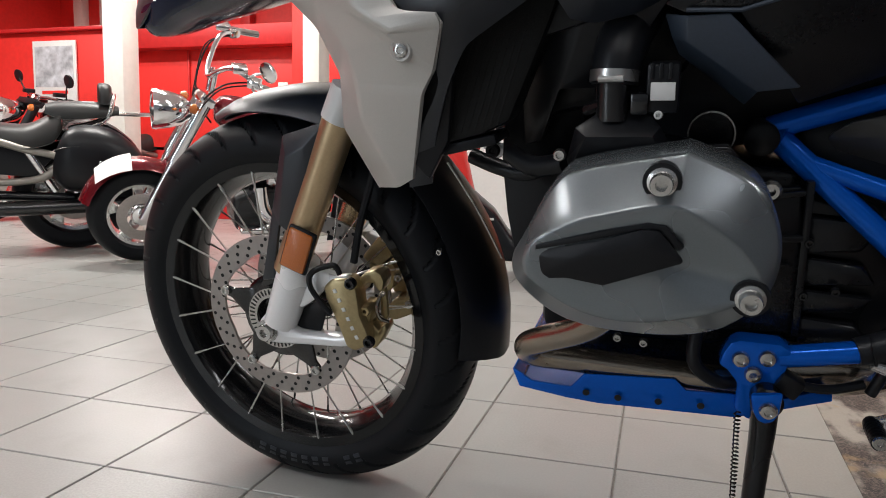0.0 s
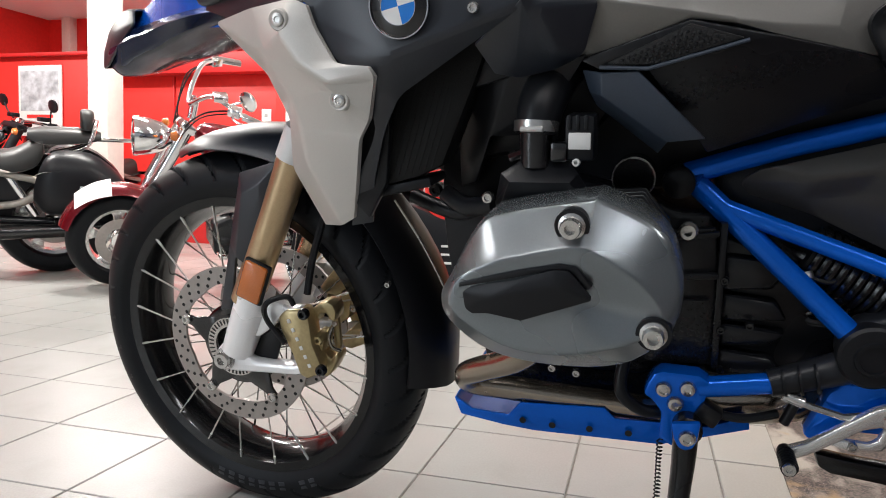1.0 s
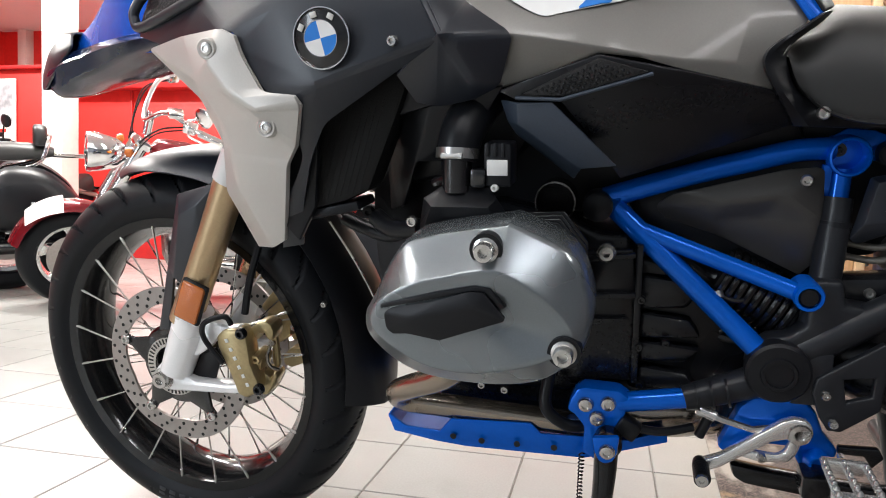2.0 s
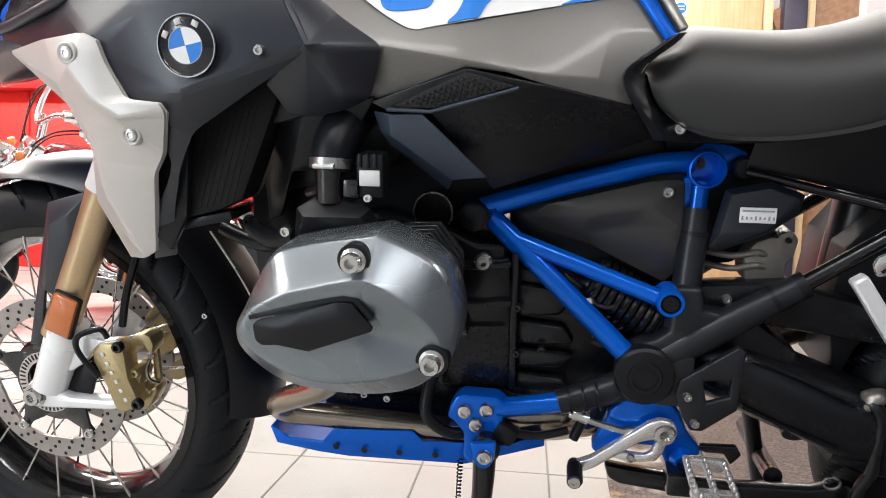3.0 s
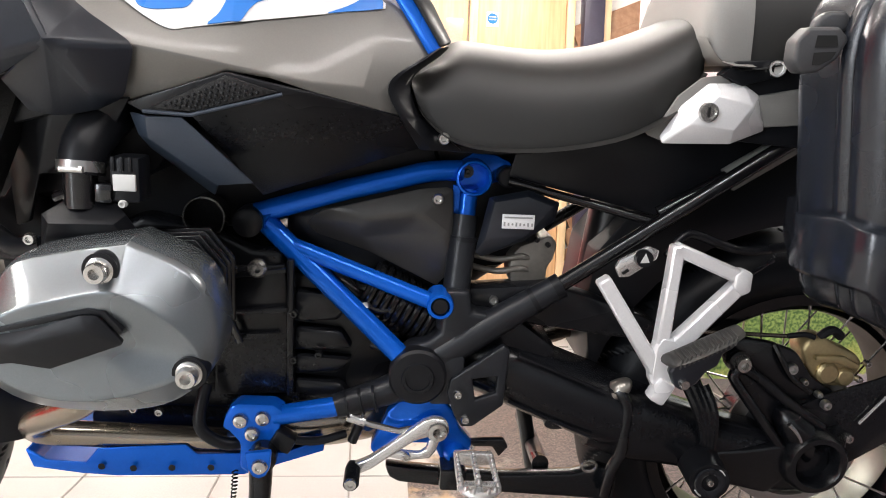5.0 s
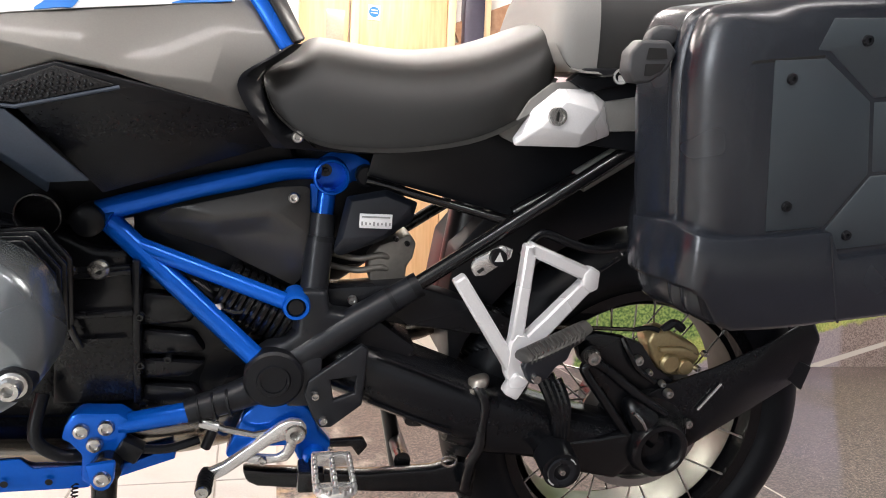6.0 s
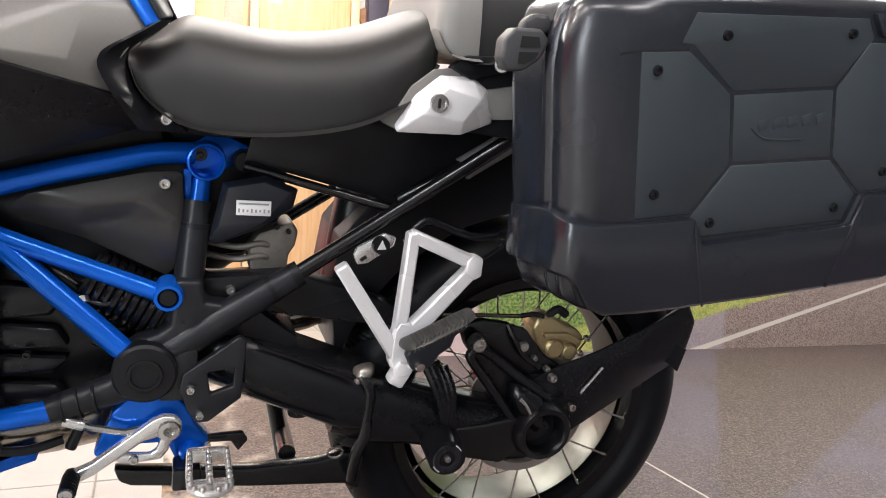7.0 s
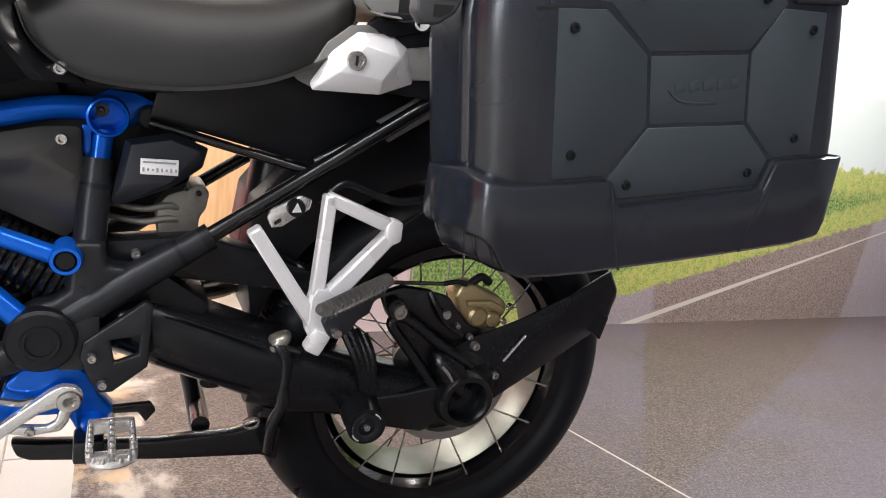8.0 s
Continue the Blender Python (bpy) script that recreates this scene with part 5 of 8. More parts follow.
COVER = [(0.453, 0.541), (0.466, 0.568), (0.497, 0.624), (0.528, 0.641), (0.612, 0.656), (0.628, 0.656), (0.682, 0.629), (0.704, 0.588), (0.707, 0.545), (0.692, 0.51), (0.652, 0.48), (0.585, 0.471), (0.51, 0.48), (0.462, 0.513)]
RIDGE = [(0.474, 0.55), (0.484, 0.572), (0.522, 0.594), (0.55, 0.602), (0.598, 0.613), (0.622, 0.611), (0.66, 0.585), (0.682, 0.562), (0.692, 0.542), (0.683, 0.526), (0.645, 0.509), (0.585, 0.497), (0.53, 0.503), (0.484, 0.53)]
for s_ in (-1, 1):
    for k in range(5):
        part("cooling_fin", prism([(0.5, 0.5), (0.5, 0.6), (0.54, 0.63), (0.66, 0.638), (0.69, 0.6), (0.69, 0.52), (0.64, 0.49)], s_ * (0.17 + 0.022 * k), s_ * (0.176 + 0.022 * k), 0.002), BLACK_METAL, bike)
    part("cylinder", prism([(0.5, 0.5), (0.5, 0.6), (0.56, 0.625), (0.64, 0.622), (0.67, 0.58), (0.66, 0.5), (0.58, 0.49)], s_ * 0.1, s_ * 0.29, 0.006), BLACK_SATIN, bike, "black finned engine cylinder")
    def lap(outline, y, f, cx=0.585, cz=0.565):
        return [(cx + (x - cx) * f, s_ * (y - (0.22 * max(0.0, x - 0.63) if outline is RIDGE else 0.0)), cz + (z - cz) * f) for x, z in outline]
    rings = [lap(COVER, 0.272, 0.99), lap(COVER, 0.274, 1.0), lap(COVER, 0.325, 1.0), lap(COVER, 0.334, 0.99), lap(COVER, 0.34, 0.972), lap(COVER, 0.3445, 0.945), lap(RIDGE, 0.3645, 1.03, 0.57, 0.562), lap(RIDGE, 0.3685, 1.0, 0.57, 0.562), lap(RIDGE, 0.3695, 0.97, 0.57, 0.562), lap(RIDGE, 0.3688, 0.9, 0.57, 0.562), lap(RIDGE, 0.3675, 0.7, 0.57, 0.562), lap(RIDGE, 0.367, 0.35, 0.57, 0.562)]
    cov = part("cylinder_head_cover", skin(rings, True, True, 1, 4), COVER_PAINT, bike, "satin grey cylinder head cover", 80)
    part("cover_inlay", facets([(0.476, s_ * 0.3655, 0.56), (0.548, s_ * 0.3735, 0.577), (0.584, s_ * 0.374, 0.59), (0.6, s_ * 0.3735, 0.59), (0.624, s_ * 0.372, 0.561), (0.551, s_ * 0.3715, 0.533), (0.516, s_ * 0.371, 0.538), (0.478, s_ * 0.365, 0.532), (0.522, s_ * 0.376, 0.557), (0.59, s_ * 0.377, 0.574)],
         [(0, 1, 8), (1, 2, 9, 8), (2, 3, 9), (3, 4, 9), (4, 5, 9), (5, 6, 8, 9), (6, 7, 8), (7, 0, 8)], 0.008, 0.001, 2, 0.003), BLACK_PLASTIC, cov, "black plastic cover inlay", 50)
    part("cover_seam", prism([(0.486, 0.564), (0.486, 0.569), (0.548, 0.586), (0.59, 0.5955), (0.606, 0.5935), (0.622, 0.574), (0.618, 0.571), (0.602, 0.5885), (0.588, 0.59), (0.548, 0.579)], s_ * 0.36, s_ * 0.3702, 0.0006), BLACK_PLASTIC, cov)
    for bx, bz in ((0.6, 0.632), (0.682, 0.526)):
        cb = part("cover_bolt", lathe([(0.0, 0.008), (0.005, 0.008), (0.0055, 0.016), (0.0095, 0.016), (0.0105, 0.012), (0.0105, 0.003), (0.0135, 0.002), (0.0135, -0.02)], (bx, s_ * 0.36, bz), 22, (0, 0, 0 if s_ < 0 else 180)), STEEL, cov, "bright cover bolt")
        part("rubber_collar", lathe([(0.0135, 0.0), (0.0175, 0.0), (0.0175, -0.02), (0.0135, -0.02)], (bx, s_ * 0.36, bz), 22, (0, 0, 0 if s_ < 0 else 180), closed=True), BLACK_PLASTIC, cov)
    # throttle body, clamp and elbow
    part("intake_elbow", facets([(0.495, s_ * 0.25, 0.63), (0.507, s_ * 0.27, 0.667), (0.53, s_ * 0.26, 0.682), (0.575, s_ * 0.255, 0.685), (0.592, s_ * 0.26, 0.667), (0.606, s_ * 0.25, 0.64), (0.52, s_ * 0.285, 0.66), (0.585, s_ * 0.28, 0.66), (0.6, s_ * 0.26, 0.628), (0.5, s_ * 0.26, 0.62)],
         [(0, 1, 6), (1, 2, 3, 4, 7, 6), (4, 5, 7), (6, 7, 8, 9), (0, 6, 9), (5, 8, 7)], 0.05, 0.004), BLACK_PLASTIC, bike, "black intake elbow cover")
    part("throttle_body", tube([(0.5425, s_ * 0.254, 0.672), (0.5425, s_ * 0.25, 0.718)], (0.0172, 0.0185), 22, 1), BLACK_GLOSS, bike, "black throttle body")
    part("hose_clamp", tube([(0.5432, s_ * 0.251, 0.711), (0.5435, s_ * 0.249, 0.7225)], 0.0252, 24, 1), STEEL, bike, "steel hose clamp band")
    part("rubber_hose", tube([(0.5435, s_ * 0.25, 0.708), (0.546, s_ * 0.24, 0.738), (0.555, s_ * 0.2, 0.768), (0.562, s_ * 0.15, 0.785)], (0.0236, 0.03), 20, 3), BLACK_PLASTIC, bike, "black intake hose")
    part("clamp_screw", tube([(0.53, s_ * 0.272, 0.7165), (0.555, s_ * 0.274, 0.7165)], 0.0035, 8, 1), STEEL, bike)
    part("throttle_lug", box((0.57, s_ * 0.25, 0.69), (0.018, 0.03, 0.022), 0.003), BLACK_GLOSS, bike, "black throttle lug")
    part("throttle_lug", tube([(0.515, s_ * 0.25, 0.682), (0.535, s_ * 0.26, 0.69)], 0.006, 8, 1), BLACK_GLOSS, bike)
    for k in range(3):
        part("connector_rib", box((0.581 + 0.009 * k, s_ * 0.2605, 0.7225), (0.004, 0.004, 0.016), 0.001), BLACK_PLASTIC, bike)
    part("connector", box((0.592, s_ * 0.24, 0.705), (0.032, 0.04, 0.05), 0.004), BLACK_PLASTIC, bike, "black electrical connector")
    part("connector_label", box((0.5925, s_ * 0.2615, 0.7025), (0.024, 0.004, 0.018), 0.001), WHITE_LABEL, bike, "white connector tag")
    part("connector_pin", bolt((0.589, s_ * 0.258, 0.679), 0.0045), WHITE_LABEL, bike)
    part("elbow_bolt", bolt((0.49, s_ * 0.262, 0.637), 0.007), STEEL, bike)
    part("duct_arm", tube([(0.42, s_ * 0.2, 0.628), (0.45, s_ * 0.215, 0.615), (0.49, s_ * 0.23, 0.622)], 0.012, 10), BLACK_PLASTIC, bike, "black bracket arm")

# hoses, wires and clips in the dark behind the frame
for pts, r, mm, lab in (([(0.79, -0.11, 0.585), (0.83, -0.12, 0.54), (0.87, -0.125, 0.52), (0.9, -0.12, 0.53)], 0.0045, BLACK_GLOSS, "black cable"),
                        ([(0.74, -0.125, 0.61), (0.78, -0.128, 0.585), (0.83, -0.125, 0.575), (0.88, -0.115, 0.55)], 0.0035, BLACK_GLOSS, "black cable"),
                        ([(0.665, -0.14, 0.6), (0.68, -0.15, 0.57), (0.672, -0.15, 0.53), (0.69, -0.15, 0.48)], 0.005, BLACK_GLOSS, "black breather hose"),
                        ([(0.86, -0.1, 0.47), (0.9, -0.115, 0.5), (0.93, -0.11, 0.52)], 0.007, BLACK_GLOSS, "black rubber hose")):
    part("hose", tube(pts, r, 10, 5), mm, bike, lab)
for x, y, z in ((0.85, -0.128, 0.527), (0.679, -0.156, 0.565)):
    part("hose_clip", lathe([(0.005, 0.004), (0.0075, 0.004), (0.0075, -0.004), (0.005, -0.004)], (x, y, z), 14, (60, 0, 30), closed=True), STEEL, bike)

# exhaust and skid plate
part("exhaust_header", tube([(0.57, -0.255, 0.48), (0.52, -0.235, 0.43), (0.465, -0.21, 0.398), (0.437, -0.185, 0.375), (0.44, -0.16, 0.352), (0.49, -0.15, 0.345), (0.6, -0.145, 0.338), (0.72, -0.14, 0.333)], 0.0168, 20, 6), EXHAUST, bike, "heat-stained steel exhaust header pipe")
part("exhaust_header", tube([(0.57, 0.255, 0.48), (0.465, 0.21, 0.398), (0.44, 0.16, 0.352), (0.6, 0.145, 0.338), (0.72, 0.14, 0.333)], 0.0195, 20, 6), EXHAUST, bike, "heat-stained steel exhaust header pipe")
part("collector", tube([(0.7, -0.1, 0.335), (0.85, -0.08, 0.345), (0.95, 0.0, 0.36)], 0.035, 18, 4), EXHAUST, bike, "steel exhaust collector")
skid = part("skid_plate", facets([(0.409, -0.155, 0.323), (0.419, -0.157, 0.299), (0.482, -0.158, 0.291), (0.526, -0.158, 0.288), (0.693, -0.158, 0.292), (0.8, -0.15, 0.325), (0.798, -0.15, 0.342), (0.748, -0.155, 0.324), (0.634, -0.163, 0.324), (0.62, -0.166, 0.339), (0.507, -0.168, 0.333), (0.489, -0.163, 0.31), (0.436, -0.158, 0.31),
     (0.409, 0.15, 0.323), (0.482, 0.15, 0.291), (0.693, 0.15, 0.292), (0.8, 0.15, 0.325), (0.419, 0.15, 0.299)],
     [(0, 1, 12), (1, 2, 11, 12), (2, 3, 4, 8, 9, 10, 11), (4, 5, 6, 7, 8), (0, 13, 17, 1), (1, 17, 14, 2), (2, 14, 15, 4, 3), (4, 15, 16, 5)], 0.003, 0.001), BLUE, bike, "blue folded aluminium skid plate")
for bx, bz in ((0.551, 0.304), (0.601, 0.3055), (0.652, 0.3065), (0.51, 0.306)):
    part("plate_hole", lathe([(0, 0), (0.0042, 0), (0.0046, 0.0004), (0, 0.0008)], (bx, -0.1655, bz), 16), SHADE_BLACK, skid)
part("engine_sump", prism([(0.47, 0.33), (0.48, 0.4), (0.8, 0.4), (0.82, 0.35), (0.7, 0.31), (0.52, 0.31)], -0.1, 0.1, 0.01), BLACK_SATIN, bike, "black engine sump")
part("sump_hose", tube([(0.645, -0.15, 0.42), (0.64, -0.17, 0.37), (0.67, -0.165, 0.342), (0.7, -0.15, 0.34)], 0.0085, 10), BLACK_PLASTIC, bike, "black rubber hose")
for bx, bz in ((0.505, 0.385), (0.545, 0.376), (0.578, 0.372)):
    part("sump_bolt", bolt((bx, -0.135, bz), 0.006), STEEL, bike)

# side stand
stand = part("side_stand", tube([(0.722, -0.19, 0.345), (0.722, -0.193, 0.3), (0.719, -0.2, 0.25), (0.713, -0.225, 0.16), (0.707, -0.252, 0.06)], (0.0165, 0.0105), 16, 4), BLACK_METAL, bike, "black side stand, folded out")
part("stand_foot", box((0.7, -0.262, 0.058), (0.09, 0.05, 0.012), 0.004, (-11, 0, 0)), BLACK_METAL, stand)
part("stand_eye", lathe([(0, 0.012), (0.014, 0.012), (0.0185, 0.008), (0.0185, -0.012), (0, -0.012)], (0.724, -0.186, 0.335), 24), BLACK_METAL, stand)
part("stand_spring", tube([(0.692 + 0.0036 * math.cos(1.6 * k), -0.204 - 0.0004 * k + 0.0036 * math.sin(1.6 * k), 0.325 - 0.0011 * k) for k in range(170)], 0.0011, 5, 1), BLACK_METAL, stand, "dark return spring")
bracket = part("stand_bracket", prism([(0.673, 0.385), (0.68, 0.398), (0.69, 0.403), (0.735, 0.402), (0.75, 0.392), (0.742, 0.36), (0.732, 0.315), (0.722, 0.3), (0.706, 0.298), (0.69, 0.31), (0.692, 0.345), (0.678, 0.362), (0.668, 0.368)], -0.172, -0.14, 0.005), BLUE, bike, "blue side stand bracket")
part("bracket_arm", prism([(0.704, 0.352), (0.739, 0.357), (0.737, 0.332), (0.732, 0.32), (0.723, 0.315), (0.714, 0.318), (0.708, 0.33)], -0.209, -0.2, 0.004), BLUE, bracket)
for bx, bz in ((0.693, 0.3795), (0.722, 0.3835), (0.708, 0.361), (0.724, 0.335)):
    part("bracket_bolt", lathe([(0.0, 0.004), (0.0045, 0.004), (0.005, 0.007), (0.0085, 0.006), (0.0105, 0.002), (0.0105, 0)], (bx, -0.1725 - (0.037 if bz < 0.34 else 0), bz), 18), STEEL, bracket)
part("stand_switch", box((0.748, -0.165, 0.35), (0.03, 0.025, 0.025), 0.004, (0, 30, 0)), BLACK_PLASTIC, bike, "black stand switch")
part("stand_cable", tube([(0.75, -0.165, 0.35), (0.79, -0.16, 0.345), (0.83, -0.15, 0.352)], 0.006, 8), BLACK_PLASTIC, bike, "black cable")

# swingarm, final drive and rear wheel
RIM_WELL = mat("rim_well_grey", (0.13, 0.135, 0.12), 0.38, metal=0.9, vary=0.1)
RW = (1.507, 0.0, 0.318)
rear = part("rear_wheel", lathe([(0.02, -0.05), (0.055, -0.05), (0.055, 0.06), (0.02, 0.06)], RW, 28, closed=True), BLACK_METAL, bike, "spoked rear wheel")
part("tyre", treaded_tyre([(0.318, 0), (0.315, 0.03), (0.304, 0.055), (0.286, 0.074), (0.264, 0.083), (0.246, 0.08), (0.232, 0.07), (0.221, 0.065)], RW, 22, 0.02, 0.068, 0.2), RUBBER, rear, "wide black rear tyre", 60)
rim2 = [(0.228, -0.07), (0.228, -0.062), (0.214, -0.058), (0.204, -0.03), (0.2, 0), (0.204, 0.03), (0.214, 0.058), (0.228, 0.062), (0.228, 0.07), (0.21, 0.067), (0.197, 0.03), (0.193, 0), (0.197, -0.03), (0.21, -0.067)]
part("rim", lathe(rim2, RW, 72, closed=True), RIM_BLACK, rear, "black rear rim")
part("rim_well", lathe([(0.1975, -0.045), (0.1925, -0.02), (0.1925, 0.02), (0.1975, 0.045), (0.1965, 0.045), (0.1915, 0.02), (0.1915, -0.02), (0.1965, -0.045)], RW, 72, closed=True), RIM_WELL, rear, "dull pale rim well")
spokes(RW, 0.213, 0.055, 36, 0.062, 0.045, rear, 0.0017)
part("rear_disc", lathe([(0.085, -0.002), (0.112, -0.002), (0.112, 0.002), (0.085, 0.002)], (1.507, -0.075, 0.318), 60, closed=True), DISC_STEEL, rear, "steel rear brake disc")


part("swingarm_housing", oval([(0.99, -0.075, 0.445, 0.05, 0.045), (1.03, -0.08, 0.438, 0.062, 0.05), (1.07, -0.085, 0.424, 0.065, 0.052), (1.13, -0.09, 0.402, 0.065, 0.053), (1.19, -0.092, 0.378, 0.062, 0.055), (1.24, -0.095, 0.362, 0.055, 0.05)]), BLACK_SATIN, bike, "glossy black round swingarm housing", 60)
part("swingarm", oval([(1.17, -0.095, 0.37, 0.045, 0.052), (1.23, -0.098, 0.358, 0.05, 0.058), (1.305, -0.1, 0.341, 0.046, 0.05), (1.4, -0.1, 0.314, 0.042, 0.05), (1.47, -0.1, 0.3, 0.04, 0.05), (1.53, -0.1, 0.3, 0.035, 0.045)]), BLACK_SATIN, bike, "glossy black cast rear swingarm", 60)
for x0, z0, x1, z1 in ((1.06, 0.468, 1.19, 0.418), (1.05, 0.4, 1.17, 0.352)):
    part("casting_seam", tube([(x0, -0.143, z0), (x1, -0.152, z1)], 0.0025, 6, 1), BLACK_SATIN, bike)
part("drain_plug", lathe([(0, 0.004), (0.006, 0.004), (0.0075, 0.002), (0.018, 0.001), (0.02, -0.006)], (1.125, -0.128, 0.362), 20, (35, 0, 0)), BLACK_PLASTIC, bike, "round black drain plug")
for k in range(4):
    part("gaiter_fold", tube([(1.292 + 0.012 * k, -0.13 - 0.004 * (k % 2), 0.445 - 0.006 * k), (1.318 + 0.008 * k, -0.15, 0.39), (1.336 + 0.004 * k, -0.147, 0.328)], (0.0075, 0.0045), 8), BLACK_SATIN, bike)
fd = part("final_drive", lathe([(0.0, -0.03), (0.029, -0.03), (0.031, 0.0), (0.035, 0.004), (0.042, 0.003), (0.047, -0.004), (0.05, -0.02), (0.06, -0.035), (0.075, -0.05), (0.085, -0.06), (0.085, -0.085), (0, -0.085)], (1.503, -0.155, 0.316), 48), BLACK_METAL, bike, "glossy black final drive housing with a hollow hub", 45)
part("bright_cap", oval([(1.445, -0.128, 0.378, 0.012, 0.012), (1.456, -0.13, 0.37, 0.02, 0.024), (1.472, -0.13, 0.358, 0.024, 0.03), (1.495, -0.128, 0.342, 0.026, 0.034)], 20, 2.0, 3), BLACK_METAL, fd, "worn neck of the drive casting", 60)
# thin steel line stands in for the highlight along the neck
part("neck_highlight", tube([(1.452, -0.151, 0.377), (1.463, -0.1545, 0.366), (1.472, -0.155, 0.352)], (0.004, 0.0025), 8), STEEL, fd, "bright line on the worn neck for its highlight")
part("drive_web", prism([(1.335, 0.33), (1.4, 0.335), (1.46, 0.345), (1.47, 0.29), (1.44, 0.262), (1.36, 0.28)], -0.145, -0.12, 0.008, 3), BLACK_METAL, fd)
slider = part("axle_slider", tube([(1.335, -0.12, 0.313), (1.328, -0.192, 0.3095)], (0.03, 0.0275), 28, 1), BLACK_PLASTIC, bike, "black round paddock bobbin")
part("slider_ring", lathe([(0.012, 0.002), (0.016, 0.004), (0.021, 0.004), (0.022, 0.001)], (1.328, -0.192, 0.3095), 28), FRAME_BLACK, slider)
part("slider_bolt", bolt((1.328, -0.191, 0.3095), 0.0055), STEEL, slider)
for a0 in (30, 210):
    part("slider_mark", tube([(1.328 + 0.0225 * math.cos(radians(a0 + 8 * j)), -0.1935, 0.3095 + 0.0225 * math.sin(radians(a0 + 8 * j))) for j in range(5)], 0.0014, 5, 1), WHITE_LABEL, slider)
# torque strut
part("torque_strut", tube([(1.458, -0.138, 0.328), (1.41, -0.133, 0.388), (1.374, -0.128, 0.433), (1.374, -0.127, 0.444), (1.386, -0.126, 0.449), (1.415, -0.126, 0.433), (1.462, -0.13, 0.398), (1.512, -0.135, 0.366)], 0.0075, 12, 3), BLACK_METAL, bike, "black slotted torque strut")
part("strut_web", prism([(1.37, 0.447), (1.4, 0.452), (1.51, 0.372), (1.5, 0.345), (1.462, 0.33)], -0.118, -0.108, 0.004), BLACK_METAL, bike, "black brake carrier arm")
part("brake_carrier", prism([(1.36, 0.475), (1.395, 0.487), (1.44, 0.48), (1.476, 0.468), (1.505, 0.43), (1.545, 0.405), (1.57, 0.37), (1.53, 0.35), (1.44, 0.4), (1.375, 0.44)], -0.102, -0.085, 0.006), BLACK_METAL, bike, "black brake carrier web")
part("strut_bolt", bolt((1.379, -0.13, 0.46), 0.0125, depth=0.012), STEEL, bike, "bright strut bolt")
part("bolt_washer", lathe([(0.0, 0.0), (0.0165, 0.0), (0.0165, -0.006), (0, -0.006)], (1.379, -0.129, 0.46), 20), BLACK_METAL, bike)
part("caliper_rod", tube([(1.24, -0.06, 0.486), (1.32, -0.066, 0.4835), (1.478, -0.08, 0.4835)], 0.0034, 8, 1), EXHAUST, bike, "thin rusty brake line")
rc = part("rear_caliper", prism([(1.487, 0.468), (1.497, 0.484), (1.52, 0.489), (1.545, 0.474), (1.572, 0.464), (1.585, 0.45), (1.582, 0.436), (1.572, 0.424), (1.553, 0.41), (1.53, 0.413), (1.513, 0.424), (1.5, 0.44)], -0.094, -0.05, 0.007, 3), CALIPER_GOLD, bike, "gold two-piston rear caliper")
part("piston_boss", lathe([(0, 0.008), (0.013, 0.008), (0.017, 0.004), (0.018, -0.02)], (1.53, -0.094, 0.434), 24), CALIPER_GOLD, rc)
part("piston_boss", lathe([(0, 0.007), (0.011, 0.007), (0.0145, 0.003), (0.0155, -0.02)], (1.558, -0.094, 0.428), 24), CALIPER_GOLD, rc)
part("caliper_ridge", prism([(1.505, 0.462), (1.55, 0.462), (1.578, 0.448), (1.574, 0.44), (1.54, 0.45), (1.508, 0.452)], -0.102, -0.09, 0.004), CALIPER_GOLD, rc)
for bx, bz, br in ((1.468, 0.444, 0.0085), (1.58, 0.455, 0.005), (1.572, 0.43, 0.005), (1.49, 0.424, 0.005), (1.515, 0.405, 0.0055)):
    part("caliper_bolt", bolt((bx, -0.106, bz), br, depth=0.008), STEEL, rc)
part("bleed_cap", tube([(1.515, -0.085, 0.485), (1.53, -0.088, 0.498), (1.548, -0.086, 0.488)], 0.007, 8), BLACK_PLASTIC, rc, "black rubber bleed cap")
part("brake_union", tube([(1.47, -0.08, 0.484), (1.492, -0.086, 0.489), (1.506, -0.09, 0.486)], 0.0042, 8), BLACK_PLASTIC, bike, "black brake hose union")
part("brake_union", tube([(1.44, -0.1, 0.478), (1.45, -0.108, 0.458), (1.47, -0.11, 0.43), (1.5, -0.112, 0.41)], 0.005, 8), BLACK_GLOSS, bike, "black sensor cable")
# hugger behind the wheel
hug = part("wheel_hugger", facets([(1.47, -0.11, 0.375), (1.52, -0.114, 0.405), (1.6, -0.112, 0.432), (1.69, -0.108, 0.47), (1.772, -0.1, 0.512), (1.795, -0.098, 0.478), (1.782, -0.1, 0.42), (1.575, -0.115, 0.306), (1.5, -0.11, 0.32), (1.85, 0.0, 0.492), (1.878, 0.0, 0.43), (1.855, 0.0, 0.36), (1.8, 0.1, 0.51), (1.82, 0.1, 0.46), (1.8, 0.1, 0.395), (1.66, -0.116, 0.4)],
     [(0, 1, 7, 8), (1, 2, 15, 7), (2, 3, 15), (3, 4, 5, 15), (5, 6, 15), (6, 7, 15), (4, 9, 10, 5), (5, 10, 11, 6), (9, 12, 13, 10), (10, 13, 14, 11)], 0.005, 0.002, 2, 0.006), BLACK_SATIN, bike, "black plastic rear wheel hugger", 50)
part("hugger_tip", prism([(1.735, 0.412), (1.755, 0.402), (1.774, 0.388), (1.784, 0.43), (1.76, 0.44)], -0.104, -0.096, 0.002), BLACK_PLASTIC, hug)
part("hugger_rib", tube([(1.577, -0.12, 0.365), (1.611, -0.12, 0.409)], 0.0022, 8, 1), ALU, hug, "bright edge rod")
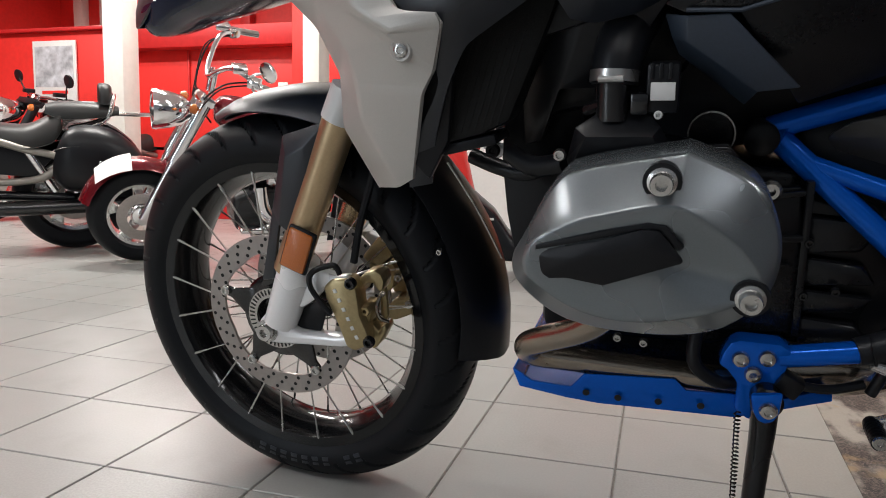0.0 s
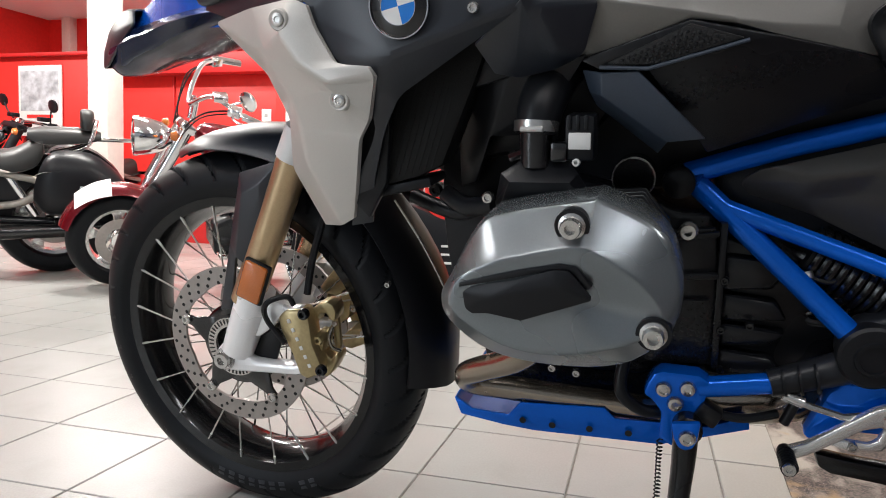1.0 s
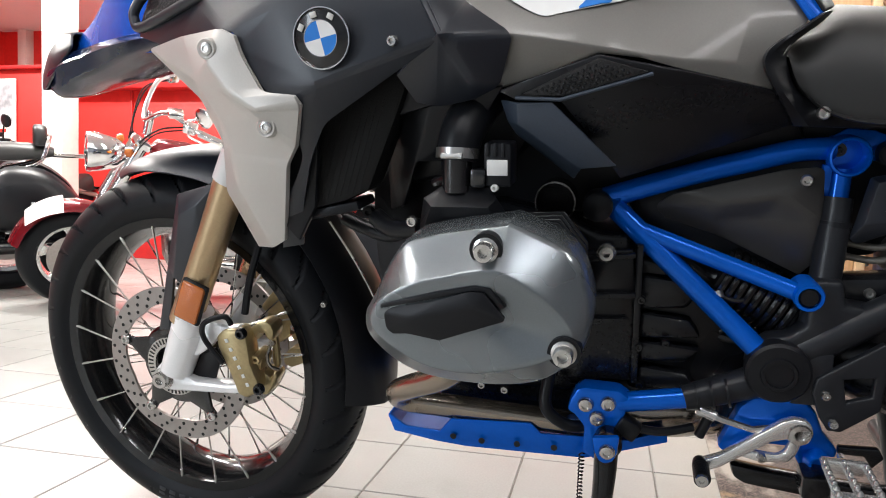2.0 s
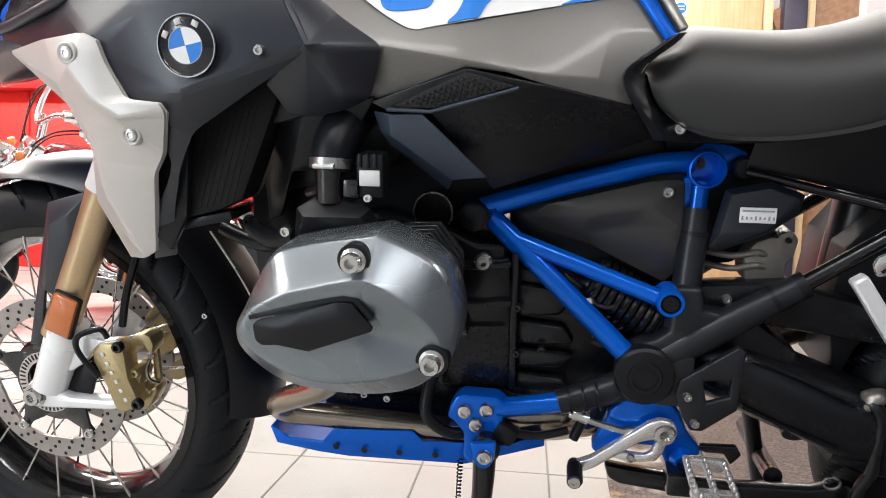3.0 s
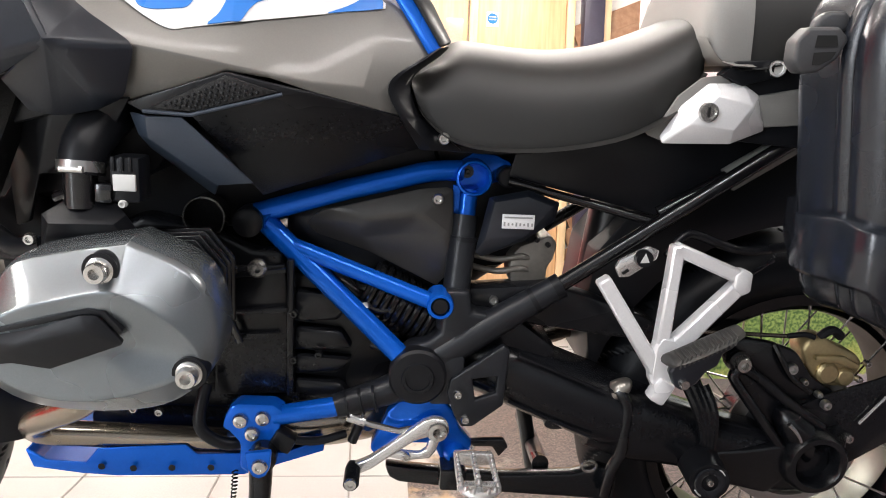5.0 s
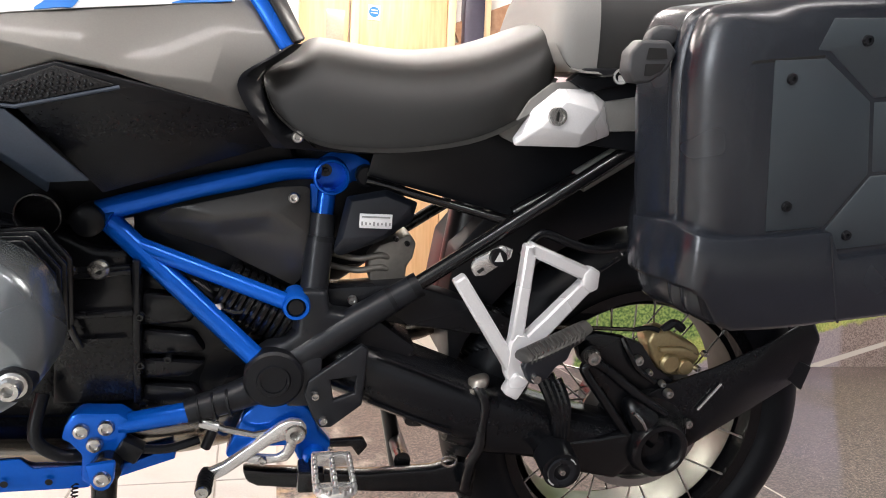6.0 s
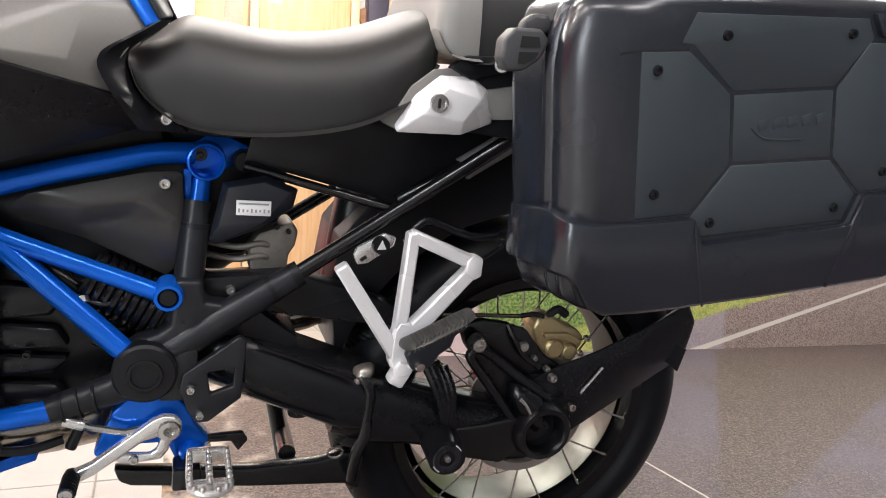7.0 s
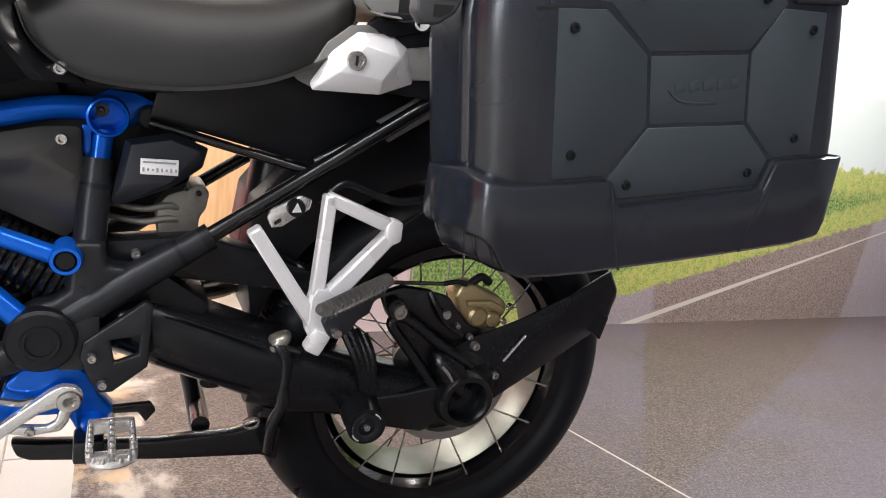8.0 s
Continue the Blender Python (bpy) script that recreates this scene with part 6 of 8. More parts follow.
for at in ((1.52, -0.12, 0.395), (1.563, -0.12, 0.343)):
    part("hugger_bolt", bolt(at, 0.0075, depth=0.008), STEEL, hug)

# cast guard plate, footrest hanger and controls
guard = facets([(0.963, -0.163, 0.419), (0.967, -0.163, 0.439), (1.006, -0.163, 0.467), (1.035, -0.163, 0.489), (1.044, -0.163, 0.483), (1.04, -0.163, 0.403), (1.0, -0.163, 0.371), (0.985, -0.163, 0.371), (0.974, -0.163, 0.388), (0.996, -0.163, 0.44), (1.03, -0.163, 0.445), (1.029, -0.163, 0.42), (1.002, -0.163, 0.41)],
     [(0, 1, 9, 12), (1, 2, 10, 9), (2, 3, 10), (3, 4, 10), (4, 5, 11, 10), (5, 6, 12, 11), (6, 7, 8, 12), (8, 0, 12)], 0.012, 0.004, 3)
part("heel_guard", guard, FRAME_BLACK, bike, "black cast heel guard plate with an open window")
part("guard_web", prism([(0.94, 0.4), (0.95, 0.47), (0.985, 0.47), (0.985, 0.4)], -0.158, -0.13, 0.004), FRAME_BLACK, bike, "black web behind the guard plate")
for bx, bz in ((0.977, 0.421), (0.989, 0.385)):
    part("guard_bolt", bolt((bx, -0.168, bz), 0.006), STEEL, bike)
part("footrest_hanger", prism([(0.885, 0.382), (0.9, 0.4), (0.96, 0.402), (0.975, 0.385), (0.985, 0.36), (1.005, 0.335), (0.998, 0.312), (0.98, 0.3), (0.96, 0.312), (0.95, 0.335), (0.91, 0.335), (0.868, 0.318), (0.862, 0.325)], -0.145, -0.115, 0.006), BLUE, bike, "blue footrest hanger")
part("hanger_boss", lathe([(0, 0.004), (0.006, 0.004), (0.008, 0.012), (0.011, 0.012), (0.016, 0.0), (0.016, -0.02)], (0.98, -0.15, 0.322), 20), BLUE, bike, "blue hanger boss")
part("pivot_bolt", lathe([(0, 0.006), (0.006, 0.006), (0.007, 0.01), (0.0125, 0.009), (0.0155, 0.004), (0.0155, 0)], (0.953, -0.166, 0.367), 24), STEEL, bike, "bright gear lever pivot bolt")
lever = part("gear_lever", prism([(0.968, 0.376), (0.96, 0.385), (0.946, 0.387), (0.932, 0.381), (0.862, 0.326), (0.838, 0.315), (0.834, 0.305), (0.842, 0.298), (0.866, 0.31), (0.922, 0.352), (0.94, 0.358), (0.955, 0.353), (0.968, 0.362)], -0.172, -0.158, 0.004, 3), ALU, bike, "bare aluminium gear lever")
part("lever_web", prism([(0.945, 0.36), (0.958, 0.356), (0.952, 0.337), (0.944, 0.326), (0.91, 0.322), (0.888, 0.327), (0.9, 0.336), (0.93, 0.334), (0.938, 0.34)], -0.17, -0.159, 0.003), ALU, lever)
part("web_bolt", bolt((0.912, -0.171, 0.33), 0.006), STEEL, lever)
tip = part("lever_tip", tube([(0.841, -0.16, 0.308), (0.84, -0.212, 0.312)], 0.0095, 16, 1), RUBBER, lever, "black ribbed rubber toe piece")
part("tip_screw", lathe([(0, 0.001), (0.003, 0.001), (0.0035, 0.003), (0.0075, 0.003), (0.0085, 0.0)], (0.84, -0.212, 0.312), 16), STEEL, lever)
for k in range(6):
    part("tip_rib", tube([(0.8408, -0.17 - 0.007 * k, 0.309 + 0.0005 * k), (0.8408, -0.173 - 0.007 * k, 0.309 + 0.0005 * k)], 0.0105, 14, 1), RUBBER, lever)
part("gear_linkage", tube([(0.835, -0.165, 0.384), (0.862, -0.165, 0.374), (0.9, -0.16, 0.362), (0.93, -0.155, 0.366)], 0.0045, 8, 1), STEEL, bike, "thin steel gear linkage")
part("linkage_joint", tube([(0.832, -0.165, 0.385), (0.855, -0.165, 0.377)], 0.007, 10, 1), ALU, bike)
part("linkage_boot", tube([(0.85, -0.15, 0.372), (0.838, -0.15, 0.34)], 0.007, 10, 1), BLACK_PLASTIC, bike, "black linkage stop")
# serrated rider footrest, seen from its end
fp = part("footrest", join(tube([(0.978, -0.185, 0.345), (0.977, -0.265, 0.345), (0.984, -0.28, 0.344), (1.0, -0.286, 0.344), (1.016, -0.28, 0.344), (1.023, -0.265, 0.345), (1.022, -0.185, 0.345)], 0.0042, 8, 4),
     tube([(1.0, -0.172, 0.345), (1.0, -0.284, 0.344)], 0.0042, 8, 1), prism([(0.974, 0.35), (1.026, 0.35), (1.022, 0.332), (0.978, 0.332)], -0.196, -0.184, 0.003),
     prism([(0.974, 0.341), (1.026, 0.341), (1.026, 0.331), (0.974, 0.331)], -0.258, -0.246, 0.002)), ALU, bike, "serrated cast metal rider footrest")
for px, py in [(0.9775, -0.2 - 0.0115 * j) for j in range(7)] + [(1.0225, -0.2 - 0.0115 * j) for j in range(7)] + [(1.0, -0.195 - 0.0135 * j) for j in range(6)] + [(0.982, -0.279), (0.991, -0.284), (1.009, -0.284), (1.018, -0.279)]:
    part("footrest_tooth", lathe([(0.0036, -0.003), (0.0034, 0.003), (0.0016, 0.0055), (0, 0.0055)], (px, py, 0.347), 8, (-90, 0, 0)), STEEL, fp)
part("footrest_spring_plate", prism([(1.0, 0.35), (1.045, 0.352), (1.052, 0.34), (1.04, 0.325), (1.03, 0.34), (1.0, 0.34)], -0.16, -0.15, 0.002), BLACK_METAL, bike, "black footrest bracket plate")
part("footrest_clevis", box((0.975, -0.17, 0.305), (0.035, 0.04, 0.03), 0.004), BLACK_METAL, bike, "black footrest clevis")

# centre stand, folded up
part("centre_stand", prism([(0.883, 0.283), (0.89, 0.262), (0.905, 0.254), (1.065, 0.238), (1.2, 0.23), (1.225, 0.218), (1.228, 0.275), (1.2, 0.284), (1.16, 0.272), (1.06, 0.268), (0.92, 0.278)], -0.112, -0.088, 0.006), BLACK_METAL, bike, "black folded centre stand")
part("stand_cross_bar", tube([(1.118, -0.08, 0.27), (1.125, 0.02, 0.25), (1.125, 0.12, 0.25)], 0.013, 12, 1), BLACK_METAL, bike)
part("stand_leg", tube([(1.1, 0.02, 0.34), (1.13, 0.02, 0.2)], 0.0125, 14, 1), BLACK_METAL, bike, "black centre stand leg")
horn = part("stand_tang", tube([(1.19, -0.125, 0.408), (1.206, -0.142, 0.416), (1.217, -0.146, 0.395), (1.2165, -0.146, 0.36), (1.216, -0.144, 0.325), (1.208, -0.14, 0.3), (1.206, -0.132, 0.27), (1.208, -0.12, 0.245)], 0.0085, 12, 5), BLACK_METAL, bike, "black centre stand foot lever")
part("tang_cap", oval([(1.19, -0.125, 0.404, 0.004, 0.006), (1.194, -0.13, 0.41, 0.013, 0.014), (1.205, -0.134, 0.418, 0.015, 0.0145), (1.218, -0.134, 0.424, 0.013, 0.011), (1.2235, -0.132, 0.425, 0.006, 0.006)], 18, 2.0, 3), mat("worn_steel", (0.3, 0.28, 0.25), 0.32, metal=0.8, vary=0.2), horn, "worn bright end of the lever", 70)
part("stand_loop", tube([(1.183 + 0.011 * math.cos(a), -0.112, 0.285 + 0.009 * math.sin(a)) for a in [0.628 * j for j in range(11)]], 0.002, 6, 1), STEEL, bike, "small wire loop")

part("swingarm_boot", prism([(0.98, 0.43), (0.985, 0.52), (1.05, 0.52), (1.12, 0.47), (1.1, 0.42), (1.03, 0.4)], -0.125, 0.05, 0.012), BLACK_SATIN, bike, "black rubber swingarm boot")
PIPE_GREY = mat("dull_cast_metal", (0.2, 0.185, 0.165), 0.4, metal=0.5, vary=0.15, grain=120, bump=0.1)
# upper link, shock and silver hydraulic unit behind the frame
part("upper_link", prism([(0.985, 0.552), (0.99, 0.518), (1.0, 0.512), (1.19, 0.487), (1.26, 0.48), (1.26, 0.51), (1.21, 0.53), (1.1, 0.562)], -0.115, -0.07, 0.008), BLACK_SATIN, bike, "black upper swingarm rail")
part("link_bolt", bolt((1.024, -0.117, 0.537), 0.0065), STEEL, bike)
part("hydraulic_unit", prism([(1.045, 0.59), (1.06, 0.608), (1.102, 0.625), (1.112, 0.612), (1.108, 0.59), (1.1, 0.578), (1.1, 0.555), (1.05, 0.552)], -0.09, -0.03, 0.005), PIPE_GREY, bike, "grey cast hydraulic unit")
for bx, bz in ((1.098, 0.612), (1.082, 0.618)):
    part("unit_screw", bolt((bx, -0.09, bz), 0.004), BLACK_METAL, bike)
for z in (0.575, 0.592):
    part("hydraulic_pipe", tube([(0.99, -0.075, z), (1.03, -0.088, z - 0.004), (1.06, -0.092, z + 0.002), (1.075, -0.085, z - 0.002)], 0.0045, 10), PIPE_GREY, bike, "bent dull metal pipe")
part("pipe_elbow", tube([(1.06, -0.1, 0.55), (1.085, -0.1, 0.535), (1.09, -0.095, 0.51), (1.07, -0.09, 0.49)], 0.008, 10), PIPE_GREY, bike, "grey hose elbow")
part("shock_body", tube([(1.19, 0.0, 0.47), (1.21, 0.0, 0.66)], 0.032, 18, 1), BLACK_METAL, bike, "black shock absorber body")
part("exhaust_pipe", tube([(1.0, 0.05, 0.42), (1.15, 0.06, 0.44), (1.3, 0.09, 0.5), (1.4, 0.1, 0.56)], 0.026, 16, 4), EXHAUST, bike, "heat-stained exhaust pipe")
part("inner_fender", prism([(1.165, 0.52), (1.175, 0.6), (1.22, 0.66), (1.26, 0.72), (1.48, 0.78), (1.478, 0.652), (1.420, 0.642), (1.365, 0.622), (1.315, 0.592), (1.270, 0.555), (1.233, 0.510), (1.203, 0.460), (1.183, 0.405)], -0.07, 0.09, 0.004), BLACK_PLASTIC, bike, "black inner rear fender")
part("case_bracket", prism([(1.3, 0.77), (1.31, 0.845), (1.35, 0.88), (1.46, 0.9), (1.46, 0.76)], -0.145, -0.125, 0.003), BLACK_PLASTIC, bike, "black case carrier plate")
part("tail_frame", prism([(1.2, 0.74), (1.3, 0.78), (1.6, 0.86), (1.66, 0.86), (1.62, 0.82), (1.4, 0.76), (1.24, 0.66)], -0.1, 0.1, 0.006), BLACK_PLASTIC, bike, "black tail tray")

# covers under the seat
SIDE_GREY = mat("side_cover_plastic", (0.04, 0.038, 0.036), 0.36, vary=0.08, grain=500, bump=0.03)
side = part("side_cover", facets([(0.767, -0.1, 0.634), (0.79, -0.112, 0.652), (0.805, -0.118, 0.657), (0.92, -0.116, 0.687), (0.961, -0.112, 0.69), (0.968, -0.112, 0.58), (0.945, -0.108, 0.553), (0.85, -0.1, 0.597), (0.781, -0.098, 0.618), (0.85, -0.126, 0.645), (0.915, -0.128, 0.655), (0.95, -0.122, 0.628), (0.895, -0.112, 0.628), (0.84, -0.11, 0.62)],
     [(0, 1, 2, 9), (2, 3, 10, 9), (3, 4, 10), (4, 5, 11, 10), (9, 10, 12, 13), (10, 11, 12), (12, 11, 5, 6), (13, 12, 6, 7), (0, 9, 13, 8), (13, 7, 8)], 0.004, 0.001, 2, 0.006), SIDE_GREY, bike, "dark grey plastic side cover", 60)
part("cover_screw", bolt((0.941, -0.117, 0.674), 0.0075), STEEL, side)
box_cover = part("cover_box", facets([(0.993, -0.12, 0.604), (1.008, -0.12, 0.68), (1.06, -0.12, 0.692), (1.104, -0.118, 0.676), (1.098, -0.12, 0.65), (1.06, -0.12, 0.622), (1.003, -0.12, 0.598), (1.005, -0.132, 0.625), (1.015, -0.132, 0.675), (1.058, -0.132, 0.684), (1.092, -0.13, 0.672), (1.06, -0.132, 0.632)],
     [(0, 1, 8, 7), (1, 2, 9, 8), (2, 3, 10, 9), (3, 4, 10), (4, 5, 11, 10), (5, 6, 11), (6, 0, 7, 11), (7, 8, 9, 10, 11)], 0.004, 0.003), DARK_PLASTIC, bike, "black plastic electronics cover", 25)
plate = part("type_plate", box((1.0465, -0.1345, 0.651), (0.043, 0.0014, 0.0195), 0.0008), ALU_PAINT, box_cover, "small silver type plate with unreadable print")
part("print_bar", box((1.0465, -0.1356, 0.6565), (0.037, 0.0008, 0.002), 0), GREY_LABEL, plate)
for k in range(8):
    part("print_bar", box((1.0285 + 0.0052 * k, -0.1356, 0.6475), (0.0022, 0.0006, 0.005 - 0.0012 * (k % 3)), 0), GREY_LABEL, plate)
part("rear_panel", facets([(1.035, -0.1, 0.705), (1.05, -0.105, 0.77), (1.2, -0.11, 0.82), (1.39, -0.1, 0.83), (1.4, -0.1, 0.77), (1.235, -0.112, 0.662), (1.12, -0.108, 0.74), (1.23, -0.112, 0.75)],
     [(0, 1, 6), (1, 2, 7, 6), (2, 3, 4, 7), (0, 6, 7, 5), (7, 4, 5)], 0.005, 0.002), BLACK_PLASTIC, bike, "black rear side panel")
mount = part("grab_mount", facets([(1.211, -0.16, 0.772), (1.236, -0.158, 0.812), (1.268, -0.155, 0.84), (1.312, -0.153, 0.843), (1.338, -0.15, 0.828), (1.35, -0.152, 0.784), (1.302, -0.163, 0.766), (1.215, -0.163, 0.763), (1.245, -0.174, 0.79), (1.275, -0.174, 0.825), (1.3, -0.176, 0.785), (1.322, -0.172, 0.815)],
     [(0, 1, 8), (1, 2, 9, 8), (2, 3, 11, 9), (3, 4, 11), (4, 5, 11), (11, 5, 6, 10), (6, 7, 8, 10), (0, 8, 7), (8, 9, 11, 10)], 0.012, 0.003), ALU_PAINT, bike, "silver case mount with a key lock", 25)
lock = part("key_lock", lathe([(0.0, 0.002), (0.008, 0.002), (0.0085, 0.005), (0.0115, 0.005), (0.0125, 0.0)], (1.264, -0.1745, 0.805), 24), STEEL, mount, "bright key lock")
part("key_slot", box((1.264, -0.1775, 0.805), (0.003, 0.001, 0.012), 0), SHADE_BLACK, lock)
part("mount_plate", prism([(1.192, 0.779), (1.214, 0.79), (1.232, 0.822), (1.26, 0.846), (1.285, 0.85), (1.3, 0.84), (1.24, 0.8), (1.216, 0.766), (1.2, 0.772)], -0.155, -0.148, 0.002), GREY_VINYL, bike, "grey mount plate")
# the rail end's shadow is put into its darker grey colour
part("mount_bar", prism([(1.33, 0.826), (1.42, 0.845), (1.42, 0.795), (1.345, 0.788)], -0.152, -0.135, 0.003), GREY_VINYL, bike, "case rail end, greyed for the shade it lies in")
part("mount_stud", lathe([(0.0, -0.004), (0.006, -0.004), (0.007, 0.006), (0.0095, 0.006), (0.0105, 0.0), (0.01, -0.03)], (1.348, -0.165, 0.861), 20, (0, 0, -25)), STEEL, bike, "bright mount stud")
part("mount_arm", prism([(1.28, 0.85), (1.3, 0.868), (1.36, 0.872), (1.35, 0.85), (1.31, 0.838)], -0.16, -0.14, 0.003), BLACK_PLASTIC, bike, "black mount arm")
part("tail_pipe_stay", tube([(1.24, -0.115, 0.664), (1.37, -0.115, 0.742)], 0.012, 12, 1), BLACK_GLOSS, bike, "black flat rail")
part("tail_pipe_cover", tube([(1.33, -0.112, 0.715), (1.41, -0.112, 0.768)], 0.017, 14, 1), GREY_VINYL, bike, "grey exhaust guard tube")
# luggage rail and its plate
part("case_rail", tube([(1.245, -0.15, 0.615), (1.26, -0.145, 0.636), (1.28, -0.142, 0.645), (1.32, -0.14, 0.632), (1.36, -0.14, 0.624), (1.42, -0.14, 0.634)], 0.0065, 10), BLACK_METAL, bike, "bent black luggage rail")
rp = part("rail_plate", prism([(1.172, 0.602), (1.176, 0.612), (1.212, 0.632), (1.228, 0.627), (1.226, 0.615), (1.192, 0.59), (1.178, 0.588)], -0.168, -0.16, 0.003), ALU, bike, "slotted bright mounting plate")
part("plate_knob", lathe([(0, 0.003), (0.004, 0.003), (0.0045, 0.008), (0.011, 0.008), (0.012, 0.0)], (1.206, -0.17, 0.617), 20), BLACK_PLASTIC, rp, "black knob with a pale triangle")
part("knob_mark", prism([(1.2, 0.612), (1.212, 0.613), (1.206, 0.625)], -0.1788, -0.1778, 0), WHITE_LABEL, rp)
part("plate_slot", prism([(1.18, 0.596), (1.188, 0.602), (1.19, 0.598), (1.183, 0.593)], -0.1688, -0.1675, 0), SHADE_BLACK, rp)

# pillion footrest frame
def bar(p, q, w0, w1, y0=-0.181, y1=-0.16):
    """A bevelled flat bar from p to q in the plane of x and z."""
    d = Vector((q[0] - p[0], q[1] - p[1])).normalized()
    u, v = -d.y, d.x
    return prism([(p[0] + u * w0, p[1] + v * w0), (q[0] + u * w1, q[1] + v * w1), (q[0] - u * w1, q[1] - v * w1), (p[0] - u * w0, p[1] - v * w0)], y0, y1, 0.0028, 1)


peg = part("pillion_bracket", prism([(1.232, 0.5), (1.24, 0.515), (1.256, 0.512), (1.27, 0.502), (1.264, 0.475), (1.258, 0.45), (1.24, 0.436), (1.23, 0.455)], -0.182, -0.16, 0.004, 1), ALU_PAINT, bike, "silver cast pillion footrest bracket", 35)
for p, q, w0, w1 in (((1.155, 0.588), (1.243, 0.46), 0.0095, 0.0105), ((1.249, 0.636), (1.243, 0.5), 0.008, 0.009), ((1.246, 0.632), (1.342, 0.594), 0.0085, 0.0095), ((1.343, 0.592), (1.262, 0.498), 0.0095, 0.0125), ((1.262, 0.505), (1.25, 0.45), 0.012, 0.011)):
    part("bracket_bar", bar(p, q, w0, w1), ALU_PAINT, peg)
part("bracket_corner", prism([(1.325, 0.6), (1.336, 0.609), (1.35, 0.604), (1.35, 0.578), (1.338, 0.572), (1.326, 0.582)], -0.183, -0.162, 0.004, 2), ALU_PAINT, peg)
part("bracket_stud", tube([(1.345, -0.165, 0.592), (1.385, -0.16, 0.618)], 0.003, 8, 1), BLACK_METAL, bike)
pp = part("pillion_footrest", prism([(1.242, 0.478), (1.252, 0.497), (1.318, 0.528), (1.327, 0.524), (1.322, 0.512), (1.31, 0.505), (1.305, 0.488), (1.29, 0.478), (1.28, 0.462), (1.262, 0.452), (1.252, 0.458)], -0.214, -0.2, 0.004, 3), DARK_PLASTIC, bike, "dark rubber topped folded pillion footrest")
part("rubber_pad", skin([[(x, -0.212 - w, z), (x + 0.004, -0.212 - w, z + 0.006), (x + 0.001, -0.2, z + 0.011), (x - 0.003, -0.19, z + 0.006), (x - 0.004, -0.19, z - 0.004)] for x, z, w in ((1.243, 0.487, 0.008), (1.26, 0.495, 0.012), (1.29, 0.51, 0.012), (1.318, 0.524, 0.01), (1.329, 0.529, 0.005))], True, True, 3, 2), SIDE_GREY, pp, "worn grey rubber edge pad", 60)
for k in range(13):
    part("rubber_rib", tube([(1.25 + 0.0056 * k, -0.226, 0.488 + 0.0028 * k), (1.2535 + 0.0056 * k, -0.222, 0.4985 + 0.0028 * k), (1.251 + 0.0056 * k, -0.2, 0.5025 + 0.0028 * k)], 0.0014, 6, 1), SIDE_GREY, pp)
part("footrest_pin", tube([(1.258, -0.196, 0.464), (1.262, -0.222, 0.464)], 0.006, 10, 1), STEEL, pp, "bright hinge pin")
part("footrest_foot", box((1.247, -0.178, 0.438), (0.024, 0.024, 0.034), 0.005, (0, 28, 0)), ALU_PAINT, bike, "bright cast footrest foot")

# ---- the side case ----
case = thing("pannier_case", "black ribbed plastic side case with a panelled lid", "luggage case", LEANING)


def case_ring(y, xf, cut=0.0):
    p = [(xf + 0.022, 0.7), (xf + 0.007, 0.8), (xf - 0.002, 0.87), (xf + 0.004, 0.915 - cut), (xf + 0.016, 0.932 - cut), (xf + 0.05, 0.942 - cut), (1.45, 0.958 - cut), (1.65, 0.978 - cut), (1.745 - cut, 0.985 - cut), (1.785 - cut, 0.975 - cut), (1.8 - cut, 0.945 - cut), (1.822 - cut, 0.85), (1.84 - cut, 0.77), (1.843 - cut, 0.69), (1.838 - cut, 0.668 + cut), (1.81 - cut, 0.655 + cut), (1.65, 0.632 + cut), (1.53, 0.617 + cut), (xf + 0.13, 0.606 + cut), (xf + 0.08, 0.6 + cut), (xf + 0.05, 0.61 + cut), (xf + 0.038, 0.63 + cut)]
    return [(x, y, z) for x, z in p]


body = part("case_body", skin([case_ring(-0.17, 1.38, 0.012), case_ring(-0.178, 1.372), case_ring(-0.25, 1.334), case_ring(-0.298, 1.304), case_ring(-0.31, 1.303), case_ring(-0.35, 1.326)], True, True, 1, 2), CASE_PLASTIC, case, "black case shell", 50)
LID_ROWS = ((-0.34, 1.322), (-0.345, 1.317), (-0.352, 1.3155), (-0.357, 1.318), (-0.361, 1.3245), (-0.365, 1.321), (-0.371, 1.3195), (-0.379, 1.3225), (-0.386, 1.328, 0.0005), (-0.392, 1.3345, 0.002), (-0.397, 1.342, 0.004), (-0.4012, 1.35, 0.007), (-0.4045, 1.3582, 0.011), (-0.4068, 1.366, 0.016), (-0.4082, 1.373, 0.022), (-0.4088, 1.379, 0.03), (-0.4088, 1.384, 0.04))
lid = part("case_lid", skin([case_ring(*row) for row in LID_ROWS], True, True, 1, 3), CASE_PLASTIC, case, "black moulded case lid", 60)
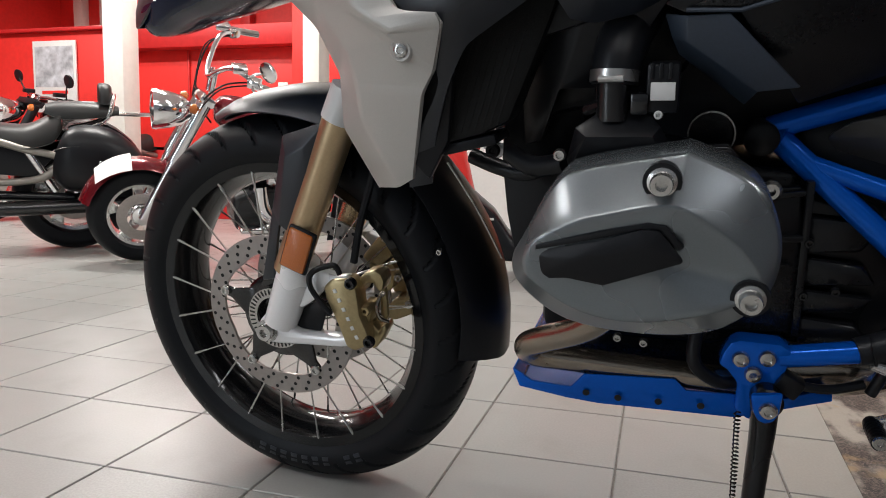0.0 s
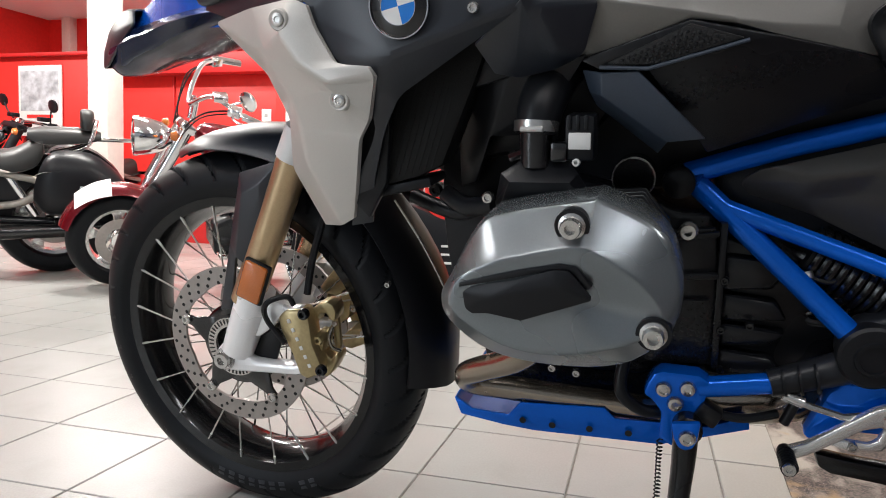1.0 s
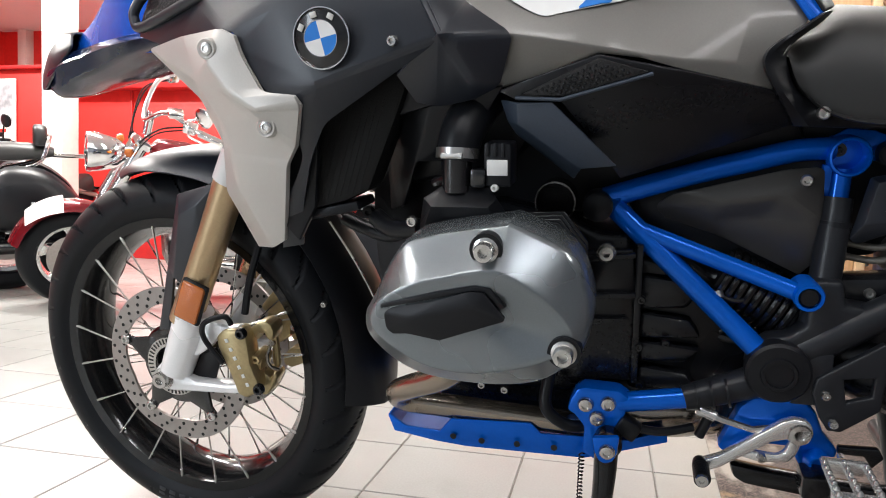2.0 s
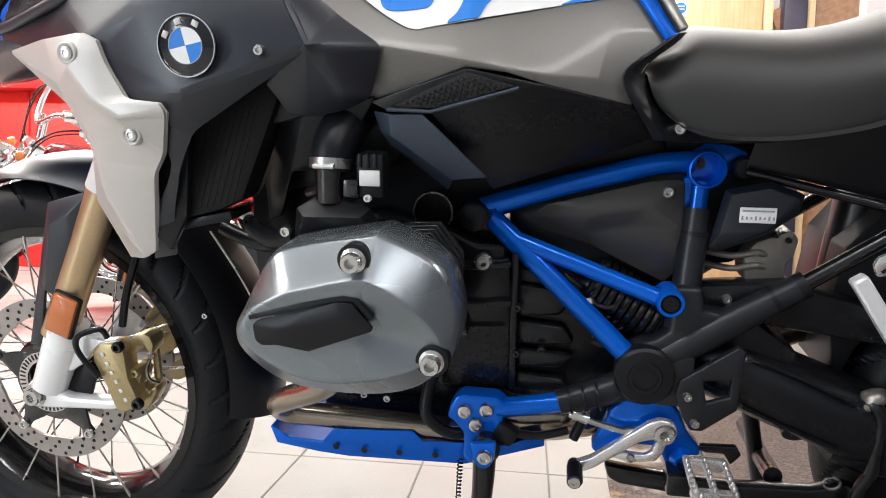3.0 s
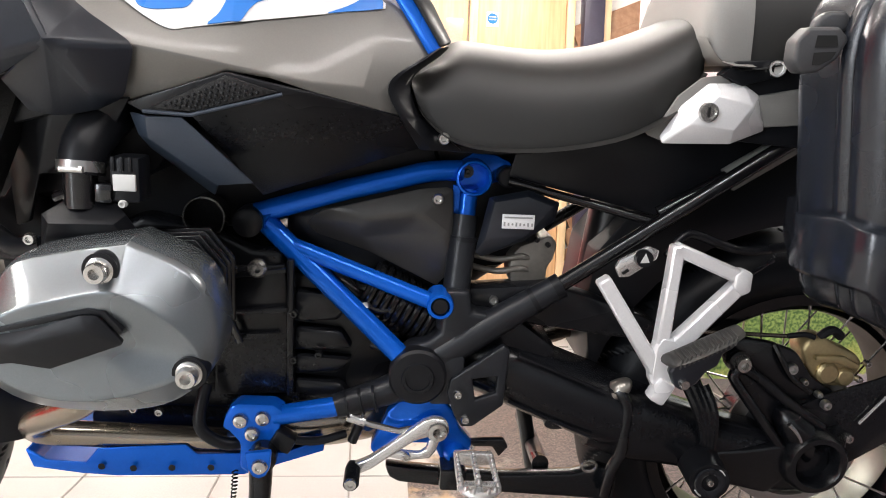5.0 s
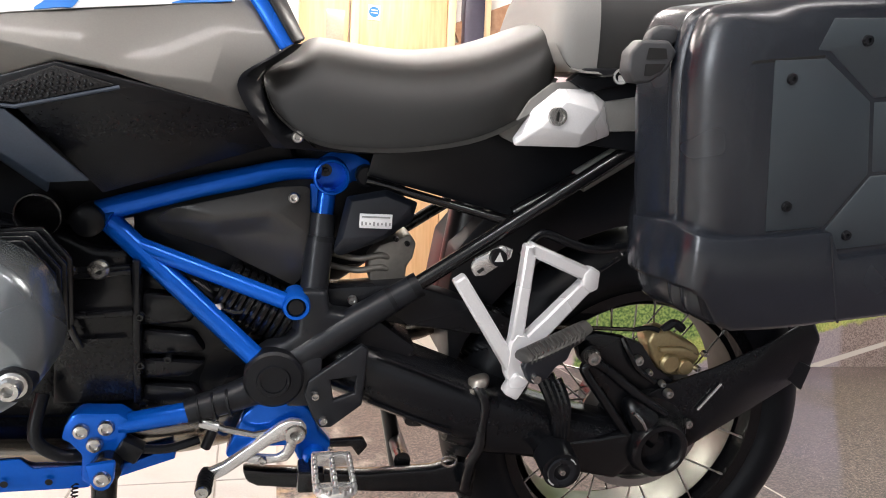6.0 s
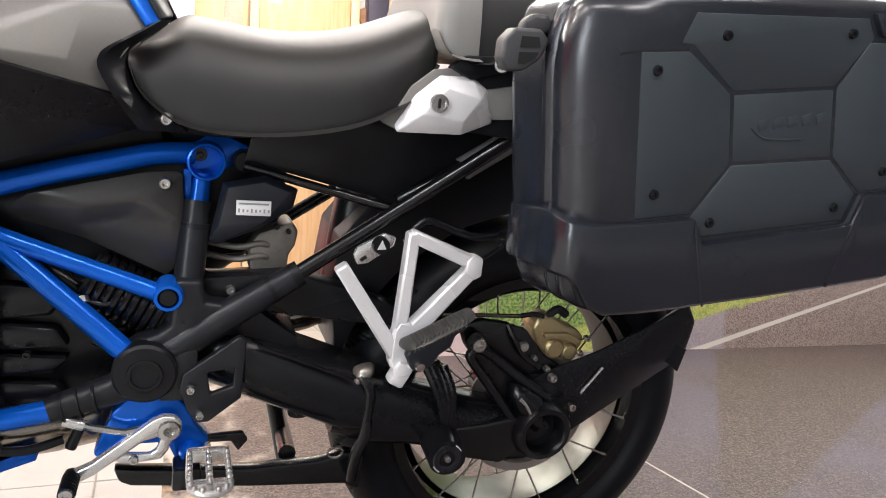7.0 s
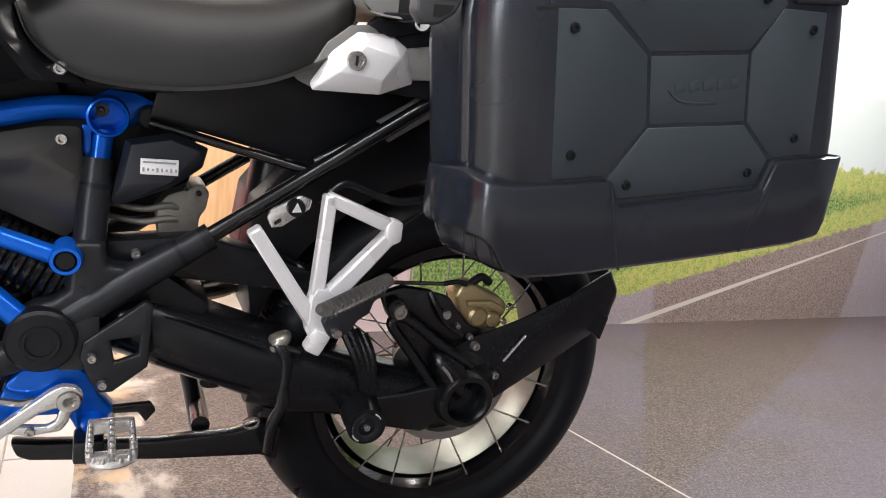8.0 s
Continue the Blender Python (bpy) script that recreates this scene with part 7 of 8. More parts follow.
plan = [(1.385, -0.17, 0.706, 0.648), (1.352, -0.24, 0.706, 0.646), (1.322, -0.3, 0.707, 0.645), (1.315, -0.318, 0.7085, 0.645), (1.3165, -0.345, 0.711, 0.645), (1.321, -0.358, 0.7135, 0.645), (1.3255, -0.366, 0.7145, 0.645), (1.329, -0.378, 0.7135, 0.645), (1.331, -0.39, 0.711, 0.645), (1.3365, -0.403, 0.7085, 0.645), (1.345, -0.4115, 0.7065, 0.643), (1.358, -0.4165, 0.706, 0.635), (1.374, -0.419, 0.706, 0.612), (1.395, -0.419, 0.7075, 0.604), (1.44, -0.419, 0.7125, 0.606), (1.487, -0.419, 0.7185, 0.6105), (1.4905, -0.419, 0.718, 0.611), (1.506, -0.419, 0.691, 0.6135), (1.51, -0.419, 0.69, 0.614), (1.61, -0.419, 0.7045, 0.626), (1.713, -0.419, 0.7195, 0.64), (1.717, -0.419, 0.7215, 0.6405), (1.7275, -0.419, 0.755, 0.642), (1.731, -0.419, 0.757, 0.6425), (1.79, -0.419, 0.7645, 0.651), (1.832, -0.419, 0.7695, 0.662), (1.845, -0.412, 0.771, 0.672), (1.852, -0.39, 0.771, 0.676)]
rings = []
for i, (x, y, z1, z0) in enumerate(plan):
    a, b = plan[max(0, i - 1)], plan[min(len(plan) - 1, i + 1)]
    n_ = Vector((-(b[1] - a[1]), b[0] - a[0], 0)).normalized()
    rings.append([(x + n_.x * d, y + n_.y * d, z) for d, z in ((0.03, z1 + 0.001), (0.003, z1), (0.0008, z1 - 0.0008), (0.0, z1 - 0.003), (0.0, z0 + 0.014), (0.0015, z0 + 0.006), (0.006, z0 + 0.0015), (0.03, z0))])
part("lower_band", skin(rings, True, True, 1, 1), CASE_PLASTIC, case, "raised lower band of the case", 34)
for x0, z0, x1, z1 in ((1.49, 0.715, 1.522, 0.618), (1.728, 0.752, 1.7, 0.642)):
    part("band_fold", tube([(x0, -0.4185, z0), (x1, -0.4185, z1)], 0.0016, 6, 1), CASE_PLASTIC, case)
left = part("lid_panel", prism([(1.418, 0.714), (1.486, 0.722), (1.527, 0.781), (1.511, 0.855), (1.45, 0.893), (1.392, 0.886)], -0.41, -0.39, 0.0012), CASE_PANEL, case, "matt plastic lid panel")
part("lid_panel", prism([(1.453, 0.9), (1.514, 0.859), (1.652, 0.878), (1.694, 0.935), (1.68, 0.955), (1.45, 0.932), (1.438, 0.9)], -0.4095, -0.39, 0.0012), CASE_PANEL, case, "matt plastic lid panel")
part("lid_panel", prism([(1.656, 0.876), (1.673, 0.799), (1.724, 0.76), (1.79, 0.769), (1.758, 0.935), (1.69, 0.93)], -0.41, -0.39, 0.0012), CASE_PANEL, case, "matt plastic lid panel")
part("lid_panel", prism([(1.489, 0.719), (1.502, 0.697), (1.709, 0.725), (1.72, 0.757), (1.67, 0.795), (1.531, 0.779)], -0.41, -0.39, 0.0012), CASE_PANEL, case, "matt plastic lid panel")
centre = part("lid_panel", prism([(1.516, 0.855), (1.652, 0.874), (1.669, 0.799), (1.532, 0.783)], -0.4092, -0.39, 0.0012), CASE_PANEL, case, "matt plastic centre panel with an embossed mark")
for k in range(5):
    part("embossed_mark", moved(box((0, 0, 0), (0.014, 0.001, 0.011), 0.0004), pose(1.563 + 0.02 * k, -0.4094, 0.827 + 0.0035 * k, 0, -20, 0)), CASE_PANEL, centre)
part("embossed_mark", tube([(1.548, -0.4094, 0.822), (1.57, -0.4094, 0.812), (1.62, -0.4094, 0.815)], 0.0012, 6), CASE_PANEL, centre)
# flat dark strip drawn where the lid's upper step throws its shade
part("lid_step_shade", prism([(1.368, 0.8835), (1.448, 0.896), (1.448, 0.893), (1.368, 0.8805)], -0.4089, -0.39, 0), SHADE_BLACK, lid)
for bx, bz in ((1.414, 0.87), (1.436, 0.742), (1.516, 0.714), (1.692, 0.7395), (1.755, 0.7865), (1.742, 0.913), (1.492, 0.914), (1.66, 0.936)):
    part("lid_screw", lathe([(0, 0.0), (0.002, 0.0), (0.0024, 0.0018), (0.005, 0.0016), (0.006, -0.002)], (bx, -0.4112, bz), 16), BLACK_SATIN, case)
latch = part("case_latch", prism([(1.261, 0.863), (1.261, 0.883), (1.272, 0.896), (1.302, 0.898), (1.313, 0.887), (1.304, 0.867), (1.287, 0.854), (1.27, 0.852)], -0.362, -0.338, 0.004, 3), LATCH_GREY, case, "grey plastic case latch with two slots")
part("latch_slot", prism([(1.279, 0.877), (1.28, 0.8885), (1.299, 0.8895), (1.302, 0.8795)], -0.3628, -0.35, 0.0), SHADE_BLACK, latch)
part("latch_slot", prism([(1.279, 0.861), (1.279, 0.8725), (1.301, 0.8745), (1.297, 0.867), (1.286, 0.861)], -0.3628, -0.35, 0.0), SHADE_BLACK, latch)
part("latch_boss", prism([(1.285, 0.893), (1.288, 0.906), (1.3, 0.914), (1.318, 0.914), (1.324, 0.9), (1.315, 0.893)], -0.345, -0.33, 0.005, 3), LATCH_GREY, case, "grey latch hinge")
part("top_latch", prism([(1.685, 0.962), (1.703, 0.937), (1.785, 0.947), (1.786, 0.968)], -0.414, -0.39, 0.003), CASE_PLASTIC, case, "black corner catch")


# ---- the other motorcycles of the showroom ----
def cast_wheel(name, at, radius, width, parent, rim_material):
    w = part(name, wheel_tyre(radius, width, radius * 0.68, at), RUBBER, parent, "fat black tyre on a cast wheel")
    part("rim", lathe([(radius * 0.7, -0.05), (radius * 0.7, -0.04), (radius * 0.62, -0.03), (radius * 0.62, 0.03), (radius * 0.7, 0.04), (radius * 0.7, 0.05), (radius * 0.58, 0.04), (radius * 0.58, -0.04)], at, 40, closed=True), rim_material, w, "bright wheel rim")
    for k in range(5):
        a = 2 * math.pi * k / 5 + 0.4
        part("wheel_spoke", moved(prism([(radius * 0.12, -0.03), (radius * 0.45, -0.022), (radius * 0.64, -0.05), (radius * 0.64, 0.05), (radius * 0.45, 0.022), (radius * 0.12, 0.03)], -0.02, 0.02, 0.006), Matrix.Translation(at) @ Matrix.Rotation(-a, 4, "Y")), rim_material, w)
    part("hub", lathe([(0, 0.07), (0.05, 0.065), (0.06, 0.05), (0.06, -0.05), (0.05, -0.065), (0, -0.07)], at, 24), CHROME, w)
    part("disc", lathe([(0.08, 0.07), (0.135, 0.07), (0.135, 0.075), (0.08, 0.075)], at, 36, closed=True), DISC_STEEL, w)
    return w


def mudguard_over(name, at, radius, half, a0, a1, material, parent, label):
    rows = []
    for k in range(9):
        a = radians(a0 + (a1 - a0) * k / 8)
        rows.append([(at[0] + (radius - 0.05 * abs(u) ** 2.5) * math.cos(a), half * u, at[2] + (radius - 0.05 * abs(u) ** 2.5) * math.sin(a)) for u in (-1, -0.9, -0.6, 0, 0.6, 0.9, 1)])
    return part(name, sheet(rows, 0.004, 2, 2), material, parent, label)


def cruiser(label, paint, trim, bars, bags, rest, place, back=0.0, wheel=0.33, stalk=0.2, tip=0.0, reach=0.0, tank=0.0):
    """A long low cruiser: front axle over the origin, its nose towards -x; tip and reach turn and pull back the handlebar."""
    tilt = Matrix(((1, 0, 0, 0), (0, 1, 0, 0), (0, tip, 1, 0), (0, 0, 0, 1)))
    c = thing("cruiser_motorcycle", label, "motorcycle", place, "display cruisers")
    cast_wheel("front_wheel", (0, 0, wheel), wheel, 0.14, c, ALU)
    cast_wheel("rear_wheel", (1.65, 0, 0.32), 0.32, 0.19, c, ALU)
    mudguard_over("front_mudguard", (0, 0, wheel), wheel + 0.045, 0.1, 165, 15, paint, c, "painted front mudguard")
    mudguard_over("rear_mudguard", (1.65, 0, 0.32), 0.385, 0.125, 130, -5, paint, c, "painted rear mudguard")
    for y in (-0.11, 0.11):
        part("fork_leg", tube([(0, y, wheel), (0.34, y, 0.98)], 0.027, 16, 1), CHROME, c, "chromed fork leg")
        part("fork_shroud", tube([(0.16, y, 0.62), (0.34, y, 0.98)], 0.036, 16, 1), trim, c)
    part("fork_yoke", box((0.33, 0, 0.96), (0.09, 0.3, 0.05), 0.012, (0, 28, 0)), trim, c, "fork yoke")
    lamp_ = part("headlight", lathe([(0, -0.13), (0.045, -0.12), (0.082, -0.07), (0.102, 0.0), (0.109, 0.06), (0.104, 0.075), (0.088, 0.08), (0, 0.095)], (0.14, 0, 0.883), 32, (0, 0, -90)), CHROME, c, "chromed round headlight")
    part("headlight_ring", lathe([(0.101, 0.06), (0.113, 0.06), (0.11, 0.082), (0.093, 0.085)], (0.14, 0, 0.883), 32, (0, 0, -90), closed=True), CHROME, lamp_)
    part("riser", tube([(0.36, -0.05, 0.99), (0.38, -0.06, 1.04 + bars * 0.5)], 0.016, 12, 1), CHROME, c)
    part("riser", tube([(0.36, 0.05, 0.99), (0.38, 0.06, 1.04 + bars * 0.5)], 0.016, 12, 1), CHROME, c)
    part("handlebar", moved(tube([(0.62 + reach, -0.42, 1.0 + bars), (0.5 + reach, -0.36, 1.03 + bars), (0.4 + reach * 0.5, -0.2, 1.05 + bars), (0.38 - reach * 0.5, 0, 1.02 + bars * 0.4), (0.4 + reach * 0.5, 0.2, 1.05 + bars), (0.5 + reach, 0.36, 1.03 + bars), (0.62 + reach, 0.42, 1.0 + bars)], 0.0135, 12), tilt), CHROME, c, "wide chromed handlebar")
    for s_ in (-1, 1):
        part("grip", moved(tube([(0.5 + reach, s_ * 0.37, 1.03 + bars), (0.63 + reach, s_ * 0.425, 1.0 + bars)], 0.02, 14, 1), tilt), trim, c, "handlebar grip")
        part("switch_box", moved(box((0.48 + reach * 0.8, s_ * 0.33, 1.035 + bars), (0.07, 0.06, 0.05), 0.01, (0, 0, s_ * 30)), tilt), CHROME if trim is CHROME else BLACK_PLASTIC, c)
        part("reservoir", moved(box((0.43 + reach * 0.5, s_ * 0.28, 1.085 + bars), (0.08, 0.07, 0.035), 0.008), tilt), trim, c)
        part("brake_lever", moved(tube([(0.46 + reach, s_ * 0.33, 1.03 + bars), (0.45 + reach, s_ * 0.4, 1.02 + bars), (0.55 + reach, s_ * 0.46, 1.0 + bars)], 0.007, 8), tilt), CHROME, c, "lever")
        m = part("mirror", moved(lathe([(0, 0.012), (0.04, 0.012), (0.052, 0.006), (0.05, -0.008), (0.03, -0.02), (0, -0.022)], (0.42 + reach * 2.2, s_ * 0.46, 1.0 + stalk + bars), 28, (12, 0, -80 + reach * 450)), tilt), trim, c, "oval mirror")
        part("mirror_stem", moved(tube([(0.46 + reach, s_ * 0.34, 1.05 + bars), (0.43 + reach, s_ * 0.4, 1.04 + stalk * 0.4 + bars), (0.42 + reach * 2.2, s_ * 0.44, 0.99 + stalk + bars)], 0.006, 8), tilt), trim, m)
        part("indicator", lathe([(0, 0.035), (0.02, 0.03), (0.028, 0.01), (0.028, 0), (0, -0.02)], (0.26, s_ * 0.2, 0.93), 18, (0, 0, -90)), AMBER, c, "amber indicator")
        part("cable", moved(tube([(0.47 + reach * 0.8, s_ * 0.31, 1.03 + bars), (0.36 + reach * 0.4, s_ * 0.26, 1.0 + bars * 0.9), (0.3, s_ * 0.12, 0.98), (0.36, s_ * 0.06, 0.85)], 0.005, 6), tilt), BLACK_PLASTIC, c, "black control cable")
        part("cable", moved(tube([(0.47 + reach * 0.8, s_ * 0.32, 1.02 + bars), (0.34 + reach * 0.4, s_ * 0.28, 1.0 + bars * 0.8), (0.28, s_ * 0.1, 0.92)], 0.004, 6), tilt), BLACK_PLASTIC, c, "black control cable")
    tank_rows = ((0.42, 0.05, 0.83, 0.05), (0.47, 0.1, 0.825, 0.095), (0.55, 0.135, 0.81, 0.115), (0.7, 0.16, 0.79, 0.12), (0.88, 0.12, 0.75, 0.09), (1.0, 0.06, 0.72, 0.05))
    part("fuel_tank", skin([[(x - tank * 0.6, w * math.cos(6.283 * k / 12), z + tank * (1.2 - x) / 0.78 + h * math.sin(6.283 * k / 12)) for k in range(12)] for x, w, z, h in tank_rows], True, True, 4, 2), paint, c, "rounded fuel tank", 60)
    part("rider_seat", skin([seat_ring(back + 0.92, 0.76, 0.68, 0.1), seat_ring(back + 1.02, 0.73, 0.63, 0.16), seat_ring(back + 1.2, 0.72, 0.6, 0.19), seat_ring(back + 1.33, 0.79, 0.63, 0.17), seat_ring(back + 1.38, 0.83, 0.7, 0.14)], True, True, 4, 2), SEAT_VINYL, c, "black bucket seat", 60)
    part("pillion_pad", skin([seat_ring(back + 1.3, 0.84, 0.79, 0.1), seat_ring(back + 1.4, 0.86, 0.76, 0.13), seat_ring(back + 1.6, 0.86, 0.78, 0.13), seat_ring(back + 1.68, 0.84, 0.8, 0.1)], True, True, 4, 2), SEAT_VINYL, c, "black pillion pad", 60)
    if rest:
        prop = back
        part("backrest", skin([seat_ring(prop + 1.57, 0.955, 0.87, 0.07), seat_ring(prop + 1.58, 0.97, 0.855, 0.1), seat_ring(prop + 1.61, 0.972, 0.852, 0.112), seat_ring(prop + 1.635, 0.965, 0.86, 0.1), seat_ring(prop + 1.645, 0.95, 0.875, 0.07)], True, True, 3, 2), SEAT_VINYL, c, "padded passenger backrest", 60)
        part("backrest_bar", tube([(prop + 1.42, -0.13, 0.7), (prop + 1.6, -0.12, 0.76), (prop + 1.65, -0.09, 0.89), (prop + 1.65, 0.09, 0.89), (prop + 1.6, 0.12, 0.76), (prop + 1.42, 0.13, 0.7)], 0.014, 10), CHROME, c, "chromed backrest bar")
        part("rear_rack", tube([(prop + 1.6, -0.1, 0.8), (prop + 1.86, -0.08, 0.8), (prop + 1.86, 0.08, 0.8), (prop + 1.6, 0.1, 0.8)], 0.008, 8, 1), CHROME, c, "chromed rear rack")
    part("crankcase", prism([(0.5, 0.22), (0.48, 0.42), (0.6, 0.48), (0.95, 0.48), (1.08, 0.38), (1.05, 0.2), (0.7, 0.16)], -0.16, 0.16, 0.03, 3), BLACK_METAL, c, "engine crankcase")
    for x0, lean in ((0.6, 20), (0.86, -22)):
        part("engine_cylinder", join(*[box((x0 + 0.006 * lean / 20 * k, 0, 0.48 + 0.022 * k), (0.15, 0.2, 0.012), 0.004, (0, -lean, 0)) for k in range(9)], box((x0 + 0.03 * lean / 20, 0, 0.56), (0.12, 0.16, 0.2), 0.01, (0, -lean, 0))), BLACK_METAL, c, "finned engine cylinder")
        part("rocker_cover", box((x0 + 0.06 * lean / 20, 0, 0.69), (0.15, 0.2, 0.05), 0.015, (0, -lean, 0)), CHROME, c, "chromed rocker cover")
    part("engine_cover", lathe([(0, 0.03), (0.1, 0.025), (0.125, 0.0), (0.125, -0.02)], (0.82, -0.16, 0.32), 32), CHROME if trim is CHROME else BLACK_GLOSS, c, "round engine cover")
    part("air_cover", prism([(0.66, 0.5), (0.64, 0.62), (0.75, 0.68), (0.84, 0.62), (0.82, 0.52)], -0.2, -0.12, 0.02, 3), CHROME if trim is CHROME else BLACK_GLOSS, c, "air filter cover")
    shift = 0.2 if bags else 0.0
    part("side_panel", moved(facets([(0.98, -0.15, 0.66), (1.02, -0.17, 0.46), (1.26, -0.17, 0.44), (1.36, -0.16, 0.56), (1.2, -0.16, 0.62)], [(0, 1, 2, 3, 4)], 0.02, 0.006), Matrix.Translation((shift, 0, 0))), BLACK_PLASTIC, c, "black side panel")
    part("frame_rail", tube([(0.94 + shift, -0.18, 0.68), (1.2 + shift, -0.18, 0.6), (1.38 + shift, -0.18, 0.55), (1.3 + shift, -0.18, 0.44), (1.05 + shift, -0.18, 0.41), (0.92 + shift, -0.18, 0.44)], 0.021, 12), DULL_SILVER, c, "silver frame rail")
    part("exhaust_pipe", tube([(0.62, -0.2, 0.5), (0.66, -0.22, 0.34), (0.85, -0.22, 0.28), (1.3, -0.22, 0.27), (1.95, -0.22, 0.3)], 0.04, 16), BLACK_GLOSS if trim is not CHROME else CHROME, c, "long exhaust pipe")
    part("exhaust_shield", prism([(1.0, 0.345), (1.02, 0.37), (1.22, 0.36), (1.28, 0.33), (1.22, 0.3), (1.02, 0.3)], -0.275, -0.262, 0.006), DULL_SILVER, c, "pierced silver heat shield")
    part("swingarm", tube([(1.1, -0.14, 0.34), (1.65, -0.14, 0.32)], 0.028, 12, 1), BLACK_METAL, c, "swingarm")
    part("shock", tube([(1.42, -0.15, 0.6), (1.56, -0.15, 0.36)], 0.026, 12, 1), CHROME, c, "chromed shock")
    part("side_stand", tube([(0.9, -0.2, 0.24), (0.96, -0.36, 0.01)], 0.012, 10, 1), CHROME, c, "side stand")
    part("foot_board", box((0.62, -0.3, 0.28), (0.26, 0.1, 0.03), 0.012), trim, c, "footboard")
    part("tail_lamp", lathe([(0, 0.03), (0.03, 0.03), (0.04, 0.0), (0.04, -0.02)], (2.02, 0, 0.5), 18, (0, 0, 90)), DARK_RED, c, "red tail lamp")
    if bags:
        bag = back
        for s_ in (-1, 1):
            b = part("saddlebag", skin([[(bag + 1.34, s_ * 0.17, 0.46), (bag + 1.33, s_ * 0.25, 0.47), (bag + 1.34, s_ * 0.27, 0.56), (bag + 1.37, s_ * 0.25, 0.655), (bag + 1.39, s_ * 0.17, 0.675)],
                                        [(bag + 1.42, s_ * 0.17, 0.4), (bag + 1.41, s_ * 0.3, 0.41), (bag + 1.42, s_ * 0.32, 0.58), (bag + 1.44, s_ * 0.29, 0.695), (bag + 1.45, s_ * 0.17, 0.725)],
                                        [(bag + 1.62, s_ * 0.17, 0.4), (bag + 1.62, s_ * 0.31, 0.41), (bag + 1.62, s_ * 0.33, 0.57), (bag + 1.62, s_ * 0.29, 0.69), (bag + 1.62, s_ * 0.17, 0.72)],
                                        [(bag + 1.76, s_ * 0.17, 0.44), (bag + 1.78, s_ * 0.29, 0.45), (bag + 1.79, s_ * 0.31, 0.53), (bag + 1.77, s_ * 0.27, 0.6), (bag + 1.75, s_ * 0.17, 0.63)],
                                        [(bag + 1.81, s_ * 0.17, 0.47), (bag + 1.83, s_ * 0.26, 0.48), (bag + 1.84, s_ * 0.27, 0.51), (bag + 1.82, s_ * 0.24, 0.54), (bag + 1.8, s_ * 0.17, 0.55)]], True, True, 3, 2), BLACK_PLASTIC, c, "black saddlebag", 50)
            part("lid_seam", tube([(bag + 1.34, s_ * 0.268, 0.6), (bag + 1.43, s_ * 0.312, 0.628), (bag + 1.62, s_ * 0.316, 0.622), (bag + 1.78, s_ * 0.292, 0.556)], 0.004, 6), BLACK_GLOSS, b)
            part("reflector_strip", box((bag + 1.66, s_ * 0.332, 0.535), (0.2, 0.006, 0.022), 0.003, (0, 6, 0)), ALU, b, "pale strip")
    return c


cruiser("black cruiser motorcycle with saddlebags and passenger backrest", BLACK_GLOSS, BLACK_PLASTIC, 0.02, True, True, pose(-4.02, 1.1, 0, 6, 0, 45), 0.22)
cruiser("black cruiser motorcycle with amber indicators behind another", BLACK_GLOSS, BLACK_PLASTIC, -0.04, False, False, pose(-4.7, 3.2, 0, 6, 0, 70))
RED_PLACE = pose(-2.15, 2.01, 0, 14, 0, 45) @ Matrix.Scale(0.923, 4)
red_bike = cruiser("dark red cruiser motorcycle with chromed headlight and tall handlebar", DARK_RED, CHROME, 0.165, False, False, RED_PLACE, 0.0, 0.285, 0.15, 0.29, 0.07, 0.06)
paper = part("paper_sheet", sheet([[(0.34 * math.cos(radians(a)), u, 0.285 + (0.34 - lift) * math.sin(radians(a)) + 0.004) for u, lift in ((-0.15, 0.05), (-0.1, 0.022), (-0.05, 0.004), (0.0, 0.0), (0.03, 0.0))] for a in (134, 122, 110, 99)], 0.0012, 3, 2), WHITE_LABEL)
paper.matrix_basis = RED_PLACE
tagged(paper, "white printed paper sheet lying on a red mudguard", "paper")

# a red scooter seen through the gaps
scoot = thing("red_scooter", "red scooter with black lower panels and pale vent slats", "scooter", pose(-0.16, 2.36, 0, 0, 0, 15))
part("body", skin([[(0.0, -0.12, 0.4), (0.0, -0.1, 0.62), (0.0, 0.1, 0.62), (0.0, 0.12, 0.4)], [(0.3, -0.19, 0.3), (0.3, -0.16, 0.68), (0.3, 0.16, 0.68), (0.3, 0.19, 0.3)], [(0.8, -0.19, 0.36), (0.8, -0.15, 0.7), (0.8, 0.15, 0.7), (0.8, 0.19, 0.36)], [(1.1, -0.08, 0.5), (1.1, -0.06, 0.66), (1.1, 0.06, 0.66), (1.1, 0.08, 0.5)]], True, True, 4, 2), RED, scoot, "glossy red body")
part("lower_panel", prism([(-0.75, 0.12), (-0.72, 0.42), (-0.42, 0.5), (-0.25, 0.43), (-0.13, 0.33), (-0.04, 0.2), (0.3, 0.24), (0.75, 0.3), (0.8, 0.18), (0.0, 0.1)], -0.21, 0.2, 0.03), BLACK_PLASTIC, scoot, "black lower panel")
for k in range(3):
    part("vent_slat", box((-0.2, -0.214, 0.3 - 0.04 * k), (0.13, 0.008, 0.011), 0.002), WHITE_LABEL, scoot)
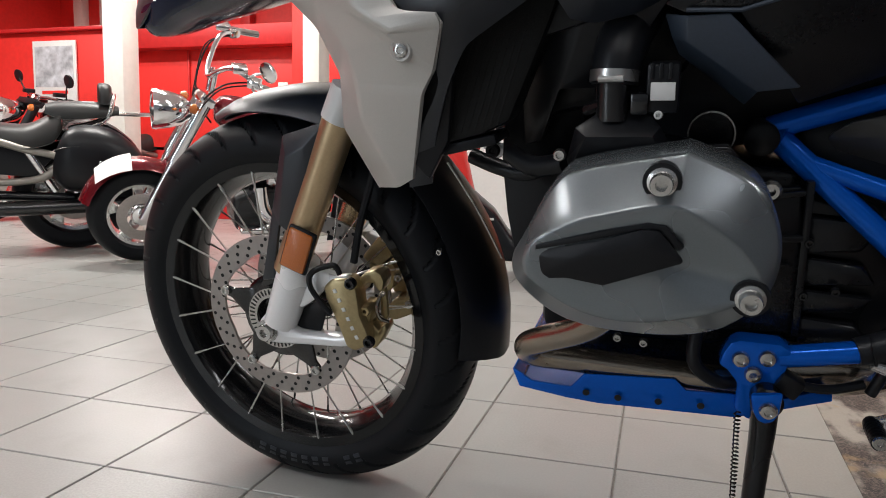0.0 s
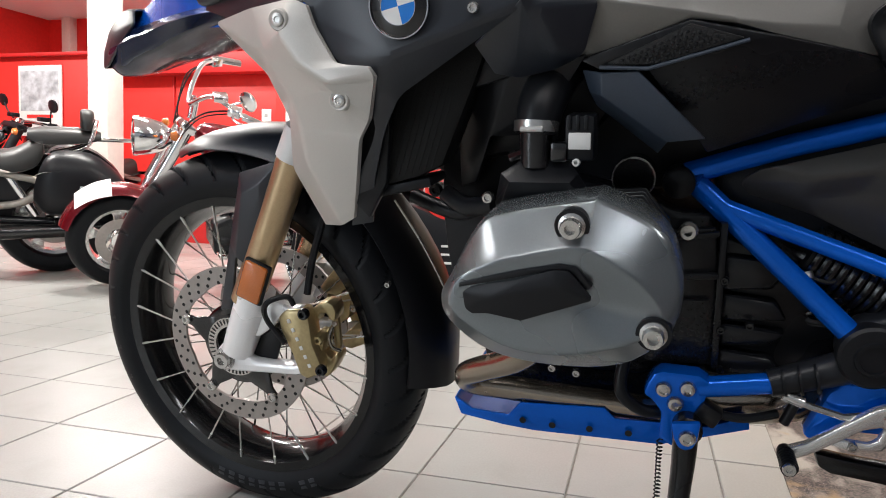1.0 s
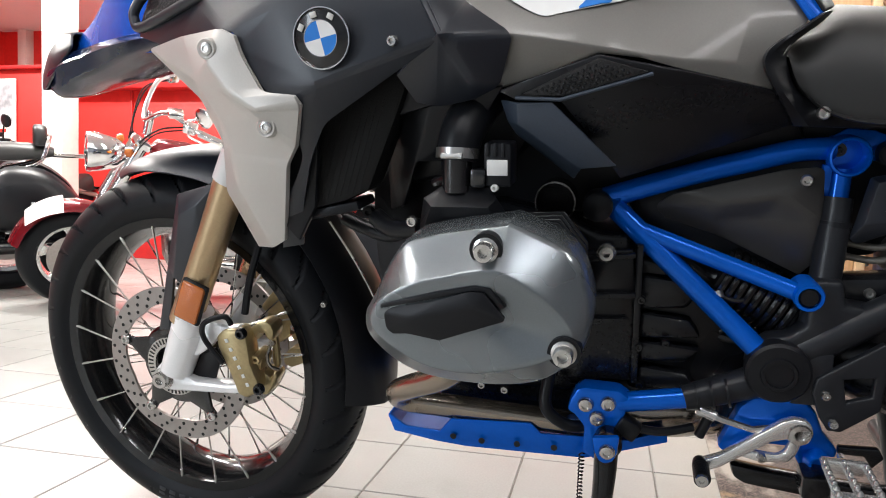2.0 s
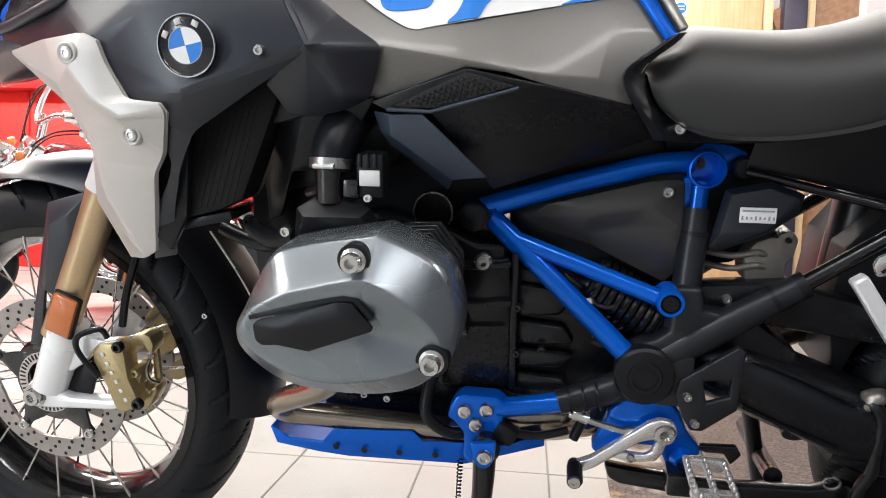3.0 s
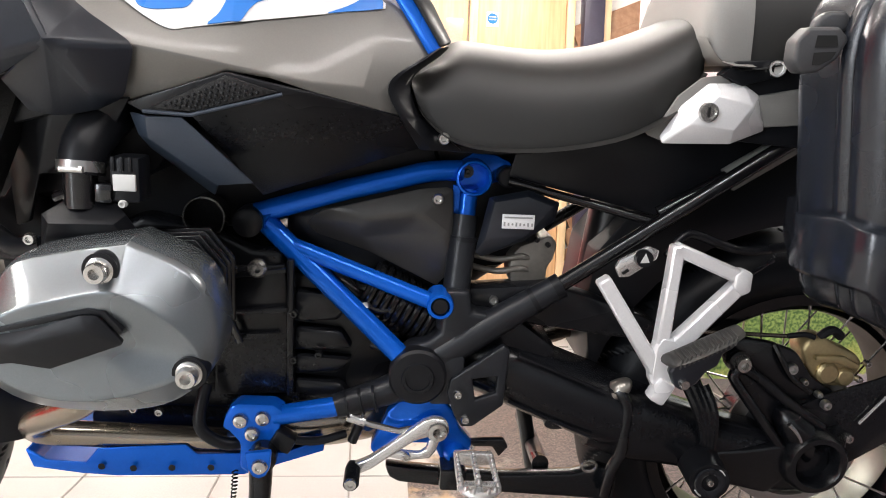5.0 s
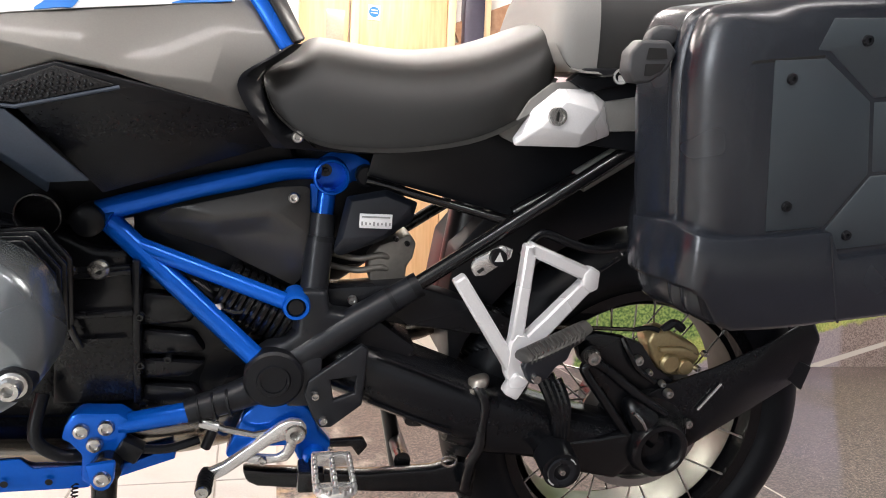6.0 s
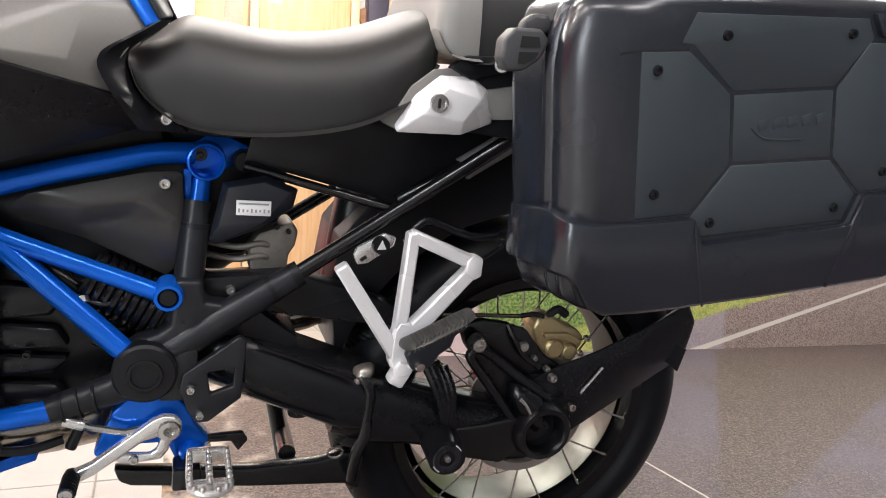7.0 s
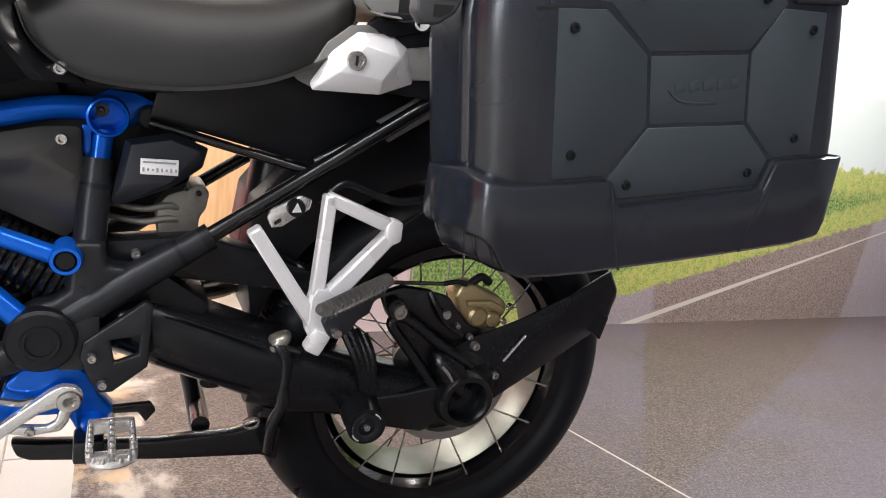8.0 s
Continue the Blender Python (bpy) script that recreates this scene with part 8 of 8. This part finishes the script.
cast_wheel("rear_wheel", (0.85, 0, 0.25), 0.25, 0.12, scoot, ALU)
cast_wheel("front_wheel", (-0.45, 0, 0.25), 0.25, 0.12, scoot, ALU)
part("leg_shield", prism([(-0.3, 0.3), (-0.42, 0.9), (-0.36, 0.95), (-0.22, 0.35)], -0.2, 0.2, 0.03), RED, scoot, "red leg shield")


# ---- floor tiles ----
PITCH, TURNED = 0.297, radians(2.5)
E1, E2 = Vector((math.cos(TURNED), math.sin(TURNED), 0)), Vector((-math.sin(TURNED), math.cos(TURNED), 0))
ORIGIN = Vector((0.508, 0.483, 0))


def tile_mesh(name):
    h = PITCH / 2 - 0.002
    bm = box((0, 0, -0.006), (2 * h, 2 * h, 0.012), 0.0015, (0, 0, 0), 1)
    mesh = bpy.data.meshes.new(name)
    bm.to_mesh(mesh)
    bm.free()
    mesh.materials.append(TILE)
    return mesh


tile = tile_mesh("floor_tile")
far_verts, far_faces = [], []
H = PITCH / 2 - 0.002
for i in range(-36, 23):
    for j in range(-17, 26):
        c = ORIGIN + E1 * (PITCH * (i + 0.5)) + E2 * (PITCH * (j + 0.5))
        if not (-8.9 < c.x < 7.1 and -4.4 < c.y < 8.1):
            continue
        if -12 <= i < 2 and -5 <= j < 12:
            ob = new("floor_tile", tile)
            ob.matrix_basis = Matrix.Translation((c.x, c.y, random.uniform(-0.0004, 0.0004))) @ Matrix.Rotation(TURNED, 4, "Z")
            ob.parent = floor
        else:
            k = len(far_verts)
            far_verts += [c + E1 * (u * H) + E2 * (v * H) + Vector((0, 0, w)) for w in (0, -0.012) for u, v in ((-1, -1), (1, -1), (1, 1), (-1, 1))]
            far_faces += [(k, k + 1, k + 2, k + 3)] + [(k + q, k + 4 + q, k + 4 + (q + 1) % 4, k + (q + 1) % 4) for q in range(4)]
far = bpy.data.meshes.new("far_floor_tiles")
far.from_pydata(far_verts, [], far_faces)
far.materials.append(TILE)
ob = new("far_floor_tiles", far)
ob.parent = floor
tagged(ob, kind="stuff")
